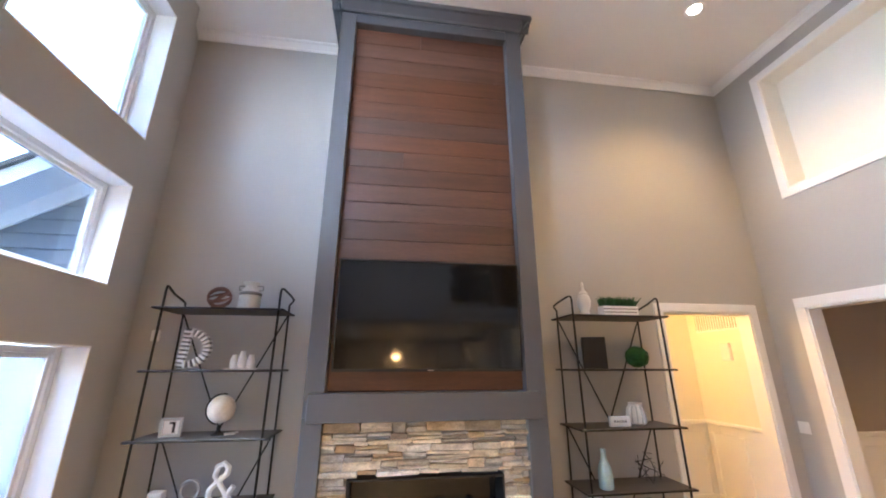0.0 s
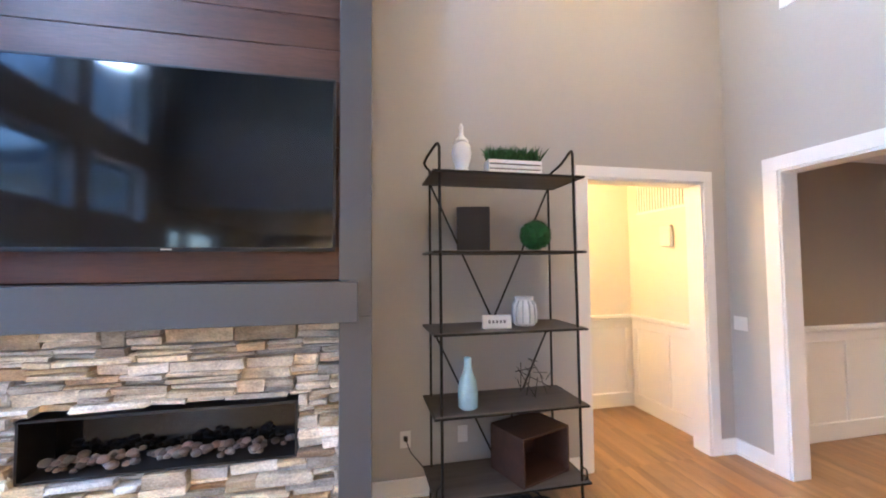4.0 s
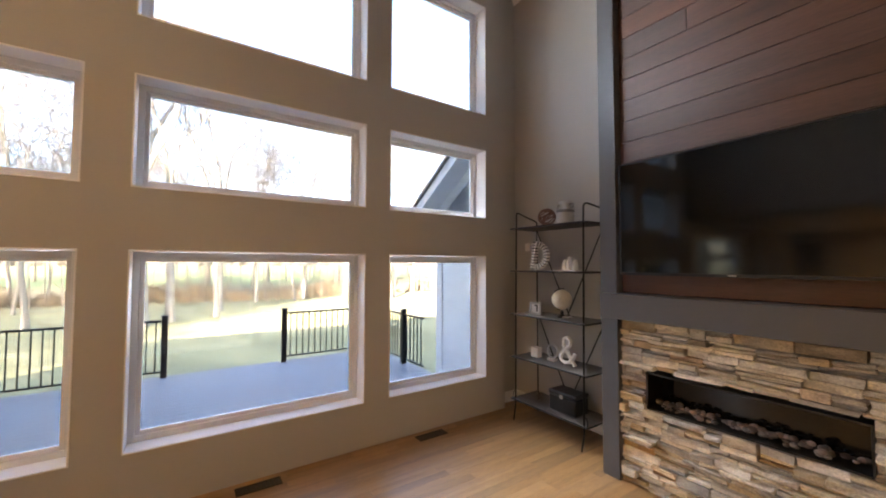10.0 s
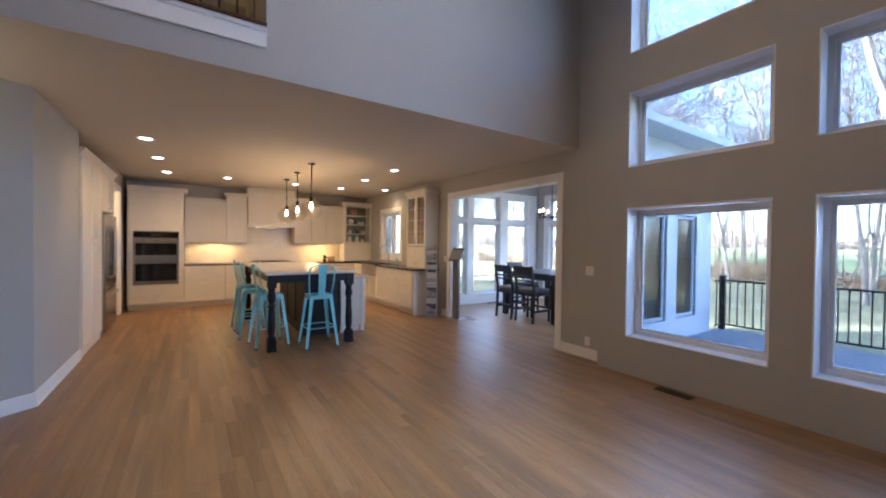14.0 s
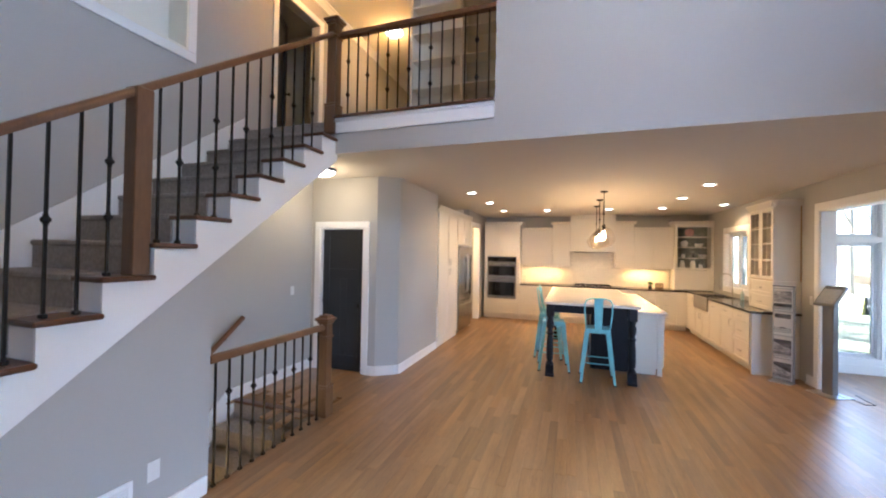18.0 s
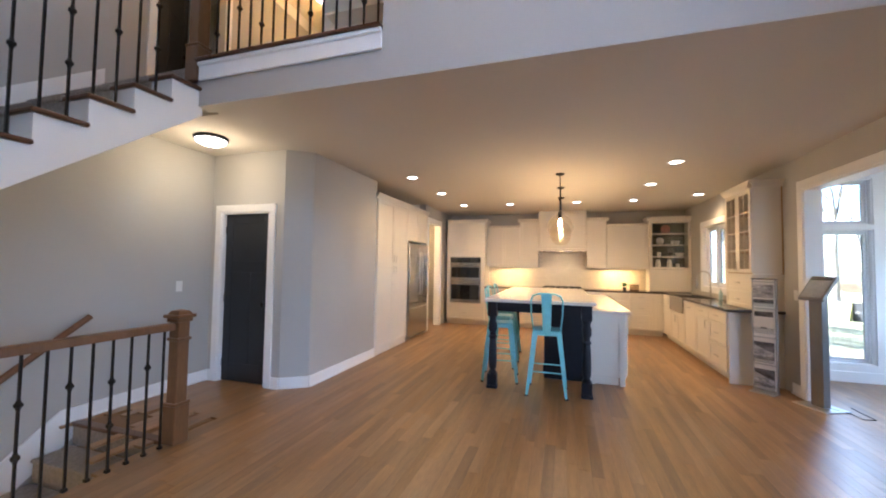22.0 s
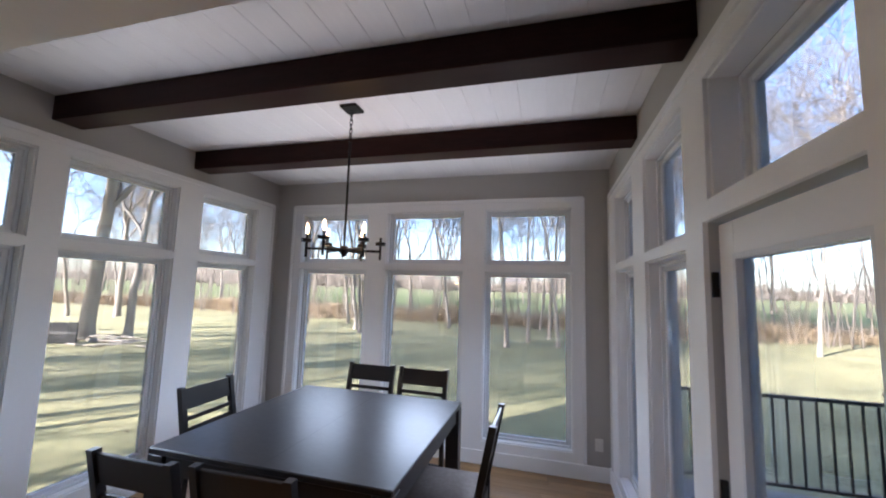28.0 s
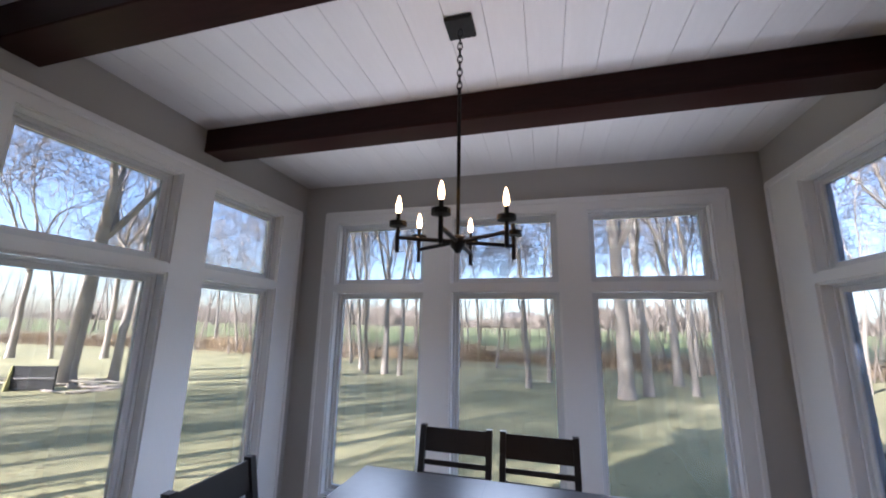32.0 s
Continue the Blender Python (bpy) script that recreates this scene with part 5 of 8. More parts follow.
for k in range(9):
    cx, cy, rr = rg.gauss(0, 0.06), rg.gauss(0, 0.03), rg.uniform(0.05, 0.1)
    part("cable_loop", Mesh().tube([(cx + 1.6 * rr * math.cos(2 * math.pi * i / 18), cy + rr * math.sin(2 * math.pi * i / 18), 0.012 + 0.008 * k + 0.01 * math.sin(i)) for i in range(18)], 0.009, 6, True), PLASTIC, o)
# left unit
o = thing("slat_sphere", "open sphere of bent brown wood strips", "ornament", at=on(SL, -0.06, 4, 0.12))
for k in range(9):
    axis = Vector((rg.gauss(0, 1), rg.gauss(0, 1), rg.gauss(0, 1))).normalized()
    u = axis.orthogonal().normalized()
    w_ = axis.cross(u)
    part("strip", Mesh().tube([Vector((0, 0, 0.098)) + 0.090 * (math.cos(2 * math.pi * i / 20) * u + math.sin(2 * math.pi * i / 20) * w_) for i in range(20)], 0.008, 5, True), COPPER, o)
o = thing("milk_can", "galvanized metal milk can with two handles", "can", at=on(SL, 0.19, 4, 0.12))
part("body", Mesh().lathe([(0.085, 0), (0.09, 0.01), (0.088, 0.13), (0.08, 0.15), (0.052, 0.185), (0.05, 0.21), (0.07, 0.235), (0.066, 0.238)], 24), PALE_TIN, o, "chalky white-washed body", smooth=50)
part("band", Mesh().lathe([(0.0895, 0.118), (0.093, 0.122), (0.093, 0.142), (0.083, 0.15)], 24), GREY_METAL, o, smooth=50)
for s in (-1, 1):
    part("handle", Mesh().tube([(s * 0.066, 0, 0.165), (s * 0.10, 0, 0.17), (s * 0.10, 0, 0.205), (s * 0.052, 0, 0.205)], 0.006, 6), GREY_METAL, o, smooth=60)
o = thing("marquee_letter", "pale corrugated tin letter leaning on the shelf", "letter", at=on(SL, -0.22, 3, 0.16, 0.010))
part("stem", Mesh().box(-0.105, -0.05, -0.018, 0.018, 0.0, 0.32, 0.008), GREY_METAL, o)
bowl = Mesh()
rim_ = [(-0.06 + (0.165 + d_) * math.cos(a), 0.16 + (0.134 + d_) * math.sin(a)) for d_ in (-0.026, 0.026) for a in [math.pi * (k / 12 - 0.5) for k in range(13)]]
for k in range(12):
    bowl.prism([rim_[k], rim_[13 + k], rim_[14 + k], rim_[k + 1]], -0.018, 0.018, "y")
part("bowl", bowl, GREY_METAL, o)
for k in range(9):
    part("rib", Mesh().box(-0.108, -0.047, -0.024, 0.024, 0.012 + 0.034 * k, 0.030 + 0.034 * k, 0.004), CERAMIC, o, "pale corrugated tin rib")
for k in range(13):
    a = math.pi * ((k + 0.5) / 13 - 0.5)
    turn_ = Matrix.Translation((-0.06 + 0.165 * math.cos(a), 0, 0.16 + 0.134 * math.sin(a))) @ Matrix.Rotation(-a, 4, "Y")
    part("rib", Mesh().box(-0.030, 0.030, -0.024, 0.024, -0.010, 0.010, 0.004, turn_), CERAMIC, o, "pale corrugated tin rib")
o.rotation_euler[1] = radians(5)
o = thing("vase_tray", "three small white vases on a white tray", "vase", at=on(SL, 0.17, 3))
part("tray", Mesh().box(-0.12, 0.12, -0.06, 0.06, 0, 0.012, 0.004), CERAMIC, o)
for x, h in ((-0.06, 0.11), (0.005, 0.14), (0.075, 0.11)):
    part("vase", Mesh().lathe([(0.024, 0.0), (0.032, 0.01), (0.032, h * 0.6), (0.02, h * 0.85), (0.022, h), (0.016, h)], 16, None, (x, 0, 0.012)), CERAMIC, o, smooth=50)
o = thing("globe", "small cream globe on a dark metal stand", "globe", at=on(SL, 0.07, 2))
part("base", Mesh().lathe([(0.055, 0), (0.055, 0.012), (0.03, 0.02), (0.014, 0.04), (0.018, 0.06), (0.01, 0.075)], 20), BLACK_METAL, o, smooth=50)
part("sphere", Mesh().ball((0, 0, 0.195), 0.106, 28), material("globe_paper", (0.72, 0.66, 0.56), 0.45, spread=0.16, scale=(9, 9, 9), fine=30), o, "cream sphere with faint tan continents", smooth=60)
part("meridian", Mesh().tube([(-0.12 * math.cos(a), 0, 0.195 + 0.12 * math.sin(a)) for a in [math.pi * (i / 12 - 0.42) for i in range(13)]], 0.005, 6), BLACK_METAL, o)
o = thing("silver_frame", "silver block frame with a dark numeral bar", "frame", at=on(SL, -0.27, 2, 0.16), turn=10)
part("frame", Mesh().box(-0.075, 0.075, -0.015, 0.015, 0, 0.02, 0.003).box(-0.075, 0.075, -0.015, 0.015, 0.12, 0.14, 0.003).box(-0.075, -0.055, -0.015, 0.015, 0.02, 0.12).box(0.055, 0.075, -0.015, 0.015, 0.02, 0.12), GALV, o)
part("plate", Mesh().box(-0.055, 0.055, 0.0, 0.01, 0.02, 0.12), CERAMIC, o)
part("bar", Mesh().prism([(0.01, 0.03), (0.028, 0.03), (0.028, 0.11), (-0.015, 0.11), (-0.015, 0.095), (0.01, 0.095)], -0.004, -0.0005, "y"), PLASTIC, o)
o = thing("toy_plane", "tiny silver model aeroplane", "ornament", at=on(SL, 0.2, 2, 0.12), turn=30)
part("body", Mesh().tube([(-0.05, 0, 0.02), (0.05, 0, 0.03)], 0.012, 8, r1=0.006), GALV, o)
part("wing", Mesh().box(-0.02, 0.015, -0.06, 0.06, 0.02, 0.026, 0.002), GALV, o)
o = thing("ampersand", "white ampersand ornament on the shelf", "ornament", at=on(SL, 0.16, 1, 0.16))
amp = [(0.10, 0.005), (0.02, 0.11), (-0.045, 0.20), (-0.035, 0.265), (0.01, 0.285), (0.045, 0.255), (0.04, 0.21), (-0.02, 0.16), (-0.075, 0.10), (-0.075, 0.045), (-0.03, 0.018), (0.03, 0.03), (0.075, 0.085), (0.10, 0.125)]
part("stroke", Mesh().tube([(u, 0, w + 0.012) for u, w in amp], 0.021, 10), CERAMIC, o, smooth=60)
single("white_box", Mesh().box(-0.05, 0.05, -0.04, 0.04, 0, 0.11, 0.004), CERAMIC, "small plain white box", "box", at=on(SL, -0.30, 1))
o = thing("ring_ornament", "silver ring ornament on a block foot", "ornament", at=on(SL, -0.07, 1))
part("ring", Mesh().tube([(0.07 * math.cos(2 * math.pi * i / 24), 0, 0.105 + 0.07 * math.sin(2 * math.pi * i / 24)) for i in range(24)], 0.012, 8, True), GALV, o, smooth=60)
part("foot", Mesh().box(-0.05, 0.05, -0.03, 0.03, 0, 0.03, 0.003), CERAMIC, o)
o = thing("black_case", "black leather case with a ribbed lid", "case", at=on(SL, 0.14, 0, 0.2))
part("body", Mesh().box(-0.17, 0.17, -0.11, 0.11, 0, 0.17, 0.012), PLASTIC, o)
part("lid", Mesh().box(-0.175, 0.175, -0.115, 0.115, 0.172, 0.215, 0.012), PLASTIC, o)
part("clasp", Mesh().box(-0.02, 0.02, -0.122, -0.1155, 0.15, 0.19, 0.002), GALV, o)
o = thing("glass_tumbler", "clear glass tumbler on the shelf", "glass", at=on(SL, -0.25, 0))
part("cup", Mesh().lathe([(0.03, 0), (0.04, 0.10), (0.037, 0.10), (0.028, 0.006)], 18), CLEAR, o, smooth=40)


# ---------------------------------------------------------------- wall plates and vents
def plate(axis, pos, out, u, z, w=0.075, h=0.118, rockers=1, label="white light switch plate", cat="switch", name="switch_plate"):
    o = thing(name, label, cat, "wall plates")

    def put(nm, p, q, a, b, d0, d1, c=0.002):
        part(nm, Mesh().box(*((pos + out * d0, pos + out * d1, p, q) if axis == "x" else (p, q, pos + out * d0, pos + out * d1)), a, b, c), WHITE_PLASTIC, o)
    put("plate", u - w / 2, u + w / 2, z - h / 2, z + h / 2, 0.0003, 0.006)
    for k in range(rockers):
        c = u + (k - (rockers - 1) / 2) * 0.046
        if cat == "outlet":
            put("socket", c - 0.017, c + 0.017, z + 0.008, z + 0.036, 0.006, 0.0085)
            put("socket", c - 0.017, c + 0.017, z - 0.036, z - 0.008, 0.006, 0.0085)
        else:
            put("rocker", c - 0.017, c + 0.017, z - 0.033, z + 0.033, 0.006, 0.009)
    return o


def outlet(axis, pos, out, u, z):
    return plate(axis, pos, out, u, z, label="white duplex power outlet", cat="outlet", name="power_outlet")


plate("x", EX, -1, 4.78, 1.12, 0.12, 0.118, 2)
outlet("y", NY, -1, 2.24, 0.40)
outlet("y", NY, -1, 2.66, 0.40)
plate("x", WX, 1, -1.33, 1.14, 0.12, 0.118, 2)
outlet("x", WX, 1, -1.35, 0.22)
plate("x", EX, -1, -2.40, 1.16)
plate("x", 3.78, -1, -3.28, 1.16)
outlet("x", 3.78, -1, -3.31, 0.34)
plate("x", WX, 1, -4.69, 1.16)
o = thing("plug", "black plug with a cable down to the shelf", "plug", at=(2.24, NY, 0.41))
part("body", Mesh().box(-0.014, 0.014, -0.035, -0.0085, -0.012, 0.016, 0.003), PLASTIC, o)
part("cord", Mesh().tube([(0, -0.03, 0), (0.03, -0.05, -0.08), (0.12, -0.09, -0.18), (0.18, -0.12, -0.35), (0.3, -0.2, -0.396)], 0.004, 6), PLASTIC, o)
o = thing("room_sensor", "small white sensor on the wall", "sensor", at=(-1.45, NY, 2.02))
part("case", Mesh().box(-0.035, 0.035, -0.025, -0.0003, -0.05, 0.05, 0.006), WHITE_PLASTIC, o)


def floor_vent(x, y, w, d):
    o = thing("floor_vent", "bronze floor register let into the boards", "vent", "floor vents", (x, y, 0))
    part("frame", Mesh().box(-w / 2, w / 2, -d / 2, -d / 2 + 0.012, 0.0, 0.005).box(-w / 2, w / 2, d / 2 - 0.012, d / 2, 0.0, 0.005).box(-w / 2, -w / 2 + 0.012, -d / 2 + 0.012, d / 2 - 0.012, 0.0, 0.005).box(w / 2 - 0.012, w / 2, -d / 2 + 0.012, d / 2 - 0.012, 0.0, 0.005), BRONZE, o)
    part("backing", Mesh().box(-w / 2 + 0.01, w / 2 - 0.01, -d / 2 + 0.01, d / 2 - 0.01, 0.0, 0.0015), PLASTIC, o)
    n = 9
    for k in range(n):
        if d > w:
            y0 = -d / 2 + 0.02 + (d - 0.04) * k / n
            part("slat", Mesh().box(-w / 2 + 0.012, w / 2 - 0.012, y0, y0 + 0.009, 0.001, 0.0045), BRONZE, o)
        else:
            x0 = -w / 2 + 0.02 + (w - 0.04) * k / n
            part("slat", Mesh().box(x0, x0 + 0.009, -d / 2 + 0.012, d / 2 - 0.012, 0.001, 0.0045), BRONZE, o)
    return o


floor_vent(-1.40, 3.35, 0.12, 0.34)
floor_vent(-1.40, 1.70, 0.12, 0.34)
floor_vent(-1.40, -0.15, 0.12, 0.34)
floor_vent(-3.77, -1.76, 0.32, 0.14)
floor_vent(-3.67, -5.50, 0.32, 0.12)

# hall: return grille and a door chime on the side wall, warm lamp
o = thing("return_grille", "white slatted air return high on the hall wall", "vent", at=(5.02, 5.55, 2.36))
part("frame", Mesh().box(-0.012, 0, -0.34, 0.34, -0.17, -0.14, 0.002).box(-0.012, 0, -0.34, 0.34, 0.14, 0.17, 0.002), TRIM, o)
part("backing", Mesh().box(-0.003, -0.0005, -0.34, 0.34, -0.14, 0.14), GREY_METAL, o)
for k in range(17):
    part("slat", Mesh().box(-0.012, -0.003, -0.34 + 0.04 * k, -0.318 + 0.04 * k, -0.139, 0.139), TRIM, o)
o = thing("door_chime", "small cream door chime box on the hall wall", "chime", at=(5.02, 5.45, 1.92))
part("cover", Mesh().box(-0.045, 0, -0.07, 0.07, -0.11, 0.11, 0.008), CERAMIC, o)
outlet("y", 6.034, -1, 4.35, 0.38)
lamp("hall_lamp", "POINT", (3.75, 5.6, 2.45), 0.62, (1.0, 0.52, 0.11), 0.12)
o = thing("hall_light", "round ceiling light in the hall, switched on", "ceiling light", at=(3.75, 5.6, 2.72))
part("base", Mesh().lathe([(0.11, 0), (0.11, -0.02), (0.1, -0.03)], 20), BLACK_METAL, o)
part("shade", Mesh().lathe([(0.1, -0.03), (0.09, -0.07), (0.05, -0.10), (0.002, -0.11)], 20), GLOW, o, smooth=60)


def panel_door(at, turn, w, h, label, name="door_panel", mat=DOOR_DARK, knob_side=1):
    """A panelled door leaf; its origin lies at the hinge foot, the leaf along +x, its face towards -y."""
    o = thing(name, label, "door", "", at, turn, kind="")
    th = 0.04
    part("leaf", Mesh().box(0.002, w - 0.002, 0.008, th - 0.008, 0.008, h), mat, o)
    sw = 0.11
    for y0, y1 in ((0, 0.009), (th - 0.009, th)):
        part("stile", Mesh().box(0.002, sw, y0, y1, 0.008, h, 0.003), mat, o)
        part("stile", Mesh().box(w - sw, w - 0.002, y0, y1, 0.008, h, 0.003), mat, o)
        part("mullion", Mesh().box(w / 2 - 0.05, w / 2 + 0.05, y0, y1, 0.22, 1.32, 0.003), mat, o)
        part("rail", Mesh().box(sw, w - sw, y0, y1, 0.008, 0.22, 0.003), mat, o)
        part("rail", Mesh().box(sw, w - sw, y0, y1, 1.32, 1.46, 0.003), mat, o)
        part("rail", Mesh().box(sw, w - sw, y0, y1, h - 0.12, h, 0.003), mat, o)
    x = w - 0.065 if knob_side > 0 else 0.065
    k = part("knob", Mesh().lathe([(0.028, 0), (0.028, 0.006), (0.011, 0.01), (0.011, 0.035), (0.026, 0.045), (0.028, 0.06), (0.016, 0.07), (0.001, 0.071)], 18, Matrix.Translation((x, 0, 0.95)) @ Matrix.Rotation(radians(90), 4, "X")), BLACK_METAL, o, "round black knob", smooth=50)
    for z in (0.22, 1.0, h - 0.2):
        part("hinge", Mesh().box(-0.012, 0.006, -0.008, 0.012, z - 0.045, z + 0.045, 0.003), BLACK_METAL, o)
    return o


panel_door((4.925, -2.845, 0), 180, 0.70, 2.04, "dark charcoal panelled closet door, closed").name = "closet_door"
panel_door((7.14, NY - 0.045, 0), 0, 0.70, 2.04, "dark charcoal panelled dining room door, closed").name = "dining_door"
panel_door((EX + 0.10, -2.03, 3.10), -62, 0.80, 1.98, "dark charcoal upstairs door, half open").name = "bedroom_door"
# ---------------------------------------------------------------- stairs up
RISE, RUN, SX = 0.19375, 0.2635, 3.84


def nose(k):
    return -0.242 + (11 - k) * RUN


stairs = thing("staircase", "staircase with dark treads, grey carpet runner and white stringer", "stairs", at=(0, 0, 0))
for k in range(1, 16):
    y, z = nose(k), k * RISE
    part("tread", Mesh().box(SX - 0.03, SX + 0.30, y - RUN - 0.005, y + 0.02, z - 0.03, z, 0.008), TREAD, stairs)
    part("riser", Mesh().box(SX + 0.012, EX - 0.002, y - 0.018, y - 0.004, z - RISE, z - 0.03), TRIM, stairs)
    part("carpet", Mesh().box(SX + 0.22, EX - 0.06, y - RUN, y + 0.028, z - 0.028, z + 0.012, 0.01).box(SX + 0.22, EX - 0.06, y - 0.004, y + 0.012, z - RISE + 0.012, z - 0.02), CARPET, stairs)
saw, low = [], []
saw.append((nose(1) - 0.005, 0.0))
for k in range(1, 16):
    saw += [(nose(k) - 0.005, k * RISE - 0.031), (nose(k + 1) - 0.005, k * RISE - 0.031)]
end = nose(16) - 0.005
slope = RISE / RUN
y_top = end
under = lambda y: 1.528 - slope * y                # lower edge of the stringer
FOOT = 1.528 / slope
bottom = [(y_top, under(y_top)), (FOOT, 0.0)]
part("stringer", Mesh().prism([(a, b) for a, b in saw] + bottom, SX, SX + 0.018, "x"), TRIM, stairs, "white painted open stringer")
part("wall_skirt", Mesh().prism([(nose(1) + 0.15, 0.0), (nose(1) + 0.05, 0.34), (nose(16), 16 * RISE + 0.17), (nose(16), 15 * RISE - 0.1), (nose(1) - 0.1, 0.0)], EX - 0.02, EX - 0.002, "x"), TRIM, stairs, "white skirt board along the wall")
# plastered underside and the wall below the flight
m = Mesh()
m.prism([(y_top + 0.02, under(y_top + 0.02)), (FOOT, 0.0), (FOOT + 0.08, 0.0), (y_top + 0.02, under(y_top + 0.02) + 0.06)], SX + 0.02, EX - 0.002, "x")
structure("stair_soffit", m, PAINT, "painted underside of the stairs", "ceiling")
m = Mesh()
m.prism([(-0.12, 0.0), (-0.12, under(-0.12)), (FOOT, 0.0)], SX + 0.019, SX + 0.09, "x")
structure("wall_under_stairs", m, PAINT, "grey wall under the stairs", "wall")
m = Mesh().box(SX + 0.002, SX + 0.018, -0.12, FOOT - 0.02, 0, 0.13, 0.004)
trim("baseboard_stairs", m, "white baseboard under the stairs", category="baseboard")
m = Mesh().box(SX + 0.02, SX + 0.09, -0.135, -0.121, 0, 1.6)
trim("corner_stairs", m, "painted end of the wall under the stairs", PAINT, "wall")
o = thing("return_grille", "white slatted air return low on the stair wall", "vent", at=(SX + 0.018, 0.62, 0.20))
part("frame", Mesh().box(-0.012, 0, -0.26, 0.26, -0.16, -0.13, 0.002).box(-0.012, 0, -0.26, 0.26, 0.13, 0.16, 0.002).box(-0.012, 0, -0.26, -0.235, -0.13, 0.13).box(-0.012, 0, 0.235, 0.26, -0.13, 0.13), TRIM, o)
for k in range(13):
    part("slat", Mesh().box(-0.009, -0.001, -0.235, 0.235, -0.13 + 0.02 * k, -0.115 + 0.02 * k), TRIM, o)
outlet("x", SX + 0.018, -1, 0.24, 0.35)


def newel(at, h, wide=0.10, label="square stained oak newel post with a stepped cap"):
    o = thing("newel_post", label, "post", "newel posts", at)
    w = wide / 2
    part("shaft", Mesh().box(-w, w, -w, w, 0, h - 0.10, 0.006), OAK_RAIL, o)
    part("plinth", Mesh().box(-w - 0.014, w + 0.014, -w - 0.014, w + 0.014, 0, 0.30, 0.006), OAK_RAIL, o)
    part("plinth_moulding", Mesh().box(-w - 0.02, w + 0.02, -w - 0.02, w + 0.02, 0.30, 0.325, 0.008), OAK_RAIL, o)
    part("neck_moulding", Mesh().box(-w - 0.012, w + 0.012, -w - 0.012, w + 0.012, h - 0.25, h - 0.225, 0.006), OAK_RAIL, o)
    part("cap", Mesh().box(-w - 0.016, w + 0.016, -w - 0.016, w + 0.016, h - 0.10, h - 0.07, 0.008).box(-w - 0.035, w + 0.035, -w - 0.035, w + 0.035, h - 0.07, h - 0.04, 0.01), OAK_RAIL, o)
    part("cap_top", Mesh().lathe([(w * 1.75, h - 0.04), (w * 1.2, h - 0.012), (0.001, h)], 4, Matrix.Rotation(radians(45), 4, "Z")), OAK_RAIL, o)
    return o


def baluster_mesh(h, knots):
    m = Mesh().box(-0.0065, 0.0065, -0.0065, 0.0065, 0, h)
    m.box(-0.015, 0.015, -0.015, 0.015, 0, 0.022, 0.004)
    for z in knots:
        m.lathe([(0.008, z - 0.03), (0.012, z - 0.026), (0.012, z - 0.018), (0.022, z - 0.006), (0.022, z + 0.006), (0.012, z + 0.018), (0.012, z + 0.026), (0.008, z + 0.03)], 8)
    return m


RX = SX + 0.06
zr = lambda y: 0.93 + RISE * (11 - (y + 0.242) / RUN)     # underside of the sloping rail
balus = thing("stair_balustrade", "iron balusters under a stained oak handrail", "railing")
count = 0
for k in range(1, 15):
    for j in range(2):
        y = nose(k) - 0.055 - j * 0.1317
        if abs(y - 0.345) < 0.07 or y < -1.42:
            continue
        z = k * RISE
        h = zr(y) - z
        pick = ((0.5,), (), (0.34, 0.66), ())[count % 4]
        b = part("baluster", baluster_mesh(h, [h * p for p in pick]), BLACK_METAL, balus)
        b.location = (RX, y, z)
        count += 1
y0, y1 = 2.47, -1.51
prof = [(-0.032, 0.0), (0.032, 0.0), (0.036, 0.028), (0.026, 0.052), (0, 0.06), (-0.026, 0.052), (-0.036, 0.028)]
m = Mesh()
v = [(RX + a, y0, zr(y0) + h) for a, h in prof] + [(RX + a, y1, zr(y1) + h) for a, h in prof]
n_ = len(prof)
m.add(v, [tuple(range(n_))[::-1], tuple(range(n_, 2 * n_))] + [(i, (i + 1) % n_, n_ + (i + 1) % n_, n_ + i) for i in range(n_)])
part("handrail", m, OAK_RAIL, balus, "stained oak handrail", smooth=50)
newel((RX, 2.52, 0), 1.22, 0.115)
mid = thing("newel_post", "plain square oak post between the balusters", "post", "newel posts", (RX, 0.345, 8 * RISE))
part("shaft", Mesh().box(-0.05, 0.05, -0.05, 0.05, 0, zr(0.345) - 8 * RISE + 0.03, 0.005), OAK_RAIL, mid)
newel((RX, -1.56, 2.96), 1.28, 0.11)
# gallery rail
gal = thing("gallery_railing", "iron balusters and dark oak rail along the gallery", "railing")
m = Mesh()
v = [(2.14, BY - 0.07 + a, 4.02 + h) for a, h in prof] + [(RX - 0.05, BY - 0.07 + a, 4.02 + h) for a, h in prof]
m.add(v, [tuple(range(n_))[::-1], tuple(range(n_, 2 * n_))] + [(i, (i + 1) % n_, n_ + (i + 1) % n_, n_ + i) for i in range(n_)])
part("handrail", m, OAK_RAIL, gal, smooth=50)
part("shoe_rail", Mesh().box(2.141, RX - 0.05, BY - 0.11, BY + 0.055, 3.1155, 3.140, 0.006), TREAD, gal)
for k in range(14):
    x = RX - 0.15 - k * 0.118
    pick = ((0.30, 0.70), (), (0.5,), ())[k % 4] if k % 2 == 0 else ()
    b = part("baluster", baluster_mesh(0.90, [0.90 * p for p in pick]), BLACK_METAL, gal)
    b.location = (x, BY - 0.07, 3.125)
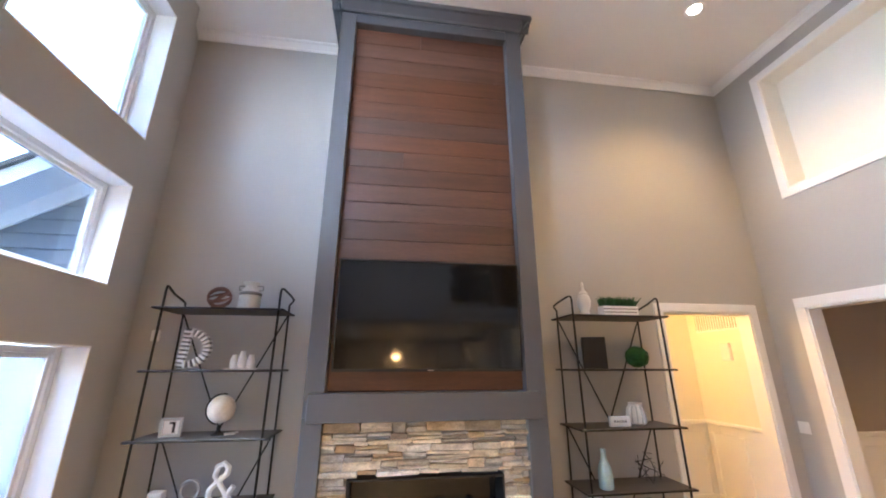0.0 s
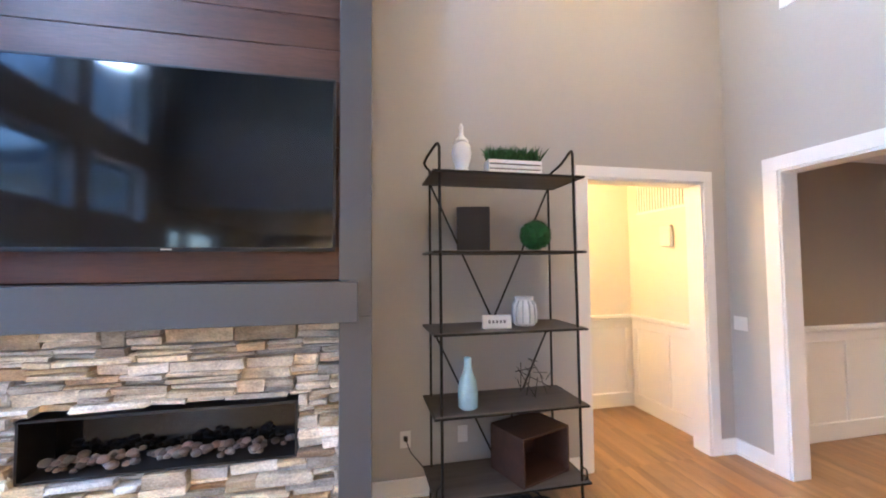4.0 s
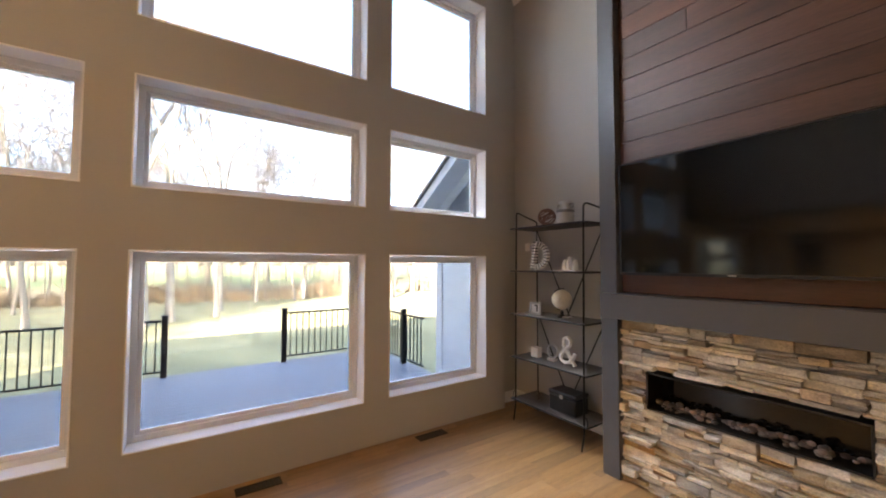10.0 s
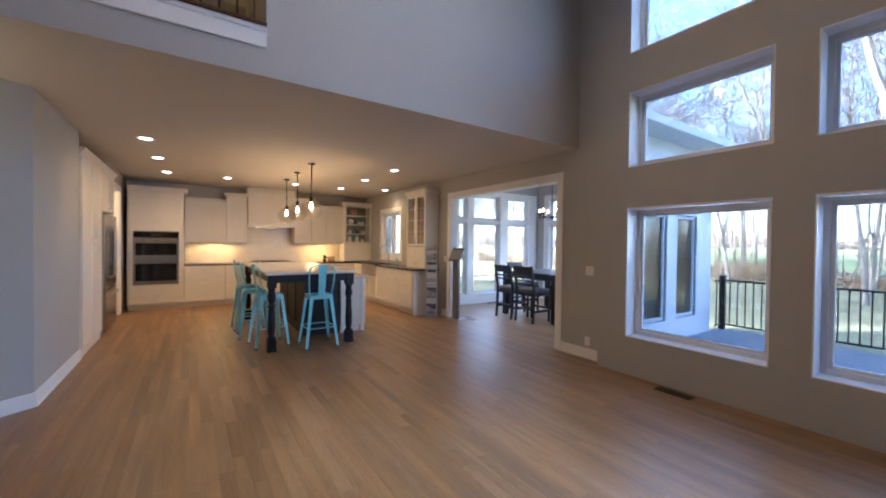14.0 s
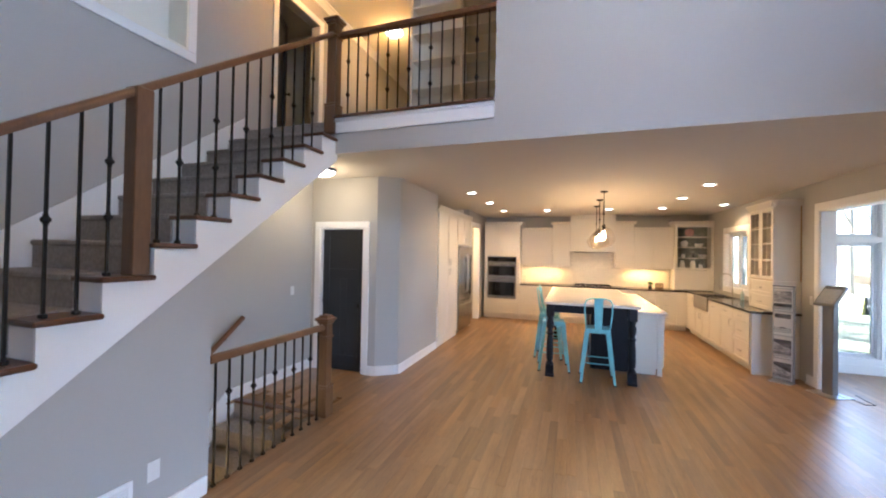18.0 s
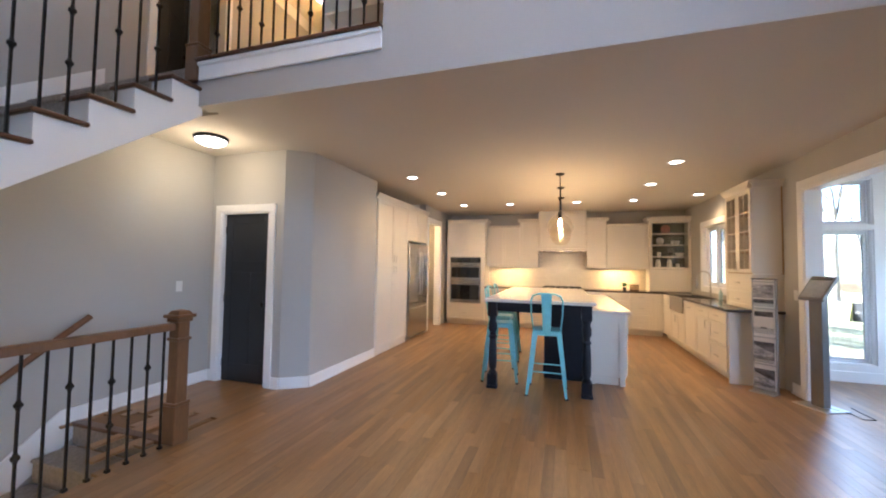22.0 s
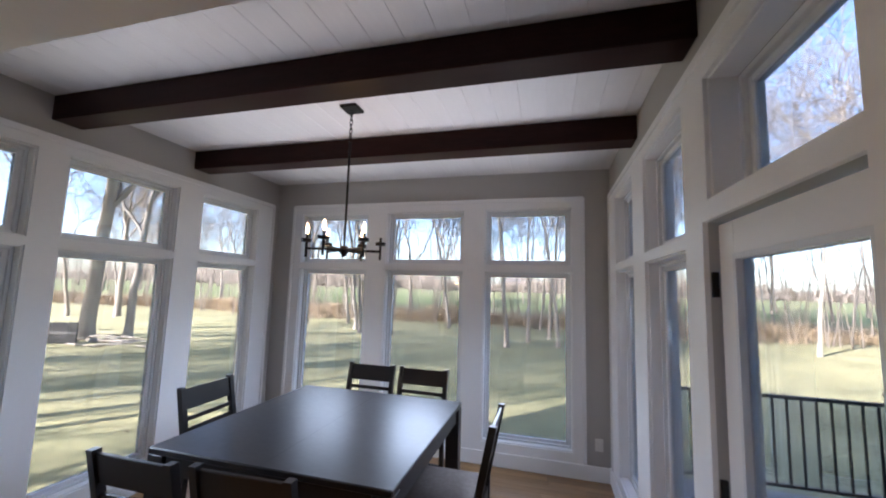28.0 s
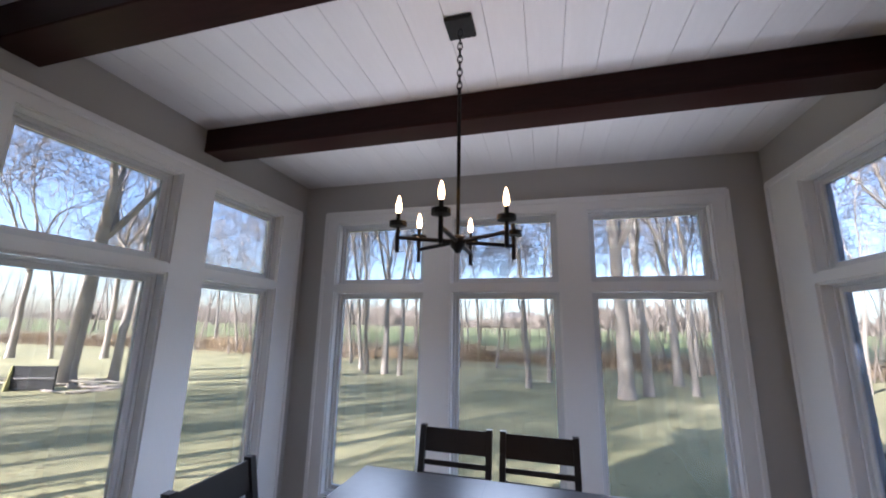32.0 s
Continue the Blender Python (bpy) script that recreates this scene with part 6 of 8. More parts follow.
# guard rail round the well
guard = thing("guard_railing", "low railing with iron balusters round the stair well", "railing")
m = Mesh()
for a, b in (((3.875, -0.13), (3.875, -1.42)),):
    v = [(a[0] + p, a[1], 0.90 + h) for p, h in prof] + [(b[0] + p, b[1], 0.90 + h) for p, h in prof]
    m.add(v, [tuple(range(n_))[::-1], tuple(range(n_, 2 * n_))] + [(i, (i + 1) % n_, n_ + (i + 1) % n_, n_ + i) for i in range(n_)])
part("handrail", m, OAK_RAIL, guard, smooth=50)
for k in range(11):
    y = -0.19 - k * 0.117
    pick = ((), (0.72,), (), (0.35, 0.68))[k % 4]
    b = part("baluster", baluster_mesh(0.90, [0.9 * p for p in pick]), BLACK_METAL, guard)
    b.location = (3.875, y, 0.0)
newel((3.875, -1.48, 0), 1.06, 0.10)
# stairs down
down = thing("basement_stairs", "carpeted stairs leading down with a wooden nosing", "stairs")
part("nosing", Mesh().box(3.925, EX - 0.002, -1.53, -1.44, -0.03, 0.004, 0.008), TREAD, down)
for k in range(1, 12):
    y = -1.46 + (k - 1) * 0.26
    part("tread", Mesh().box(3.925, EX - 0.03, y, y + 0.28, -RISE * k - 0.03, -RISE * k, 0.008), CARPET, down)
    part("riser", Mesh().box(3.925, EX - 0.03, y - 0.012, y - 0.001, -RISE * k, -RISE * (k - 1) - 0.03), CARPET, down)
part("wall_skirt", Mesh().prism([(-1.52, 0.13), (-1.38, 0.13), (1.4, -1.95), (1.4, -2.2), (-1.52, -0.10)], EX - 0.02, EX - 0.002, "x"), TRIM, down)
wr = thing("wall_handrail", "oak handrail fixed to the wall by the stairs down", "railing")
a, b = Vector((EX - 0.07, -1.52, 0.93)), Vector((EX - 0.07, 1.2, 0.93 - 2.72 * RISE / 0.26))
part("rail", Mesh().tube([a, b], 0.028, 10), OAK_RAIL, wr, smooth=60)
for t_ in (0.08, 0.5):
    p = a.lerp(b, t_)
    part("bracket", Mesh().tube([(EX - 0.004, p.y, p.z - 0.07), (EX - 0.06, p.y, p.z - 0.06), (EX - 0.07, p.y, p.z - 0.02)], 0.006, 6), BLACK_METAL, wr)
# lower flush light and basement glow
def flush_light(at, s=1.0, power=10, colour=(1.0, 0.45, 0.08), label="flush ceiling light with a dark ring, switched on"):
    o = thing("flush_light", label, "ceiling light", "flush lights", at)
    part("ring", Mesh().lathe([(0.15 * s, 0), (0.165 * s, -0.01), (0.165 * s, -0.03), (0.15 * s, -0.035)], 28), BLACK_METAL, o, smooth=50)
    part("shade", Mesh().lathe([(0.15 * s, -0.035), (0.135 * s, -0.06), (0.09 * s, -0.085), (0.03 * s, -0.098), (0.001, -0.1)], 28), GLOW, o, smooth=60)
    part("finial", Mesh().lathe([(0.008, -0.098), (0.012, -0.105), (0.002, -0.118)], 10), BLACK_METAL, o)
    lamp("flush_lamp", "POINT", (at[0], at[1], at[2] - 0.30), power, colour, 0.08)


flush_light((4.50, -2.22, KZ), 1.0, 0.4, (1.0, 0.70, 0.34))
flush_light((4.43, -2.29, CZ), 1.0, 0.66)
flush_light((4.37, -3.90, CZ), 1.0, 0.6)
lamp("basement_lamp", "POINT", (4.9, 0.9, -0.6), 1.1, WARM, 0.1)
single("smoke_detector", Mesh().lathe([(0.06, 0), (0.062, -0.02), (0.05, -0.035), (0.001, -0.037)], 20), WHITE_PLASTIC, "round white smoke detector on the ceiling", "detector", at=(4.36, -2.95, CZ), smooth=40)
crown("crown_gallery", [("x", EX, -1, -6.4, SY + 2.5)], CZ)
# upstairs bookcase, its shelves facing the gallery
case = thing("bookcase", "built-in cream bookcase with empty shelves", "bookcase", at=(0, 0, 0))
BX0, BX1, BYF = 2.12, 3.55, -2.76
part("back", Mesh().box(BX0, BX1, BYF - 0.27, BYF - 0.25, 3.10, 5.36), CREAM, case)
for x in (BX0, BX0 + 0.70, BX1 - 0.03):
    part("upright", Mesh().box(x, x + 0.03, BYF - 0.25, BYF, 3.10, 5.36), CREAM, case)
for z in (3.16, 3.52, 3.90, 4.28, 4.64, 5.0, 5.33):
    for x in (BX0 + 0.031, BX0 + 0.731):
        part("shelf", Mesh().box(x, x + 0.668, BYF - 0.25, BYF - 0.01, z, z + 0.025), CREAM, case)
m = Mesh()
m.prism([(BYF + a, 5.36 + h) for a, h in [(0, 0), (0.02, 0), (0.09, 0.09), (0.10, 0.135), (0, 0.135)]], BX0, BX1 + 0.1, "x")
part("crown", m, CREAM, case)
# ---------------------------------------------------------------- kitchen cabinets
def front(o, axis, pos, out, u0, u1, z0, z1, kind="door", pull="v", pull_at=None, mat=CAB, glassy=0):
    """A shaker door or drawer front on the face at pos, with its pull. glassy: panes across, for a glazed door."""
    g, fw, d = 0.003, 0.055, 0.02
    name = "drawer" if kind == "drawer" else "door"

    def bx(p, q, a, b, s, e, c=0.002):
        s, e = pos + out * s, pos + out * e
        return Mesh().box(*((s, e, p, q) if axis == "x" else (p, q, s, e)), a, b, c)
    u0, u1, z0, z1 = u0 + g, u1 - g, z0 + g, z1 - g
    m = Mesh()
    for p, q, a, b in ((u0, u0 + fw, z0, z1), (u1 - fw, u1, z0, z1), (u0 + fw, u1 - fw, z0, z0 + fw * 0.9), (u0 + fw, u1 - fw, z1 - fw * 0.9, z1)):
        t_ = bx(p, q, a, b, 0.001, d)
        m.add(t_.v, t_.f)
    if z1 - z0 < 0.2:
        m = bx(u0, u1, z0, z1, 0.001, d)
    dr = part(name, m, mat, o)
    if z1 - z0 >= 0.2 and not glassy:
        part("panel", bx(u0 + fw - 0.002, u1 - fw + 0.002, z0 + fw * 0.9 - 0.002, z1 - fw * 0.9 + 0.002, 0.001, d - 0.009, 0), mat, dr)
    if glassy:
        part("pane", bx(u0 + fw, u1 - fw, z0 + fw * 0.9, z1 - fw * 0.9, 0.008, 0.011, 0), CLEAR, dr).visible_shadow = False
        mm = Mesh()
        if glassy > 1:
            c = (u0 + u1) / 2
            t_ = bx(c - 0.008, c + 0.008, z0 + fw, z1 - fw, 0.005, 0.018)
            mm.add(t_.v, t_.f)
            for k in range(1, glassy + 1):
                z = z0 + fw + (z1 - z0 - 2 * fw) * k / (glassy + 1)
                t_ = bx(u0 + fw, u1 - fw, z - 0.008, z + 0.008, 0.005, 0.0175)
                mm.add(t_.v, t_.f)
            part("muntin", mm, mat, dr)
    if pull:
        c = pull_at if pull_at is not None else (u0 + u1) / 2
        zc = (z0 + z1) / 2 if kind == "drawer" else (z0 + 0.09 if z0 > 1.2 else z1 - 0.09)
        if pull == "k":
            zc = z0 + 0.035
            a, b = (c - 0.014, zc), (c + 0.014, zc)
        elif pull == "h":
            a, b = (c - 0.055, zc), (c + 0.055, zc)
        else:
            a, b = (c, zc - 0.055), (c, zc + 0.055)

        def at(u, z, s):
            return (pos + out * s, u, z) if axis == "x" else (u, pos + out * s, z)
        part("pull", Mesh().tube([at(*a, d), at(*a, d + 0.028), at(*b, d + 0.028), at(*b, d)], 0.005, 6), NICKEL, dr, "brushed nickel pull")
    return dr


def carcass(name, label, x0, x1, y0, y1, z0, z1, group="", mat=CAB, toe=None):
    o = thing(name, label, "cabinet", group)
    part("body", Mesh().box(x0, x1, y0, y1, z0, z1, 0.002), mat, o)
    return o


def top_crown(o, x0, x1, y0, y1, z, faces, s=0.075):
    """Crown on the free faces of a wall cabinet: 'n' north, 'e' east, 'w' west."""
    prof = [(0, 0), (0.01, 0), (0.02, 0.02), (s * 0.6, s * 0.75), (s * 0.7, s), (0, s)]
    m = Mesh()
    if "n" in faces:
        m.prism([(y1 + a, z + h) for a, h in prof], x0 - (s * 0.7 if "w" in faces else 0), x1 + (s * 0.7 if "e" in faces else 0), "x")
    if "e" in faces:
        m.prism([(x1 + a, z + h) for a, h in prof], y0, y1 + s * 0.65, "y")
    if "w" in faces:
        m.prism([(x0 - a, z + h) for a, h in prof], y0, y1 + s * 0.65, "y")
    part("crown", m, CAB, o)


BK = SY + 0.003
# oven tower
TX0, TX1, TF = 2.76, 3.72, -8.32
o = carcass("oven_cabinet", "tall white cabinet housing a double oven", TX0, TX1, BK, TF, 0.10, 2.50)
part("toe_kick", Mesh().box(TX0, TX1, BK, TF - 0.07, 0, 0.10), CAB, o)
front(o, "y", TF, 1, TX0, (TX0 + TX1) / 2, 1.80, 2.49, pull="k", pull_at=(TX0 + TX1) / 2 - 0.04)
front(o, "y", TF, 1, (TX0 + TX1) / 2, TX1, 1.80, 2.49, pull="k", pull_at=(TX0 + TX1) / 2 + 0.04)
front(o, "y", TF, 1, TX0, TX1, 0.12, 0.47, "drawer", "h")
top_crown(o, TX0, TX1, BK, TF, 2.50, "nw", 0.09)
ov = thing("double_oven", "stainless double wall oven with black glass doors", "oven", at=(3.24, TF, 0))
part("surround", Mesh().box(-0.39, 0.39, 0.0005, 0.022, 0.53, 1.66, 0.004), STEEL, ov)
for z0, z1 in ((0.56, 1.07), (1.10, 1.50)):
    d = part("oven_door", Mesh().box(-0.375, 0.375, 0.0225, 0.045, z0, z1, 0.004), STEEL, ov, "stainless oven door")
    part("glass", Mesh().box(-0.35, 0.35, 0.0452, 0.048, z0 + 0.05, z1 - 0.095, 0.001), BLACK_GLASS, d, "black glass window")
    part("handle", Mesh().tube([(-0.32, 0.045, z1 - 0.05), (-0.32, 0.085, z1 - 0.05), (0.32, 0.085, z1 - 0.05), (0.32, 0.045, z1 - 0.05)], 0.010, 8), STEEL, d, "stainless bar handle", smooth=50)
part("control_panel", Mesh().box(-0.375, 0.375, 0.0225, 0.035, 1.52, 1.64, 0.003), BLACK_GLASS, ov)
part("display", Mesh().box(-0.09, 0.09, 0.035, 0.0365, 1.555, 1.605), PLASTIC, ov)
# base cabinets along the south wall
BF = -8.32


def base(name, label, x0, x1, fronts):
    o = carcass(name, label, x0, x1, BK, BF, 0.10, 0.905, "base cabinets")
    part("toe_kick", Mesh().box(x0, x1, BK, BF - 0.07, 0, 0.10), CAB, o)
    for f in fronts:
        front(o, "y", BF, 1, *f)
    return o


def drawers(x0, x1):
    return [(x0, x1, 0.74, 0.90, "drawer", "h"), (x0, x1, 0.44, 0.74, "drawer", "h"), (x0, x1, 0.12, 0.44, "drawer", "h")]


base("base_cabinet", "white base cabinet with three drawers", 1.98, 2.755, drawers(1.98, 2.755))
base("base_cabinet", "white base cabinet under the cooktop with wide drawers", 0.35, 1.975, drawers(0.35, 1.16) + drawers(1.16, 1.975))
base("base_cabinet", "white base cabinet with a drawer over two doors", -0.45, 0.345, [(-0.45, 0.345, 0.74, 0.90, "drawer", "h"), (-0.45, -0.05, 0.12, 0.74, "door", "v", -0.10), (-0.05, 0.345, 0.12, 0.74, "door", "v", 0.0)])
base("base_cabinet", "white corner base cabinet with drawers", -1.10, -0.455, drawers(-0.89, -0.455) + [(-1.10, -0.89, 0.12, 0.90, "door", None)])
# sink run along the west wall
SF, WK = -1.10, WX + 0.003


def west_base(name, label, y0, y1, fronts, z1=0.905):
    o = carcass(name, label, WK, SF, y0, y1, 0.10, z1, "base cabinets")
    part("toe_kick", Mesh().box(WK, SF - 0.07, y0, y1, 0, 0.10), CAB, o)
    for f in fronts:
        front(o, "x", SF, 1, *f)
    return o


west_base("base_cabinet", "white corner base cabinet with one door", -8.31, -7.66, [(-8.20, -7.66, 0.12, 0.90, "door", "v", -7.72)])
west_base("sink_cabinet", "white sink cabinet with two doors", -7.655, -6.80, [(-7.655, -7.23, 0.12, 0.62, "door", "v", -7.28), (-7.23, -6.80, 0.12, 0.62, "door", "v", -7.18)], 0.655)
west_base("dishwasher_panel", "panelled white dishwasher front", -6.795, -6.20, [(-6.795, -6.20, 0.12, 0.90, "door", "h")])
west_base("base_cabinet", "white base cabinet with a drawer over a door", -6.195, -5.62, [(-6.195, -5.62, 0.74, 0.90, "drawer", "h"), (-6.195, -5.62, 0.12, 0.74, "door", "v", -5.68)])
west_base("base_cabinet", "white base cabinet with four drawers at the end", -5.615, -4.99, [(-5.615, -4.99, 0.74, 0.90, "drawer", "h"), (-5.615, -4.99, 0.44, 0.74, "drawer", "h"), (-5.615, -4.99, 0.12, 0.44, "drawer", "h")])
single("end_panel", Mesh().box(WK, SF + 0.0, -4.988, -4.955, 0.0, 0.905, 0.002), CAB, "white panel closing the end of the cabinets", "cabinet panel")
# worktops
m = Mesh().box(SF - 0.0, 2.755, BK, BF + 0.03, 0.908, 0.942, 0.006)
single("worktop", m, DARK_TOP, "dark polished stone worktop along the back wall", "countertop")
m = Mesh().box(WK, SF + 0.04, -6.80, -4.905, 0.908, 0.942, 0.006).box(WK, SF - 0.002, -8.90, -7.655, 0.908, 0.942, 0.006).box(WK, WK + 0.10, -7.652, -6.803, 0.908, 0.942, 0.006)
single("worktop", m, DARK_TOP, "dark polished stone worktop round the sink", "countertop")
o = thing("farmhouse_sink", "stainless apron-front sink under the kitchen window", "sink", at=(0, 0, 0))
part("apron", Mesh().box(SF - 0.02, SF + 0.045, -7.65, -6.805, 0.665, 0.93, 0.008), STEEL, o)
part("basin", Mesh().box(WK + 0.102, SF - 0.02, -7.65, -6.805, 0.662, 0.68).box(WK + 0.102, WK + 0.115, -7.65, -6.805, 0.68, 0.93).box(WK + 0.115, SF - 0.02, -7.65, -7.635, 0.68, 0.93).box(WK + 0.115, SF - 0.02, -6.82, -6.805, 0.68, 0.93), STEEL, o)
o = thing("kitchen_faucet", "tall spring-neck stainless kitchen faucet", "faucet", at=(WK + 0.06, -7.22, 0.942))
part("base", Mesh().lathe([(0.03, 0), (0.03, 0.012), (0.016, 0.02), (0.016, 0.12)], 16), NICKEL, o, smooth=50)
arc = [(0, 0, 0.12), (0, 0, 0.36)] + [(0.11 - 0.11 * math.cos(a), 0, 0.36 + 0.11 * math.sin(a)) for a in [math.pi * i / 12 for i in range(1, 12)]] + [(0.22, 0, 0.34), (0.22, 0, 0.24)]
part("neck", Mesh().tube(arc, 0.012, 8), NICKEL, o, smooth=60)
part("spray_head", Mesh().lathe([(0.014, 0.24), (0.02, 0.22), (0.02, 0.15), (0.016, 0.145)], 14, None, (0.22, 0, 0)), NICKEL, o, smooth=50)
part("lever", Mesh().tube([(0, 0.016, 0.08), (0.01, 0.07, 0.10)], 0.006, 6), NICKEL, o)
# upper cabinets
UF = -8.58


def upper(label, x0, x1, z0, z1, fronts, faces, cz=0.075):
    o = carcass("wall_cabinet", label, x0, x1, BK, UF, z0, z1, "wall cabinets")
    for f in fronts:
        front(o, "y", UF, 1, *f)
    top_crown(o, x0, x1, BK, UF, z1, faces, cz)
    return o


upper("white two-door wall cabinet over the worktop", 1.945, 2.75, 1.43, 2.40, [(1.945, 2.35, 1.43, 2.40, "door", "k", 2.31), (2.35, 2.75, 1.43, 2.40, "door", "k", 2.39)], "n", 0.05)
upper("tall narrow white wall cabinet beside the hood", 1.50, 1.94, 1.43, 2.53, [(1.50, 1.94, 1.43, 2.53, "door", "k", 1.56)], "new")
upper("tall narrow white wall cabinet beside the hood", -0.01, 0.415, 1.43, 2.53, [(-0.01, 0.415, 1.43, 2.53, "door", "k", 0.36)], "new")
upper("white two-door wall cabinet over the worktop", -0.87, -0.015, 1.43, 2.40, [(-0.87, -0.44, 1.43, 2.40, "door", "k", -0.48), (-0.44, -0.015, 1.43, 2.40, "door", "k", -0.40)], "n", 0.05)
hood = thing("range_hood", "white box range hood up to the ceiling", "range hood")
part("cover", Mesh().box(0.42, 1.495, BK, -8.46, 1.84, KZ - 0.002, 0.004), CAB, hood)
part("band", Mesh().box(0.41, 1.505, BK, -8.445, 1.82, 1.885, 0.006), CAB, hood)
for x0, x1 in ((0.44, 0.95), (0.965, 1.475)):
    front(hood, "y", -8.46, 1, x0, x1, 1.90, 2.70, "door", None)
part("vent_insert", Mesh().box(0.52, 1.39, BK + 0.05, -8.50, 1.805, 1.82), STEEL, hood)
# open glazed corner cabinet
gc = thing("glass_cabinet", "white cabinet with glazed front and crockery shelves", "cabinet")
GX0, GX1, GF = -1.677, -0.875, -8.50
part("back", Mesh().box(GX0, GX1, BK, BK + 0.02, 1.00, 2.50), CABINET_BACK, gc, "grey-green painted back")
part("side", Mesh().box(GX0, GX0 + 0.02, BK + 0.02, GF, 0.945, 2.50), CAB, gc)
part("side", Mesh().box(GX1 - 0.02, GX1, BK + 0.02, GF, 0.945, 2.50), CAB, gc)
part("top", Mesh().box(GX0 + 0.02, GX1 - 0.02, BK + 0.02, GF, 2.48, 2.50), CAB, gc)
SHELVES = (1.47, 1.72, 1.98, 2.23)
for z in SHELVES:
    part("shelf", Mesh().box(GX0 + 0.02, GX1 - 0.02, BK + 0.02, GF - 0.03, z - 0.02, z), CAB, gc)
front(gc, "y", GF, 1, GX0, GX1, 1.43, 2.50, "door", "v", GX1 - 0.04, glassy=1)
front(gc, "y", GF, 1, GX0, GX1, 0.95, 1.43, "door", None)
top_crown(gc, GX0, GX1, BK, GF, 2.50, "ne", 0.085)
for x, z, kind_ in ((-1.46, 1.47, 0), (-1.30, 1.47, 1), (-1.08, 1.47, 1), (-1.50, 1.72, 2), (-1.32, 1.72, 3), (-1.10, 1.72, 0), (-1.42, 1.98, 2), (-1.12, 1.98, 4), (-1.25, 2.23, 5)):
    if kind_ in (0, 3):
        single("mug", Mesh().lathe([(0.035, 0), (0.04, 0.01), (0.04, 0.09), (0.036, 0.09), (0.034, 0.01)], 14), CERAMIC if kind_ == 0 else PLASTIC, "plain %s mug on a cabinet shelf" % ("white" if kind_ == 0 else "dark"), "mug", at=(x, -8.66, z), smooth=50)
    elif kind_ == 1:
        single("pitcher", Mesh().lathe([(0.045, 0), (0.055, 0.03), (0.05, 0.12), (0.035, 0.15), (0.045, 0.18), (0.041, 0.18)], 16), CERAMIC, "white ceramic pitcher on a cabinet shelf", "pitcher", at=(x, -8.66, z), smooth=50)
    elif kind_ == 2:
        single("bowl_stack", Mesh().lathe([(0.04, 0), (0.08, 0.03), (0.085, 0.05), (0.08, 0.05), (0.09, 0.08), (0.085, 0.08)], 18), CERAMIC, "stack of white bowls on a cabinet shelf", "bowls", at=(x, -8.66, z), smooth=40)
    elif kind_ == 4:
        single("teapot", Mesh().ball((0, 0, 0.08), 0.08, 16, 0.95), CERAMIC, "round white teapot on a cabinet shelf", "teapot", at=(x, -8.66, z), smooth=60)
    else:
        single("painted_plate", Mesh().lathe([(0.10, 0), (0.10, 0.006), (0.06, 0.012), (0.001, 0.012)], 24, Matrix.Translation((0, 0, 0.1)) @ Matrix.Rotation(radians(80), 4, "X")), material("plate_glaze", (0.55, 0.25, 0.22), 0.3, spread=0.4, scale=(9, 9, 9)), "red and white plate leaning in the cabinet", "plate", at=(x, -8.76, z), smooth=50)
# tower cabinet on the worktop
tw = thing("tower_cabinet", "tall white counter cabinet with glazed doors and drawers", "cabinet")
part("back", Mesh().box(WK, WK + 0.015, -5.72, -4.93, 1.40, 2.50), CABINET_INSIDE, tw)
for y0 in (-5.72, -4.95):
    part("side", Mesh().box(WK + 0.0155, -1.36, y0, y0 + 0.02, 1.40, 2.50, 0.002), CAB, tw)
part("bottom", Mesh().box(WK + 0.0155, -1.362, -5.699, -4.951, 1.40, 1.42), CABINET_INSIDE, tw)
part("top", Mesh().box(WK + 0.0155, -1.362, -5.699, -4.951, 2.48, 2.50), CAB, tw)
for z in (1.68, 1.95, 2.22):
    part("shelf", Mesh().box(WK + 0.0155, -1.40, -5.699, -4.951, z, z + 0.018), CABINET_INSIDE, tw)
part("drawer_box", Mesh().box(WK, -1.36, -5.72, -4.93, 0.944, 1.398, 0.002), CAB, tw)
for a, b in ((0.95, 1.17), (1.17, 1.39)):
    front(tw, "x", -1.36, 1, -5.72, -4.93, a, b, "drawer", "h")
front(tw, "x", -1.36, 1, -5.72, -5.325, 1.41, 2.49, "door", "v", -5.36, glassy=3)
front(tw, "x", -1.36, 1, -5.325, -4.93, 1.41, 2.49, "door", "v", -5.29, glassy=3)
m = Mesh()
prof_ = [(0, 0), (0.01, 0), (0.02, 0.02), (0.05, 0.06), (0.06, 0.085), (0, 0.085)]
m.prism([(-1.36 + a, 2.50 + h) for a, h in prof_], -5.78, -4.87, "y").prism([(-4.93 + a, 2.50 + h) for a, h in prof_], WK, -1.30, "x")
part("crown", m, CAB, tw)
# pantry and fridge wall
PF = 3.75
pn = carcass("pantry_cabinet", "tall white pantry cabinet with four doors", PF, 4.40, -5.80, -4.585, 0.0, 2.50)
for y0, y1, py in ((-5.20, -4.585, -5.15), (-5.80, -5.20, -5.25)):
    front(pn, "x", PF, -1, y0, y1, 0.10, 1.45, "door", "v", py)
    front(pn, "x", PF, -1, y0, y1, 1.45, 2.49, "door", "v", py)
ft = carcass("fridge_cabinet", "white cabinet over the refrigerator", PF, 4.40, -6.86, -5.805, 1.90, 2.50)
front(ft, "x", PF, -1, -6.33, -5.805, 1.91, 2.49, "door", "v", -6.28)
front(ft, "x", PF, -1, -6.86, -6.33, 1.91, 2.49, "door", "v", -6.38)
m = Mesh()
m.prism([(PF - a, 2.50 + h) for a, h in prof_], -6.90, -4.53, "y")
part("crown", m, CAB, pn)
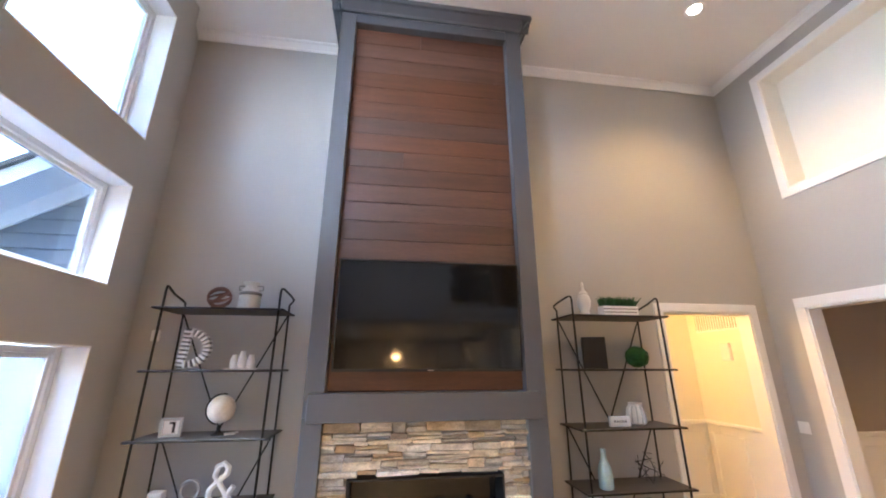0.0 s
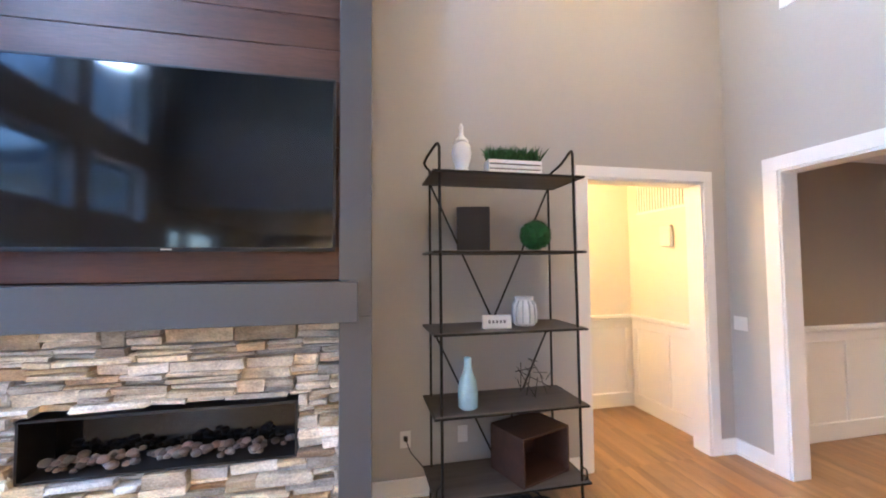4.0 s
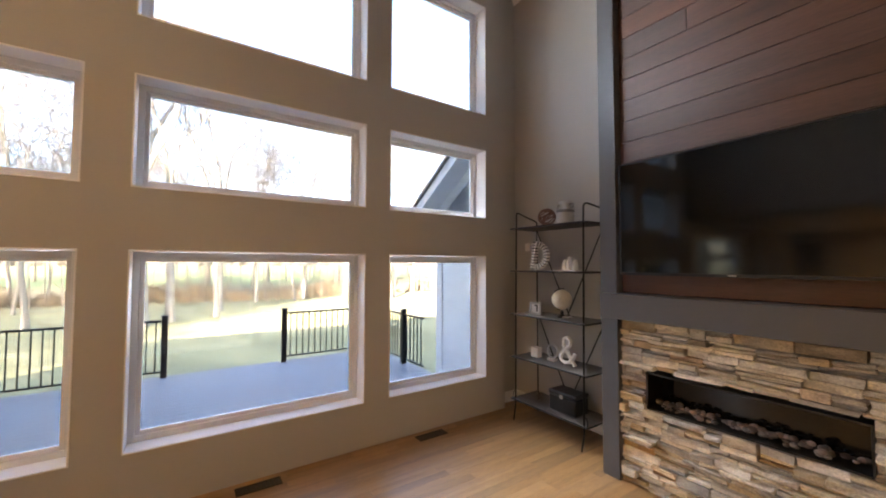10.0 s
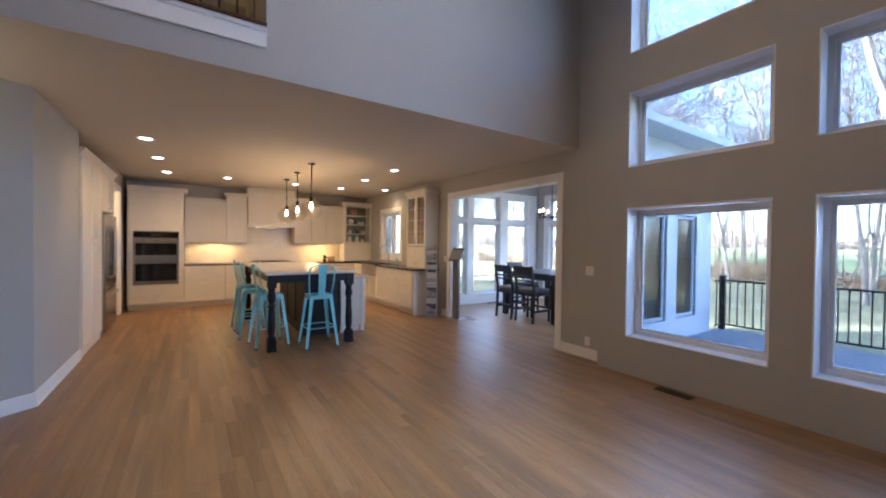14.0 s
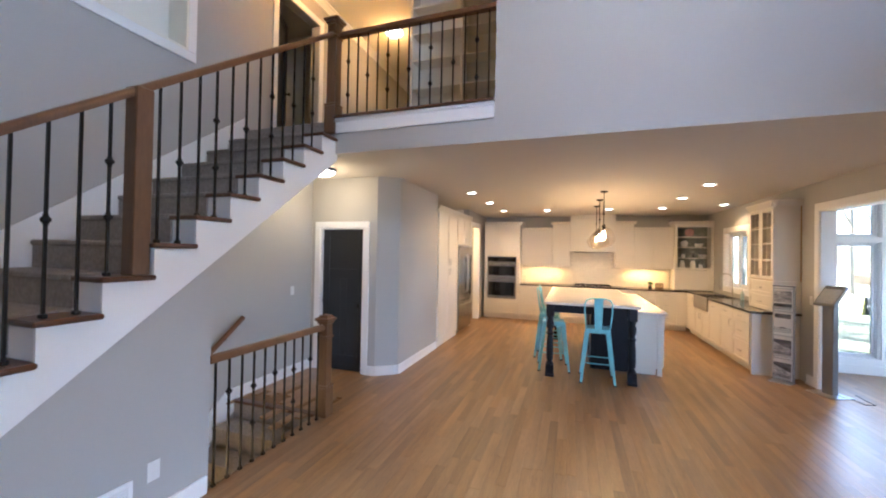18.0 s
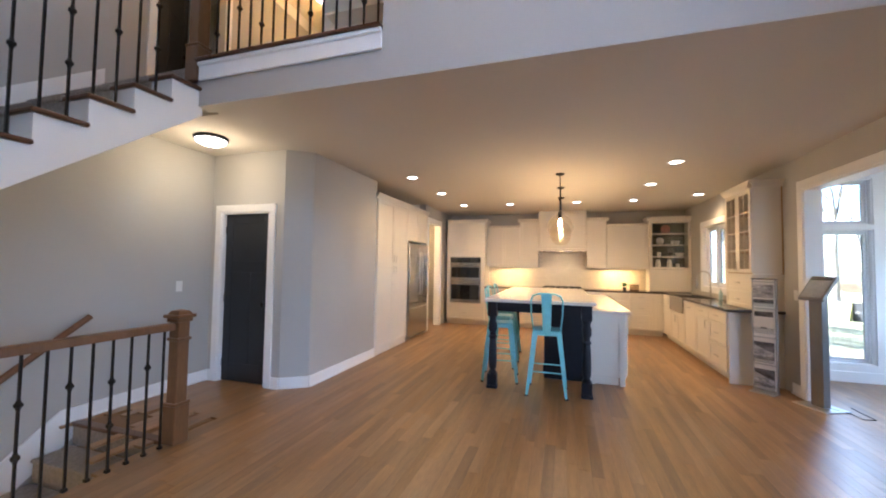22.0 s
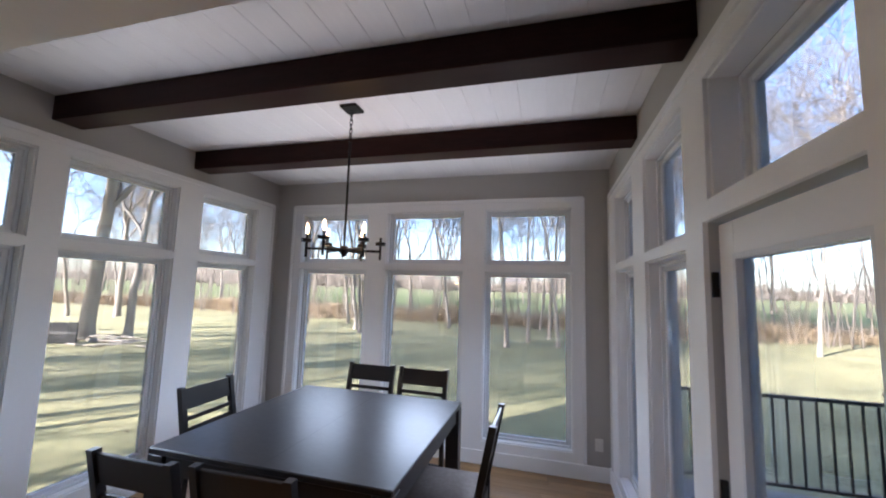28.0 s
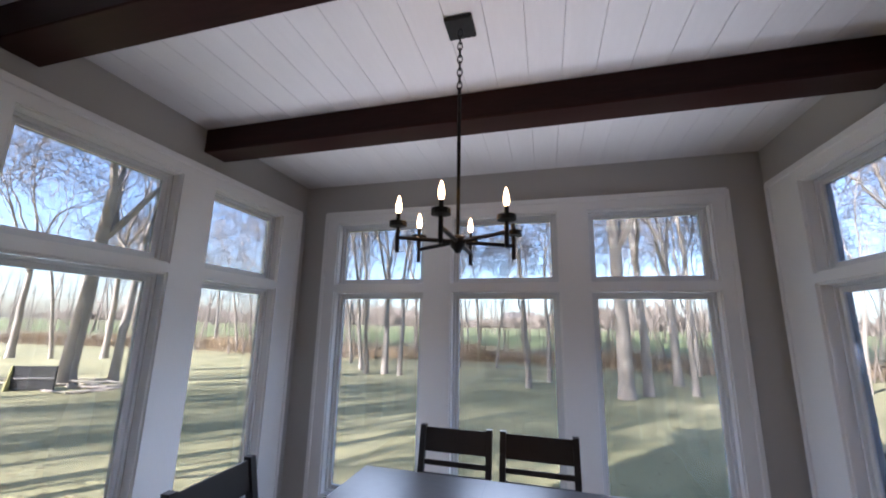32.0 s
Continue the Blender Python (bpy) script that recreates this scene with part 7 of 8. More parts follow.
part("gable", Mesh().box(PF, 4.40, -6.90, -6.865, 0, 2.498), CAB, ft, "white side panel down to the floor")
fr = thing("refrigerator", "stainless refrigerator with two doors and a drawer", "refrigerator", at=(0, 0, 0))
FX = 3.70
part("case", Mesh().box(FX + 0.055, 4.40, -6.84, -5.83, 0.02, 1.87), GREY_METAL, fr)
for y0, y1, hy in ((-6.335, -5.83, -6.28), (-6.84, -6.34, -6.395)):
    d = part("fridge_door", Mesh().box(FX, FX + 0.05, y0, y1, 0.70, 1.86, 0.012), STEEL, fr)
    part("handle", Mesh().tube([(FX, hy, 0.86), (FX - 0.05, hy, 0.90), (FX - 0.055, hy, 1.28), (FX - 0.05, hy, 1.66), (FX, hy, 1.70)], 0.012, 8), NICKEL, d, smooth=60)
d = part("freezer_drawer", Mesh().box(FX, FX + 0.05, -6.84, -5.83, 0.06, 0.69, 0.012), STEEL, fr)
part("handle", Mesh().tube([(FX, -6.74, 0.62), (FX - 0.05, -6.70, 0.62), (FX - 0.05, -5.97, 0.62), (FX, -5.93, 0.62)], 0.012, 8), NICKEL, d, smooth=60)
# pantry room beyond the doorway
o = carcass("pantry_cabinet", "cream base cabinet in the small pantry", 4.5, EX - 0.003, -8.9, -6.98, 0.0, 0.90)
single("worktop", Mesh().box(4.46, EX - 0.003, -8.9, -6.98, 0.902, 0.94, 0.005), DARK_TOP, "dark worktop in the small pantry", "countertop")
single("toaster", Mesh().box(-0.09, 0.09, -0.14, 0.14, 0, 0.2, 0.03), STEEL, "small steel toaster on the pantry worktop", "toaster", at=(4.75, -7.6, 0.94))
lamp("pantry_lamp", "POINT", (4.5, -7.5, 2.5), 1.5, WARM, 0.1)
# splashback tiles
m = Mesh().box(-1.10, 2.755, SY + 0.0005, SY + 0.004, 0.943, 1.84)
back = structure("splashback", m, GROUT, "white tiled splashback behind the worktop", "tiles")
tile_mesh = Mesh().box(0.001, 0.099, 0, 0.005, 0.001, 0.049, 0.0012).data("tile", TILE)
tiles = Mesh()
n_t = 0
for r in range(18):
    z = 0.944 + 0.05 * r
    off = 0.05 * (r % 2)
    for c in range(-1, 39):
        x = -0.87 + c * 0.1 + off
        under_hood = 0.42 < x and x + 0.1 < 1.495
        if x + 0.1 > 2.75 or (z + 0.05 > 1.43 and not under_hood):
            continue
        if -0.4 < x < 2.0 and z < 1.25 and n_t < 150:
            ob = new("tile", tile_mesh)
            ob.parent = back
            ob.location = (x, SY + 0.004, z)
            n_t += 1
        else:
            tiles.box(x + 0.001, x + 0.099, SY + 0.004, SY + 0.009, z + 0.001, z + 0.049, 0.0012)
ob = new("tiles", tiles.data("tiles", TILE))
ob.parent = back
tagged(ob, kind="stuff")
# cooktop and small things
ck = thing("cooktop", "black gas cooktop with iron grates", "cooktop", at=(0.95, -8.60, 0.942))
part("plate", Mesh().box(-0.44, 0.44, -0.25, 0.25, 0, 0.012, 0.004), STEEL, ck)
for x in (-0.29, 0.0, 0.29):
    m = Mesh()
    for k in (-0.12, 0, 0.12):
        m.box(x + k - 0.006, x + k + 0.006, -0.22, 0.22, 0.03, 0.045)
    for k in (-0.2, 0, 0.2):
        m.box(x - 0.135, x + 0.135, k - 0.006, k + 0.006, 0.03, 0.045)
        m.box(x - 0.135, x - 0.123, k - 0.006, k + 0.006, 0.012, 0.03).box(x + 0.123, x + 0.135, k - 0.006, k + 0.006, 0.012, 0.03)
    part("grate", m, BLACK_METAL, ck)
for x in (-0.3, -0.15, 0, 0.15, 0.3):
    part("knob", Mesh().lathe([(0.018, 0.012), (0.018, 0.03), (0.014, 0.034)], 12, None, (x, 0.225, 0)), NICKEL, ck)
pl = thing("potted_plant", "small green plant in a dark pot", "plant", at=(-0.40, -8.68, 0.942))
part("pot", Mesh().lathe([(0.035, 0), (0.05, 0.07), (0.046, 0.07), (0.03, 0.01)], 16), PLASTIC, pl, smooth=40)
gm = Mesh()
for i in range(90):
    a, el, r = rg.uniform(0, 6.28), rg.uniform(0.1, 1.4), rg.uniform(0.05, 0.1)
    d = Vector((math.cos(a) * math.cos(el), math.sin(a) * math.cos(el), math.sin(el)))
    c = Vector((0, 0, 0.07)) + d * r
    s = d.cross(Vector((0, 0, 1))).normalized() * 0.012
    gm.add([c - d * 0.025, c + s, c + d * 0.025, c - s], [(0, 1, 2, 3)])
tagged(part("leaves", gm, GREEN, pl), kind="stuff")
sg = thing("counter_sign", "small framed sign leaning on the splashback", "sign", at=(-0.62, -8.80, 0.942))
part("frame", Mesh().box(-0.09, 0.09, 0, 0.02, 0, 0.13, 0.004), CRATE, sg)
part("sheet", Mesh().box(-0.072, 0.072, 0.02, 0.0215, 0.018, 0.112), material("sign_tan", (0.42, 0.32, 0.2), 0.6, spread=0.2, scale=(9, 9, 9)), sg)
for k in range(3):
    part("text_bar", Mesh().box(-0.05, 0.05, 0.0215, 0.0222, 0.035 + 0.026 * k, 0.046 + 0.026 * k), PLASTIC, sg)
bt = thing("soap_bottle", "clear green soap bottle by the sink", "bottle", at=(WK + 0.07, -6.72, 0.942))
part("body", Mesh().lathe([(0.03, 0), (0.032, 0.11), (0.014, 0.14), (0.012, 0.16)], 14), BLUE_GLASS, bt, smooth=50)
part("pump", Mesh().tube([(0, 0, 0.16), (0, 0, 0.2), (0.04, 0, 0.2)], 0.005, 6), NICKEL, bt)
# under-cabinet strips
for x0, x1 in ((1.55, 2.70), (-0.82, 0.36)):
    o = thing("under_cabinet_light", "thin light strip under the wall cabinets, switched on", "light strip", "light strips", ((x0 + x1) / 2, -8.70, 1.427))
    part("strip", Mesh().box(-(x1 - x0) / 2 * 0.8, (x1 - x0) / 2 * 0.8, -0.015, 0.015, -0.010, 0.0), TRIM, o)
    l_ = lamp("strip_lamp", "AREA", ((x0 + x1) / 2, -8.72, 1.412), 0.38, (1.0, 0.55, 0.17), 0.2)
    l_.data.shape, l_.data.size, l_.data.size_y = "RECTANGLE", (x1 - x0) * 0.6, 0.03
for x in (0.75, 1.2):
    lamp("hood_lamp", "SPOT", (x, -8.68, 1.80), 0.3, (1.0, 0.68, 0.36), 0.03)

# ---------------------------------------------------------------- island
isl = thing("kitchen_island", "island with dark turned legs, white cabinets and pale stone top", "island")
IT, LT = 1.06, 0.915
part("top", Mesh().box(0.58, 1.82, -6.35, -3.66, IT - 0.038, IT, 0.006), QUARTZ, isl, "pale quartz bar top")
part("lower_top", Mesh().box(0.13, 0.602, -7.20, -4.28, LT - 0.036, LT, 0.006), QUARTZ, isl, "pale quartz top over the cabinets")
part("cabinet_body", Mesh().box(0.19, 0.60, -7.15, -4.33, 0.10, LT - 0.037, 0.003), CAB, isl, "white painted cabinets")
part("toe_kick", Mesh().box(0.27, 0.60, -7.11, -4.36, 0, 0.10), CAB, isl)
for k in range(4):
    y0 = -7.13 + k * 0.695
    front(isl, "x", 0.19, -1, y0, y0 + 0.69, 0.12, LT - 0.05, "door", "v", y0 + 0.06)
part("end_stile", Mesh().box(0.20, 0.26, -4.329, -4.318, 0.0, LT - 0.04).box(0.54, 0.60, -4.329, -4.318, 0.0, LT - 0.04), CAB, isl)
part("back_panel", Mesh().box(0.604, 1.16, -6.28, -4.36, 0.0, IT - 0.04), NAVY, isl, "near-black panelled back")
for k in range(3):
    y0 = -6.26 + k * 0.62
    part("panel_frame", Mesh().box(1.16, 1.175, y0, y0 + 0.06, 0.05, IT - 0.1).box(1.16, 1.175, y0 + 0.06, y0 + 0.62, 0.05, 0.14).box(1.16, 1.175, y0 + 0.06, y0 + 0.62, IT - 0.2, IT - 0.1), NAVY, isl)
part("apron", Mesh().box(0.66, 1.74, -3.76, -3.73, IT - 0.15, IT - 0.039).box(1.715, 1.745, -6.28, -3.76, IT - 0.15, IT - 0.039).box(0.655, 0.685, -4.36, -3.76, IT - 0.15, IT - 0.039), NAVY, isl)


def turned_leg(x, y):
    m = Mesh().box(-0.055, 0.055, -0.055, 0.055, IT - 0.21, IT - 0.04, 0.004).box(-0.055, 0.055, -0.055, 0.055, 0.035, 0.17, 0.004)
    m.box(-0.062, 0.062, -0.062, 0.062, 0.0, 0.035, 0.006)
    m.lathe([(0.05, 0.17), (0.054, 0.185), (0.04, 0.20), (0.034, 0.215), (0.046, 0.235), (0.05, 0.30), (0.047, 0.48), (0.04, 0.56), (0.036, 0.58), (0.05, 0.60), (0.05, 0.615), (0.036, 0.63), (0.036, 0.66), (0.052, 0.69), (0.052, 0.76), (0.04, 0.80), (0.05, IT - 0.21)], 18)
    m.v = [(a + x, b + y, c) for a, b, c in m.v]
    part("leg", m, NAVY, isl, "turned near-black leg", smooth=40)


turned_leg(1.73, -3.75)
turned_leg(0.67, -3.75)
turned_leg(1.73, -6.26)


def stool(at, turn):
    """Metal bar stool with a low back; its front looks along +y."""
    o = thing("bar_stool", "teal enamelled metal bar stool with a low back", "stool", "stools at the island", at, turn)
    h = 0.72
    part("seat", Mesh().box(-0.155, 0.155, -0.155, 0.155, h - 0.012, h + 0.006, 0.006).box(-0.155, 0.155, 0.147, 0.158, h - 0.05, h - 0.012, 0.004).box(-0.155, 0.155, -0.158, -0.147, h - 0.05, h - 0.012, 0.004).box(-0.158, -0.147, -0.147, 0.147, h - 0.05, h - 0.012, 0.004).box(0.147, 0.158, -0.147, 0.147, h - 0.05, h - 0.012, 0.004), TEAL, o)
    for sx in (-1, 1):
        for sy in (-1, 1):
            a, b = Vector((sx * 0.145, sy * 0.145, h - 0.03)), Vector((sx * 0.215, sy * 0.215, 0.012))
            m = Mesh()
            v = []
            for p, w in ((a, 0.036), (b, 0.017)):
                v += [p + Vector((sx * 0.012, sy * 0.012, 0)), p + Vector((-sx * w, sy * 0.012, 0)), p + Vector((-sx * w, sy * 0.006, 0)), p + Vector((0, 0, 0)), p + Vector((sx * 0.006, -sy * w, 0)), p + Vector((sx * 0.012, -sy * w, 0))]
            m.add(v, [(0, 1, 7, 6), (1, 2, 8, 7), (2, 3, 9, 8), (3, 4, 10, 9), (4, 5, 11, 10), (5, 0, 6, 11), (0, 5, 4, 3, 2, 1), (6, 7, 8, 9, 10, 11)])
            leg = part("leg", m, TEAL, o)
            part("foot", Mesh().box(b.x - 0.02, b.x + 0.02, b.y - 0.02, b.y + 0.02, 0.0, 0.016, 0.003), PLASTIC, leg, "black rubber foot")
    z = 0.27
    r = 0.19
    for p, q in (((-r, -r), (r, -r)), ((-r, r), (r, r)), ((-r, -r), (-r, r)), ((r, -r), (r, r))):
        part("foot_rung", Mesh().tube([(*p, z), (*q, z)], 0.008, 6), TEAL, o)
    back_ = [(-0.15, -0.10, h), (-0.17, -0.15, h + 0.18), (-0.175, -0.175, h + 0.34), (-0.15, -0.19, h + 0.40), (-0.08, -0.205, h + 0.425), (0.08, -0.205, h + 0.425), (0.15, -0.19, h + 0.40), (0.175, -0.175, h + 0.34), (0.17, -0.15, h + 0.18), (0.15, -0.10, h)]
    part("back_hoop", Mesh().tube(back_, 0.0095, 8), TEAL, o, smooth=60)
    m = Mesh()
    sp = []
    for k in range(7):
        t_ = k / 6
        w = 0.045 + 0.012 * t_
        y, z = -0.150 - 0.056 * t_ - 0.012 * math.sin(math.pi * t_), h + 0.425 * t_
        sp += [(-w, y, z), (w, y, z), (w, y + 0.006, z), (-w, y + 0.006, z)]
    f = [(0, 1, 2, 3), (24, 27, 26, 25)]
    for k in range(6):
        a = 4 * k
        f += [(a + i, a + (i + 1) % 4, a + 4 + (i + 1) % 4, a + 4 + i) for i in range(4)]
    m.add(sp, f)
    part("back_splat", m, TEAL, o)
    return o


st = stool((1.10, -3.80, 0), 180)
for p, t_ in (((1.70, -4.16, 0), 96), ((1.80, -4.86, 0), 88), ((1.82, -5.52, 0), 92)):
    copy_thing(st, pose(*p, 0, 0, t_ + 0))
# pendants


def pendant(at):
    o = thing("pendant_light", "clear glass globe pendant on a dark stem, switched on", "pendant light", "pendants over the island", at)
    part("canopy", Mesh().lathe([(0.06, 0), (0.062, -0.012), (0.05, -0.022), (0.008, -0.03)], 20), BLACK_METAL, o, smooth=50)
    part("stem", Mesh().tube([(0, 0, -0.02), (0, 0, -0.56)], 0.007, 8), BLACK_METAL, o)
    part("coupling", Mesh().lathe([(0.012, -0.36), (0.018, -0.365), (0.018, -0.38), (0.012, -0.385)], 12).lathe([(0.012, -0.54), (0.026, -0.55), (0.03, -0.60), (0.022, -0.63), (0.016, -0.64)], 14), BLACK_METAL, o, smooth=40)
    part("globe", Mesh().lathe([(0.028, -0.53), (0.032, -0.56), (0.06, -0.585), (0.12, -0.625), (0.168, -0.69), (0.185, -0.76), (0.165, -0.83), (0.11, -0.885), (0.06, -0.905), (0.058, -0.907)], 32), GLOBE, o, "clear glass globe", smooth=60).visible_shadow = False
    part("bulb", Mesh().lathe([(0.012, -0.64), (0.016, -0.66), (0.030, -0.70), (0.029, -0.73), (0.012, -0.755), (0.001, -0.758)], 14), BULB, o, smooth=60)
    return o


pd = pendant((0.97, -4.75, KZ))
for y in (-5.73, -6.70):
    copy_thing(pd, pose(0.97, y, KZ))
for y in (-4.75, -5.73, -6.70):
    lamp("pendant_lamp", "POINT", (0.97, y, KZ - 0.81), 0.5, WARM, 0.03)

# ---------------------------------------------------------------- kiosk and brochure rack
rk = thing("brochure_rack", "narrow metal brochure rack with printed photo sheets", "rack", at=(-1.365, -4.695, 0), turn=-42)
RW = 0.112
for s in (-1, 1):
    part("upright", Mesh().box(s * RW - 0.007, s * RW + 0.007, -0.05, 0.0, 0, 1.34, 0.002), GALV, rk)
part("back", Mesh().box(-RW + 0.008, RW - 0.008, -0.008, -0.002, 0.03, 1.33), WHITE_PLASTIC, rk, "pale back sheet")
for k, z in enumerate((0.06, 0.38, 0.72, 1.04)):
    sheet = part("sheet", Mesh().box(-0.10, 0.10, 0.004, 0.012, z, z + 0.26), PAPER, rk, "printed brochure sheet")
    if k < 2:
        part("photo", Mesh().box(-0.098, 0.098, 0.012, 0.0135, z + 0.01, z + 0.215), PHOTO_GREY, sheet, "grey photo print of a drive")
        part("photo", Mesh().prism([(-0.098, z + 0.215), (0.098, z + 0.215), (0.098, z + 0.175), (-0.02, z + 0.12), (-0.098, z + 0.10)], 0.0136, 0.0142, "y"), PHOTO, sheet, "dark part of the photo")
    elif k == 2:
        part("photo", Mesh().box(-0.09, 0.09, 0.012, 0.0135, z + 0.175, z + 0.235), PHOTO, sheet, "dark photo print")
        part("text_bar", Mesh().box(-0.03, 0.03, 0.012, 0.0132, z + 0.035, z + 0.05), PHOTO, sheet)
    else:
        part("photo", Mesh().box(-0.098, 0.098, 0.012, 0.0135, z + 0.08, z + 0.235), PHOTO_GREY, sheet, "grey photo print of a house")
        part("photo", Mesh().box(-0.098, 0.098, 0.012, 0.0135, z + 0.015, z + 0.06), PHOTO, sheet, "dark photo print")
    part("pocket", Mesh().box(-RW + 0.01, RW - 0.01, 0.03, 0.034, z - 0.02, z + 0.05).box(-RW + 0.01, RW - 0.01, -0.002, 0.034, z - 0.024, z - 0.02), ACRYLIC, rk)
    part("cross_bar", Mesh().box(-RW, RW, -0.002, 0.006, z + 0.262, z + 0.275), GALV, rk)
part("top_bar", Mesh().box(-RW - 0.01, RW + 0.01, -0.05, 0.004, 1.335, 1.35, 0.003), GREY_METAL, rk)
part("foot", Mesh().box(-RW - 0.01, RW + 0.01, -0.06, 0.12, 0, 0.012, 0.003), GALV, rk)
kk = thing("information_kiosk", "grey metal kiosk with a tilted display on a post", "kiosk", at=(-1.69, -4.31, 0), turn=114)
part("base_plate", Mesh().box(-0.17, 0.17, -0.15, 0.15, 0, 0.012, 0.004), NICKEL, kk)
part("post", Mesh().box(-0.065, 0.065, -0.04, 0.04, 0.012, 1.17, 0.004), GREY_METAL, kk)
hd = Matrix.Translation((0, 0, 1.26)) @ Matrix.Rotation(radians(52), 4, "X")
part("head", Mesh().box(-0.125, 0.125, -0.155, 0.155, -0.02, 0.02, 0.006, hd), GREY_METAL, kk)
part("display", Mesh().box(-0.105, 0.105, -0.13, 0.095, 0.02, 0.022, 0, hd), material("kiosk_sheet", (0.30, 0.31, 0.33), 0.3, spread=0.15, scale=(9, 9, 9)), kk)
for k in range(2):
    part("text_bar", Mesh().box(-0.10, 0.10, 0.102 + 0.024 * k, 0.115 + 0.024 * k, 0.02, 0.0225, 0, hd), PLASTIC, kk)
part("cable", Mesh().tube([(0.06, 0.03, 0.012), (0.2, 0.10, 0.006), (0.34, 0.05, 0.006), (0.36, 0.16, 0.006), (0.22, 0.22, 0.006), (0.05, 0.3, 0.006)], 0.004, 6), PLASTIC, kk)
# ---------------------------------------------------------------- nook
for x0 in (-3.20, -4.33):
    o = thing("ceiling_beam", "dark stained box beam across the nook ceiling", "beam", "ceiling beams")
    part("face", Mesh().box(x0, x0 + 0.19, NS + 0.001, NN - 0.001, 2.91, NZ - 0.001, 0.006), BEAM, o)
ch = thing("chandelier", "black iron chandelier with six arms and lit candle bulbs", "chandelier", at=(-3.62, -3.62, NZ))
part("canopy", Mesh().box(-0.065, 0.065, -0.065, 0.065, -0.022, -0.0005, 0.004), BLACK_METAL, ch)
for k in range(9):
    zc = -0.045 - 0.034 * k
    pts = [(0.011 * math.cos(a) if k % 2 else 0, 0 if k % 2 else 0.011 * math.cos(a), zc + 0.024 * math.sin(a)) for a in [2 * math.pi * i / 10 for i in range(10)]]
    part("chain_link", Mesh().tube(pts, 0.003, 5, True), BLACK_METAL, ch)
part("stem", Mesh().tube([(0, 0, -0.33), (0, 0, -1.06)], 0.008, 8), BLACK_METAL, ch)
part("hub", Mesh().lathe([(0.01, -1.01), (0.03, -1.02), (0.035, -1.04), (0.03, -1.06), (0.01, -1.085), (0.002, -1.09)], 14), BLACK_METAL, ch, smooth=50)
for k in range(6):
    a = 2 * math.pi * k / 6 - 0.02
    c, s = math.cos(a), math.sin(a)
    arm = part("arm", Mesh().tube([(0, 0, -1.04), (0.25 * c, 0.25 * s, -1.04)], 0.009, 6), BLACK_METAL, ch)
    part("candle", Mesh().tube([(0.25 * c, 0.25 * s, -1.10), (0.25 * c, 0.25 * s, -0.94)], 0.009, 8), BLACK_METAL, arm)
    part("cup", Mesh().lathe([(0.012, -1.0), (0.036, -0.995), (0.036, -0.975), (0.012, -0.97)], 14, None, (0.25 * c, 0.25 * s, 0)), BLACK_METAL, arm)
    if k != 2:
        part("bulb", Mesh().lathe([(0.007, -0.94), (0.012, -0.922), (0.011, -0.90), (0.003, -0.868), (0.001, -0.867)], 10, None, (0.25 * c, 0.25 * s, 0)), BULB, arm, smooth=60)
lamp("chandelier_lamp", "POINT", (-3.62, -3.62, NZ - 0.80), 0.3, WARM, 0.2)
tb = thing("dining_table", "square counter-height table of dark espresso wood", "table", at=(-3.60, -3.60, 0))
TS = 0.70
part("top", Mesh().box(-TS, TS, -TS, TS, 0.885, 0.92, 0.006), ESPRESSO, tb)
part("leaf_seam", Mesh().box(-TS + 0.002, TS - 0.002, -0.002, 0.002, 0.9195, 0.9203), PLASTIC, tb)
for s in (-1, 1):
    part("apron", Mesh().box(-TS + 0.11, TS - 0.11, s * (TS - 0.03) - 0.012, s * (TS - 0.03) + 0.012, 0.79, 0.885), ESPRESSO, tb)
    part("apron", Mesh().box(s * (TS - 0.03) - 0.012, s * (TS - 0.03) + 0.012, -TS + 0.11, TS - 0.11, 0.79, 0.885), ESPRESSO, tb)
    for q in (-1, 1):
        part("leg", Mesh().box(s * TS - (0.10 if s > 0 else 0), s * TS + (0.10 if s < 0 else 0), q * TS - (0.10 if q > 0 else 0), q * TS + (0.10 if q < 0 else 0), 0, 0.885, 0.004), ESPRESSO, tb)


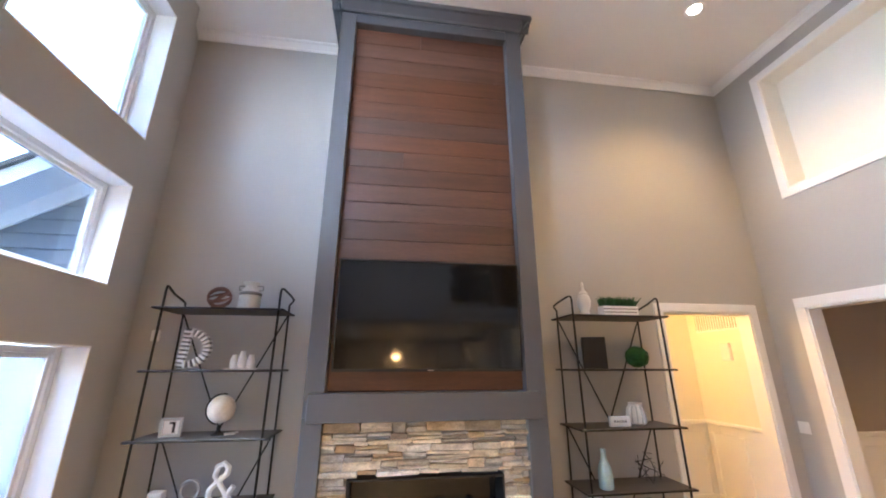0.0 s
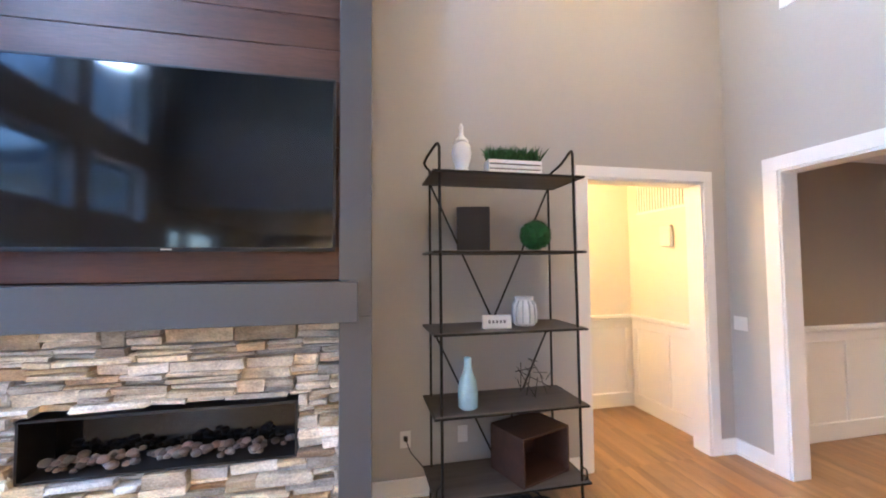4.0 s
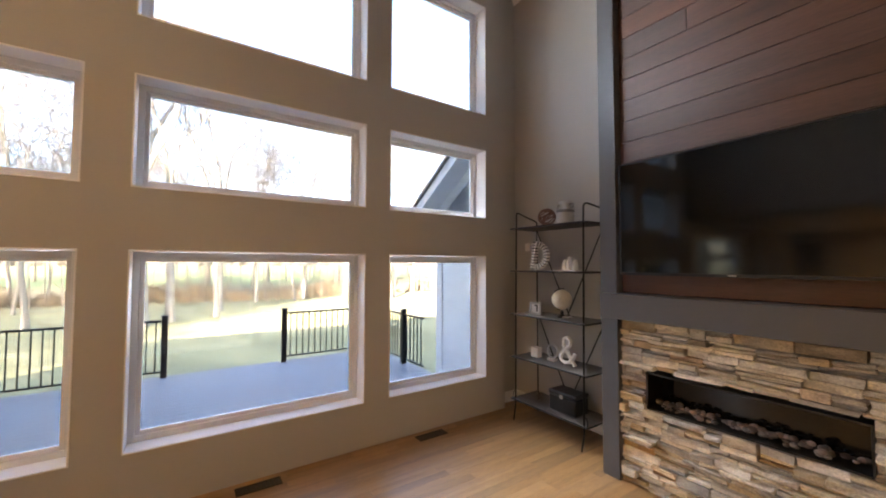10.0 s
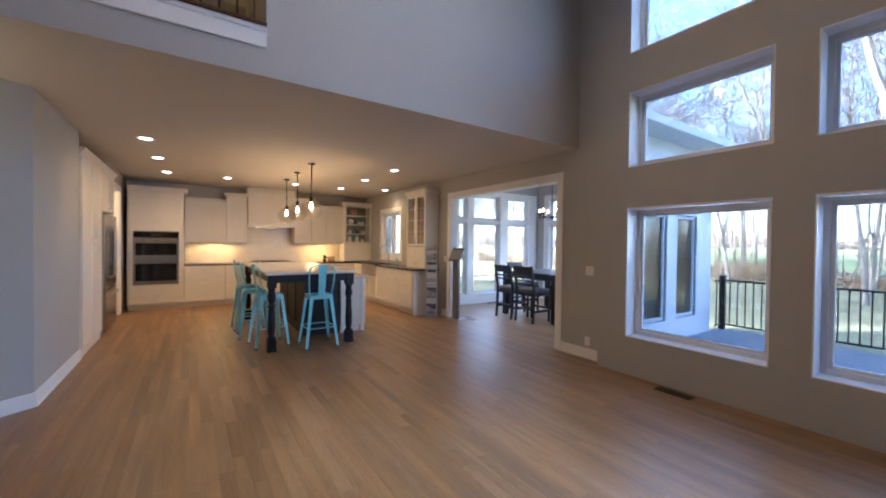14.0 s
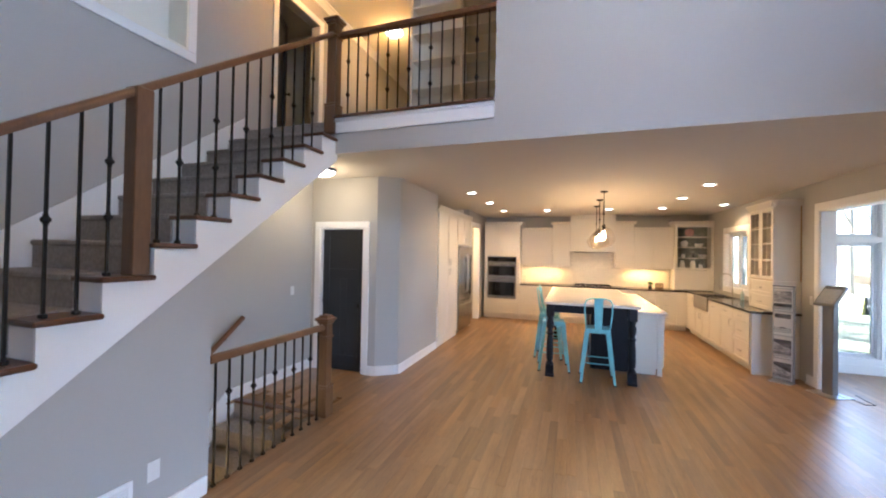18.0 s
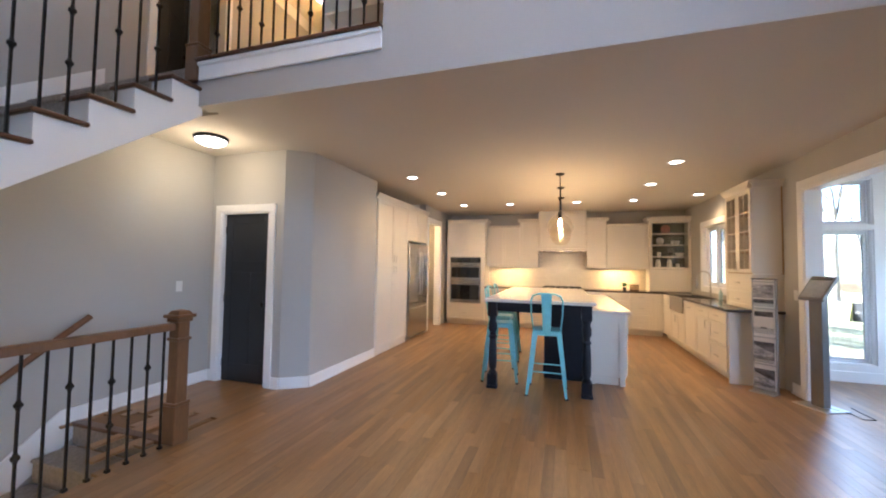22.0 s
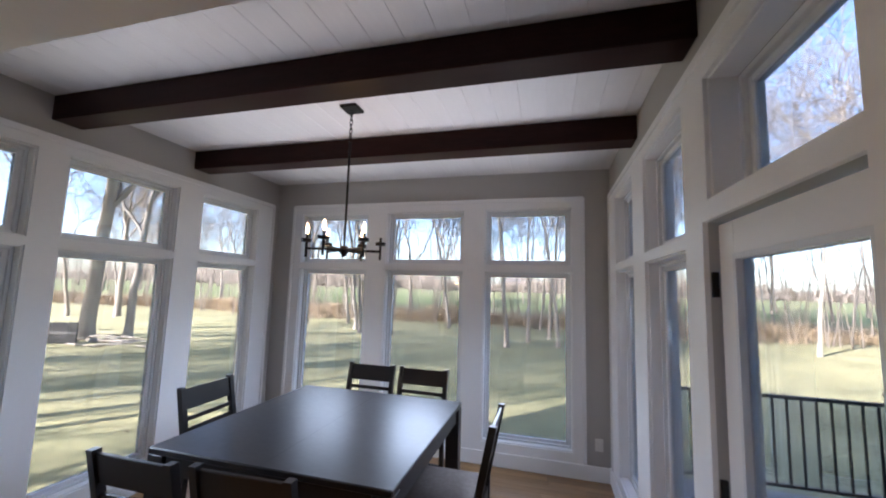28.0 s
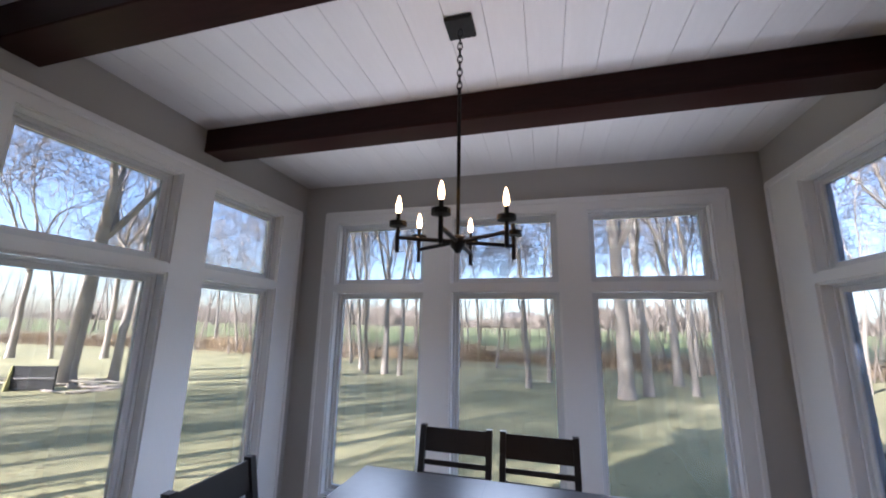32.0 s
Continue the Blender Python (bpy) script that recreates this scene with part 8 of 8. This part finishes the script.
def chair(at, turn):
    """Counter-height chair; its sitter looks along +y."""
    o = thing("dining_chair", "dark counter-height chair with a grey padded seat", "chair", "chairs round the table", at, turn)
    w, d, h = 0.215, 0.215, 0.60
    for s in (-1, 1):
        x = s * w
        m = Mesh()
        pts = [(-d - 0.03, 0.0), (-d, 0.45), (-d, 0.62), (-d - 0.09, 1.07)]
        ring = []
        for y, z in pts:
            ring.append([(x - 0.018, y - 0.02, z), (x + 0.018, y - 0.02, z), (x + 0.018, y + 0.02, z), (x - 0.018, y + 0.02, z)])
        v = [p for r_ in ring for p in r_]
        f = [(0, 3, 2, 1), (12, 13, 14, 15)]
        for k in range(3):
            f += [(4 * k + i, 4 * k + (i + 1) % 4, 4 * k + 4 + (i + 1) % 4, 4 * k + 4 + i) for i in range(4)]
        part("rear_leg", m.add(v, f), ESPRESSO, o)
        part("front_leg", Mesh().box(x - 0.018, x + 0.018, d - 0.02, d + 0.016, 0, h - 0.05, 0.003), ESPRESSO, o)
        part("side_stretcher", Mesh().box(x - 0.011, x + 0.011, -d + 0.01, d - 0.02, 0.20, 0.235), ESPRESSO, o)
        part("side_rail", Mesh().box(x - 0.012, x + 0.012, -d + 0.02, d - 0.02, h - 0.10, h - 0.04), ESPRESSO, o)
    for y, z in ((d - 0.002, 0.26), (-d - 0.014, 0.26)):
        part("stretcher", Mesh().box(-w + 0.018, w - 0.018, y - 0.011, y + 0.011, z - 0.018, z + 0.018), ESPRESSO, o)
    for y in (d - 0.002, -d):
        part("seat_rail", Mesh().box(-w + 0.018, w - 0.018, y - 0.012, y + 0.012, h - 0.10, h - 0.04), ESPRESSO, o)
    part("seat", Mesh().box(-w - 0.005, w + 0.005, -d + 0.025, d + 0.03, h - 0.038, h + 0.03, 0.022), SEAT, o, "grey upholstered seat pad", smooth=50)
    for z0, z1 in ((0.92, 1.06), (0.845, 0.875), (0.775, 0.805)):
        yy = lambda z: -d - 0.09 * (z - 0.62) / 0.45
        m = Mesh().box(-w + 0.018, w - 0.018, -0.009, 0.009, 0, z1 - z0, 0.003, Matrix.Translation((0, yy(z0), z0)) @ Matrix.Rotation(radians(11.3), 4, "X"))
        part("back_slat", m, ESPRESSO, o)
    return o


cr = chair((-2.84, -3.93, 0), 90)
for p, t_ in (((-2.87, -3.41, 0), 92), ((-3.62, -2.84, 0), 180), ((-3.62, -4.38, 0), 2), ((-4.38, -3.86, 0), -90), ((-4.38, -3.35, 0), -91)):
    copy_thing(cr, pose(*p, 0, 0, t_))
outlet("x", NX, 1, -1.76, 0.33)
# deck door, closed, with its glass
dd = thing("deck_door", "white glazed door to the deck with black hinges", "door", at=(0, 0, 0))
DX0, DX1, DY = -2.985, -2.115, NN + 0.03
part("stile", Mesh().box(DX0, DX0 + 0.12, DY, DY + 0.045, 0.02, 2.085, 0.003), TRIM, dd)
part("stile", Mesh().box(DX1 - 0.12, DX1, DY, DY + 0.045, 0.02, 2.085, 0.003), TRIM, dd)
part("rail", Mesh().box(DX0 + 0.12, DX1 - 0.12, DY, DY + 0.045, 0.02, 0.27, 0.003), TRIM, dd)
part("rail", Mesh().box(DX0 + 0.12, DX1 - 0.12, DY, DY + 0.045, 1.96, 2.085, 0.003), TRIM, dd)
part("glazing_bead", Mesh().box(DX0 + 0.12, DX0 + 0.14, DY - 0.006, DY + 0.05, 0.27, 1.96).box(DX1 - 0.14, DX1 - 0.12, DY - 0.006, DY + 0.05, 0.27, 1.96).box(DX0 + 0.14, DX1 - 0.14, DY - 0.006, DY + 0.05, 0.27, 0.29).box(DX0 + 0.14, DX1 - 0.14, DY - 0.006, DY + 0.05, 1.94, 1.96), VINYL, dd)
part("pane", Mesh().box(DX0 + 0.14, DX1 - 0.14, DY + 0.018, DY + 0.024, 0.29, 1.94), PANE, dd).visible_shadow = False
for z in (0.27, 1.07, 1.85):
    part("hinge", Mesh().box(DX0 - 0.024, DX0 - 0.004, DY - 0.026, DY - 0.001, z - 0.05, z + 0.05, 0.003), BLACK_METAL, dd, "black door hinge")
part("lever", Mesh().tube([(DX1 - 0.06, DY, 0.95), (DX1 - 0.06, DY - 0.05, 0.95), (DX1 - 0.17, DY - 0.05, 0.95)], 0.009, 8), BLACK_METAL, dd)
# ---------------------------------------------------------------- lamps
CANS = [(3.11, -4.47), (3.07, -5.78), (3.02, -7.25), (2.01, -7.28), (0.67, -7.28), (-0.37, -7.28), (-1.35, -6.88), (-0.38, -5.78), (-0.40, -4.46)]
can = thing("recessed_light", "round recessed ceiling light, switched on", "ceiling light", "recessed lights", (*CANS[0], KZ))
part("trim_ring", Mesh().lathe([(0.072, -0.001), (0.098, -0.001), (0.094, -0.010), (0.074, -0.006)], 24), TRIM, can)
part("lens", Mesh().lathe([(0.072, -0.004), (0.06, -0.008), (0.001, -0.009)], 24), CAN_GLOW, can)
for p in CANS[1:]:
    copy_thing(can, pose(*p, KZ))
for p in CANS:
    lamp("can_lamp", "SPOT", (*p, KZ - 0.02), 1.65, WARM, 0.06).data.spot_size = radians(142)
GREAT_CANS = [(3.84, 3.74), (2.05, 0.1), (0.10, 0.1)]
for p in GREAT_CANS:
    copy_thing(can, pose(*p, CZ))["label"] = "round recessed light in the high ceiling, switched on"
    lamp("high_can_lamp", "SPOT", (*p, CZ - 0.02), 4.2, WARM, 0.06)
# unseen dining room lights, assumed from its warm ceiling, added to brighten it
DINING_FILL_CANS = [(6.3, 3.4), (8.3, 3.4), (6.3, 1.2), (8.3, 1.2)]
for p in DINING_FILL_CANS:
    copy_thing(can, pose(*p, 2.72))["label"] = "unseen recessed light added to brighten the dining room"
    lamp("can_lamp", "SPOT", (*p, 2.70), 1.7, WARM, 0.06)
# added area lamps at the windows stand in for more skylight
def window_fill(x, y, z, dx, dy, wide, power, down, cone, colour=(0.80, 0.90, 1.0)):
    a = radians(down)
    data_ = lamp("window_lamp", "AREA", (x, y, z), power, colour, 0.3, (x + dx * math.cos(a), y + dy * math.cos(a), z - math.sin(a))).data
    data_.shape, data_.size, data_.size_y, data_.spread = "RECTANGLE", wide, 0.40, radians(cone)


for k, (a, b) in enumerate(WIN_Y):
    window_fill(PX - 0.26, (a + b) / 2, 1.78, 1, 0, b - a - 0.2, 0.29 * (b - a), 30, 80)
    window_fill(PX - 0.26, (a + b) / 2, 3.10, 1, 0, b - a - 0.2, 0.36 * (b - a), 44 if k < 2 else 64, 40 if k < 2 else 52)
    window_fill(PX - 0.26, (a + b) / 2, 4.80, 1, 0, b - a - 0.2, 0.12 * (b - a), 9, 40)
# two more, aimed along the room to brighten the north wall and bulkhead
window_fill(PX - 0.20, 0.10, 4.80, 0.42, 0.91, 0.7, 0.5, 7, 44)
window_fill(PX - 0.20, 3.40, 4.80, 0.50, -0.87, 0.7, 0.4, 7, 44)
# three more, aimed south-east to brighten the kitchen and the island's end
for y in (0.05, 1.75, 3.60):
    window_fill(PX - 0.14, y, 1.70, 0.55, -0.83, 0.6, 0.16, 6, 60)
for x, y, dx, dy in [(NX - 0.02, (a + b) / 2, 1, 0) for a, b in FAR_Y] + [((a + b) / 2, NS - 0.02, 0, 1) for a, b in LEFT_X] + [((a + b) / 2, NN + 0.02, 0, -1) for a, b in RIGHT_X]:
    window_fill(x, y, 1.75, dx, dy, 0.6, 0.38, 36, 80, (0.74, 0.87, 1.0))
    # and added uplights that brighten the nook ceiling, standing in for lawn bounce
    glow = lamp("lawn_lamp", "AREA", (x, y, 0.60), 0.13, (0.97, 0.97, 0.96), 0.5, (x + 0.5 * dx, y + 0.5 * dy, 1.47)).data
    glow.spread = radians(56)
# ---------------------------------------------------------------- floor boards
def boards(x0, x1, y0, y1, holes=()):
    rng = random.Random(5)
    out = []
    x, w = x0, 0.083
    while x < x1 - 0.01:
        y = y0 - rng.random() * 0.9
        while y < y1:
            ln = rng.choice((0.6, 0.9, 1.2, 1.5))
            a, b = max(y, y0), min(y + ln, y1)
            if b - a > 0.02 and not any(h[0] < x + w / 2 < h[1] and h[2] < (a + b) / 2 < h[3] for h in holes):
                out.append((x, min(x + w, x1), a, b))
            y += ln
        x += w
    return out


floor_ob = bpy.data.objects["floor"]
WELL = (3.86, 5.3, -1.54, 2.2)
every = boards(-1.68, 5.10, -8.92, 4.87, (WELL,)) + boards(3.1, 5.02, 4.87, 6.04) + boards(5.10, 10.0, -1.0, 4.87) + boards(-5.41, -1.68, -5.64, -1.63)
shapes, single_boards, rest = {}, 0, Mesh()
for a, b, c, e in every:
    ln = round(e - c, 3)
    near = -0.2 < (a + b) / 2 < 2.6 and -4.2 < (c + e) / 2 < 3.4
    if near and single_boards < 300 and ln in (0.6, 0.9, 1.2, 1.5) and abs(b - a - 0.083) < 1e-4:
        if ln not in shapes:
            shapes[ln] = Mesh().box(0.0002, 0.0828, 0.0003, ln - 0.0003, -0.02, 0.0, 0.0007).data("board", OAK)
        ob = new("board", shapes[ln])
        ob.parent = floor_ob
        ob.location = (a, c, 0)
        single_boards += 1
    else:
        rest.box(a + 0.0002, b - 0.0002, c + 0.0003, e - 0.0003, -0.02, 0.0, 0.0007)
rest_ob = new("boards", rest.data("boards", OAK))
rest_ob.parent = floor_ob
tagged(rest_ob, kind="stuff")
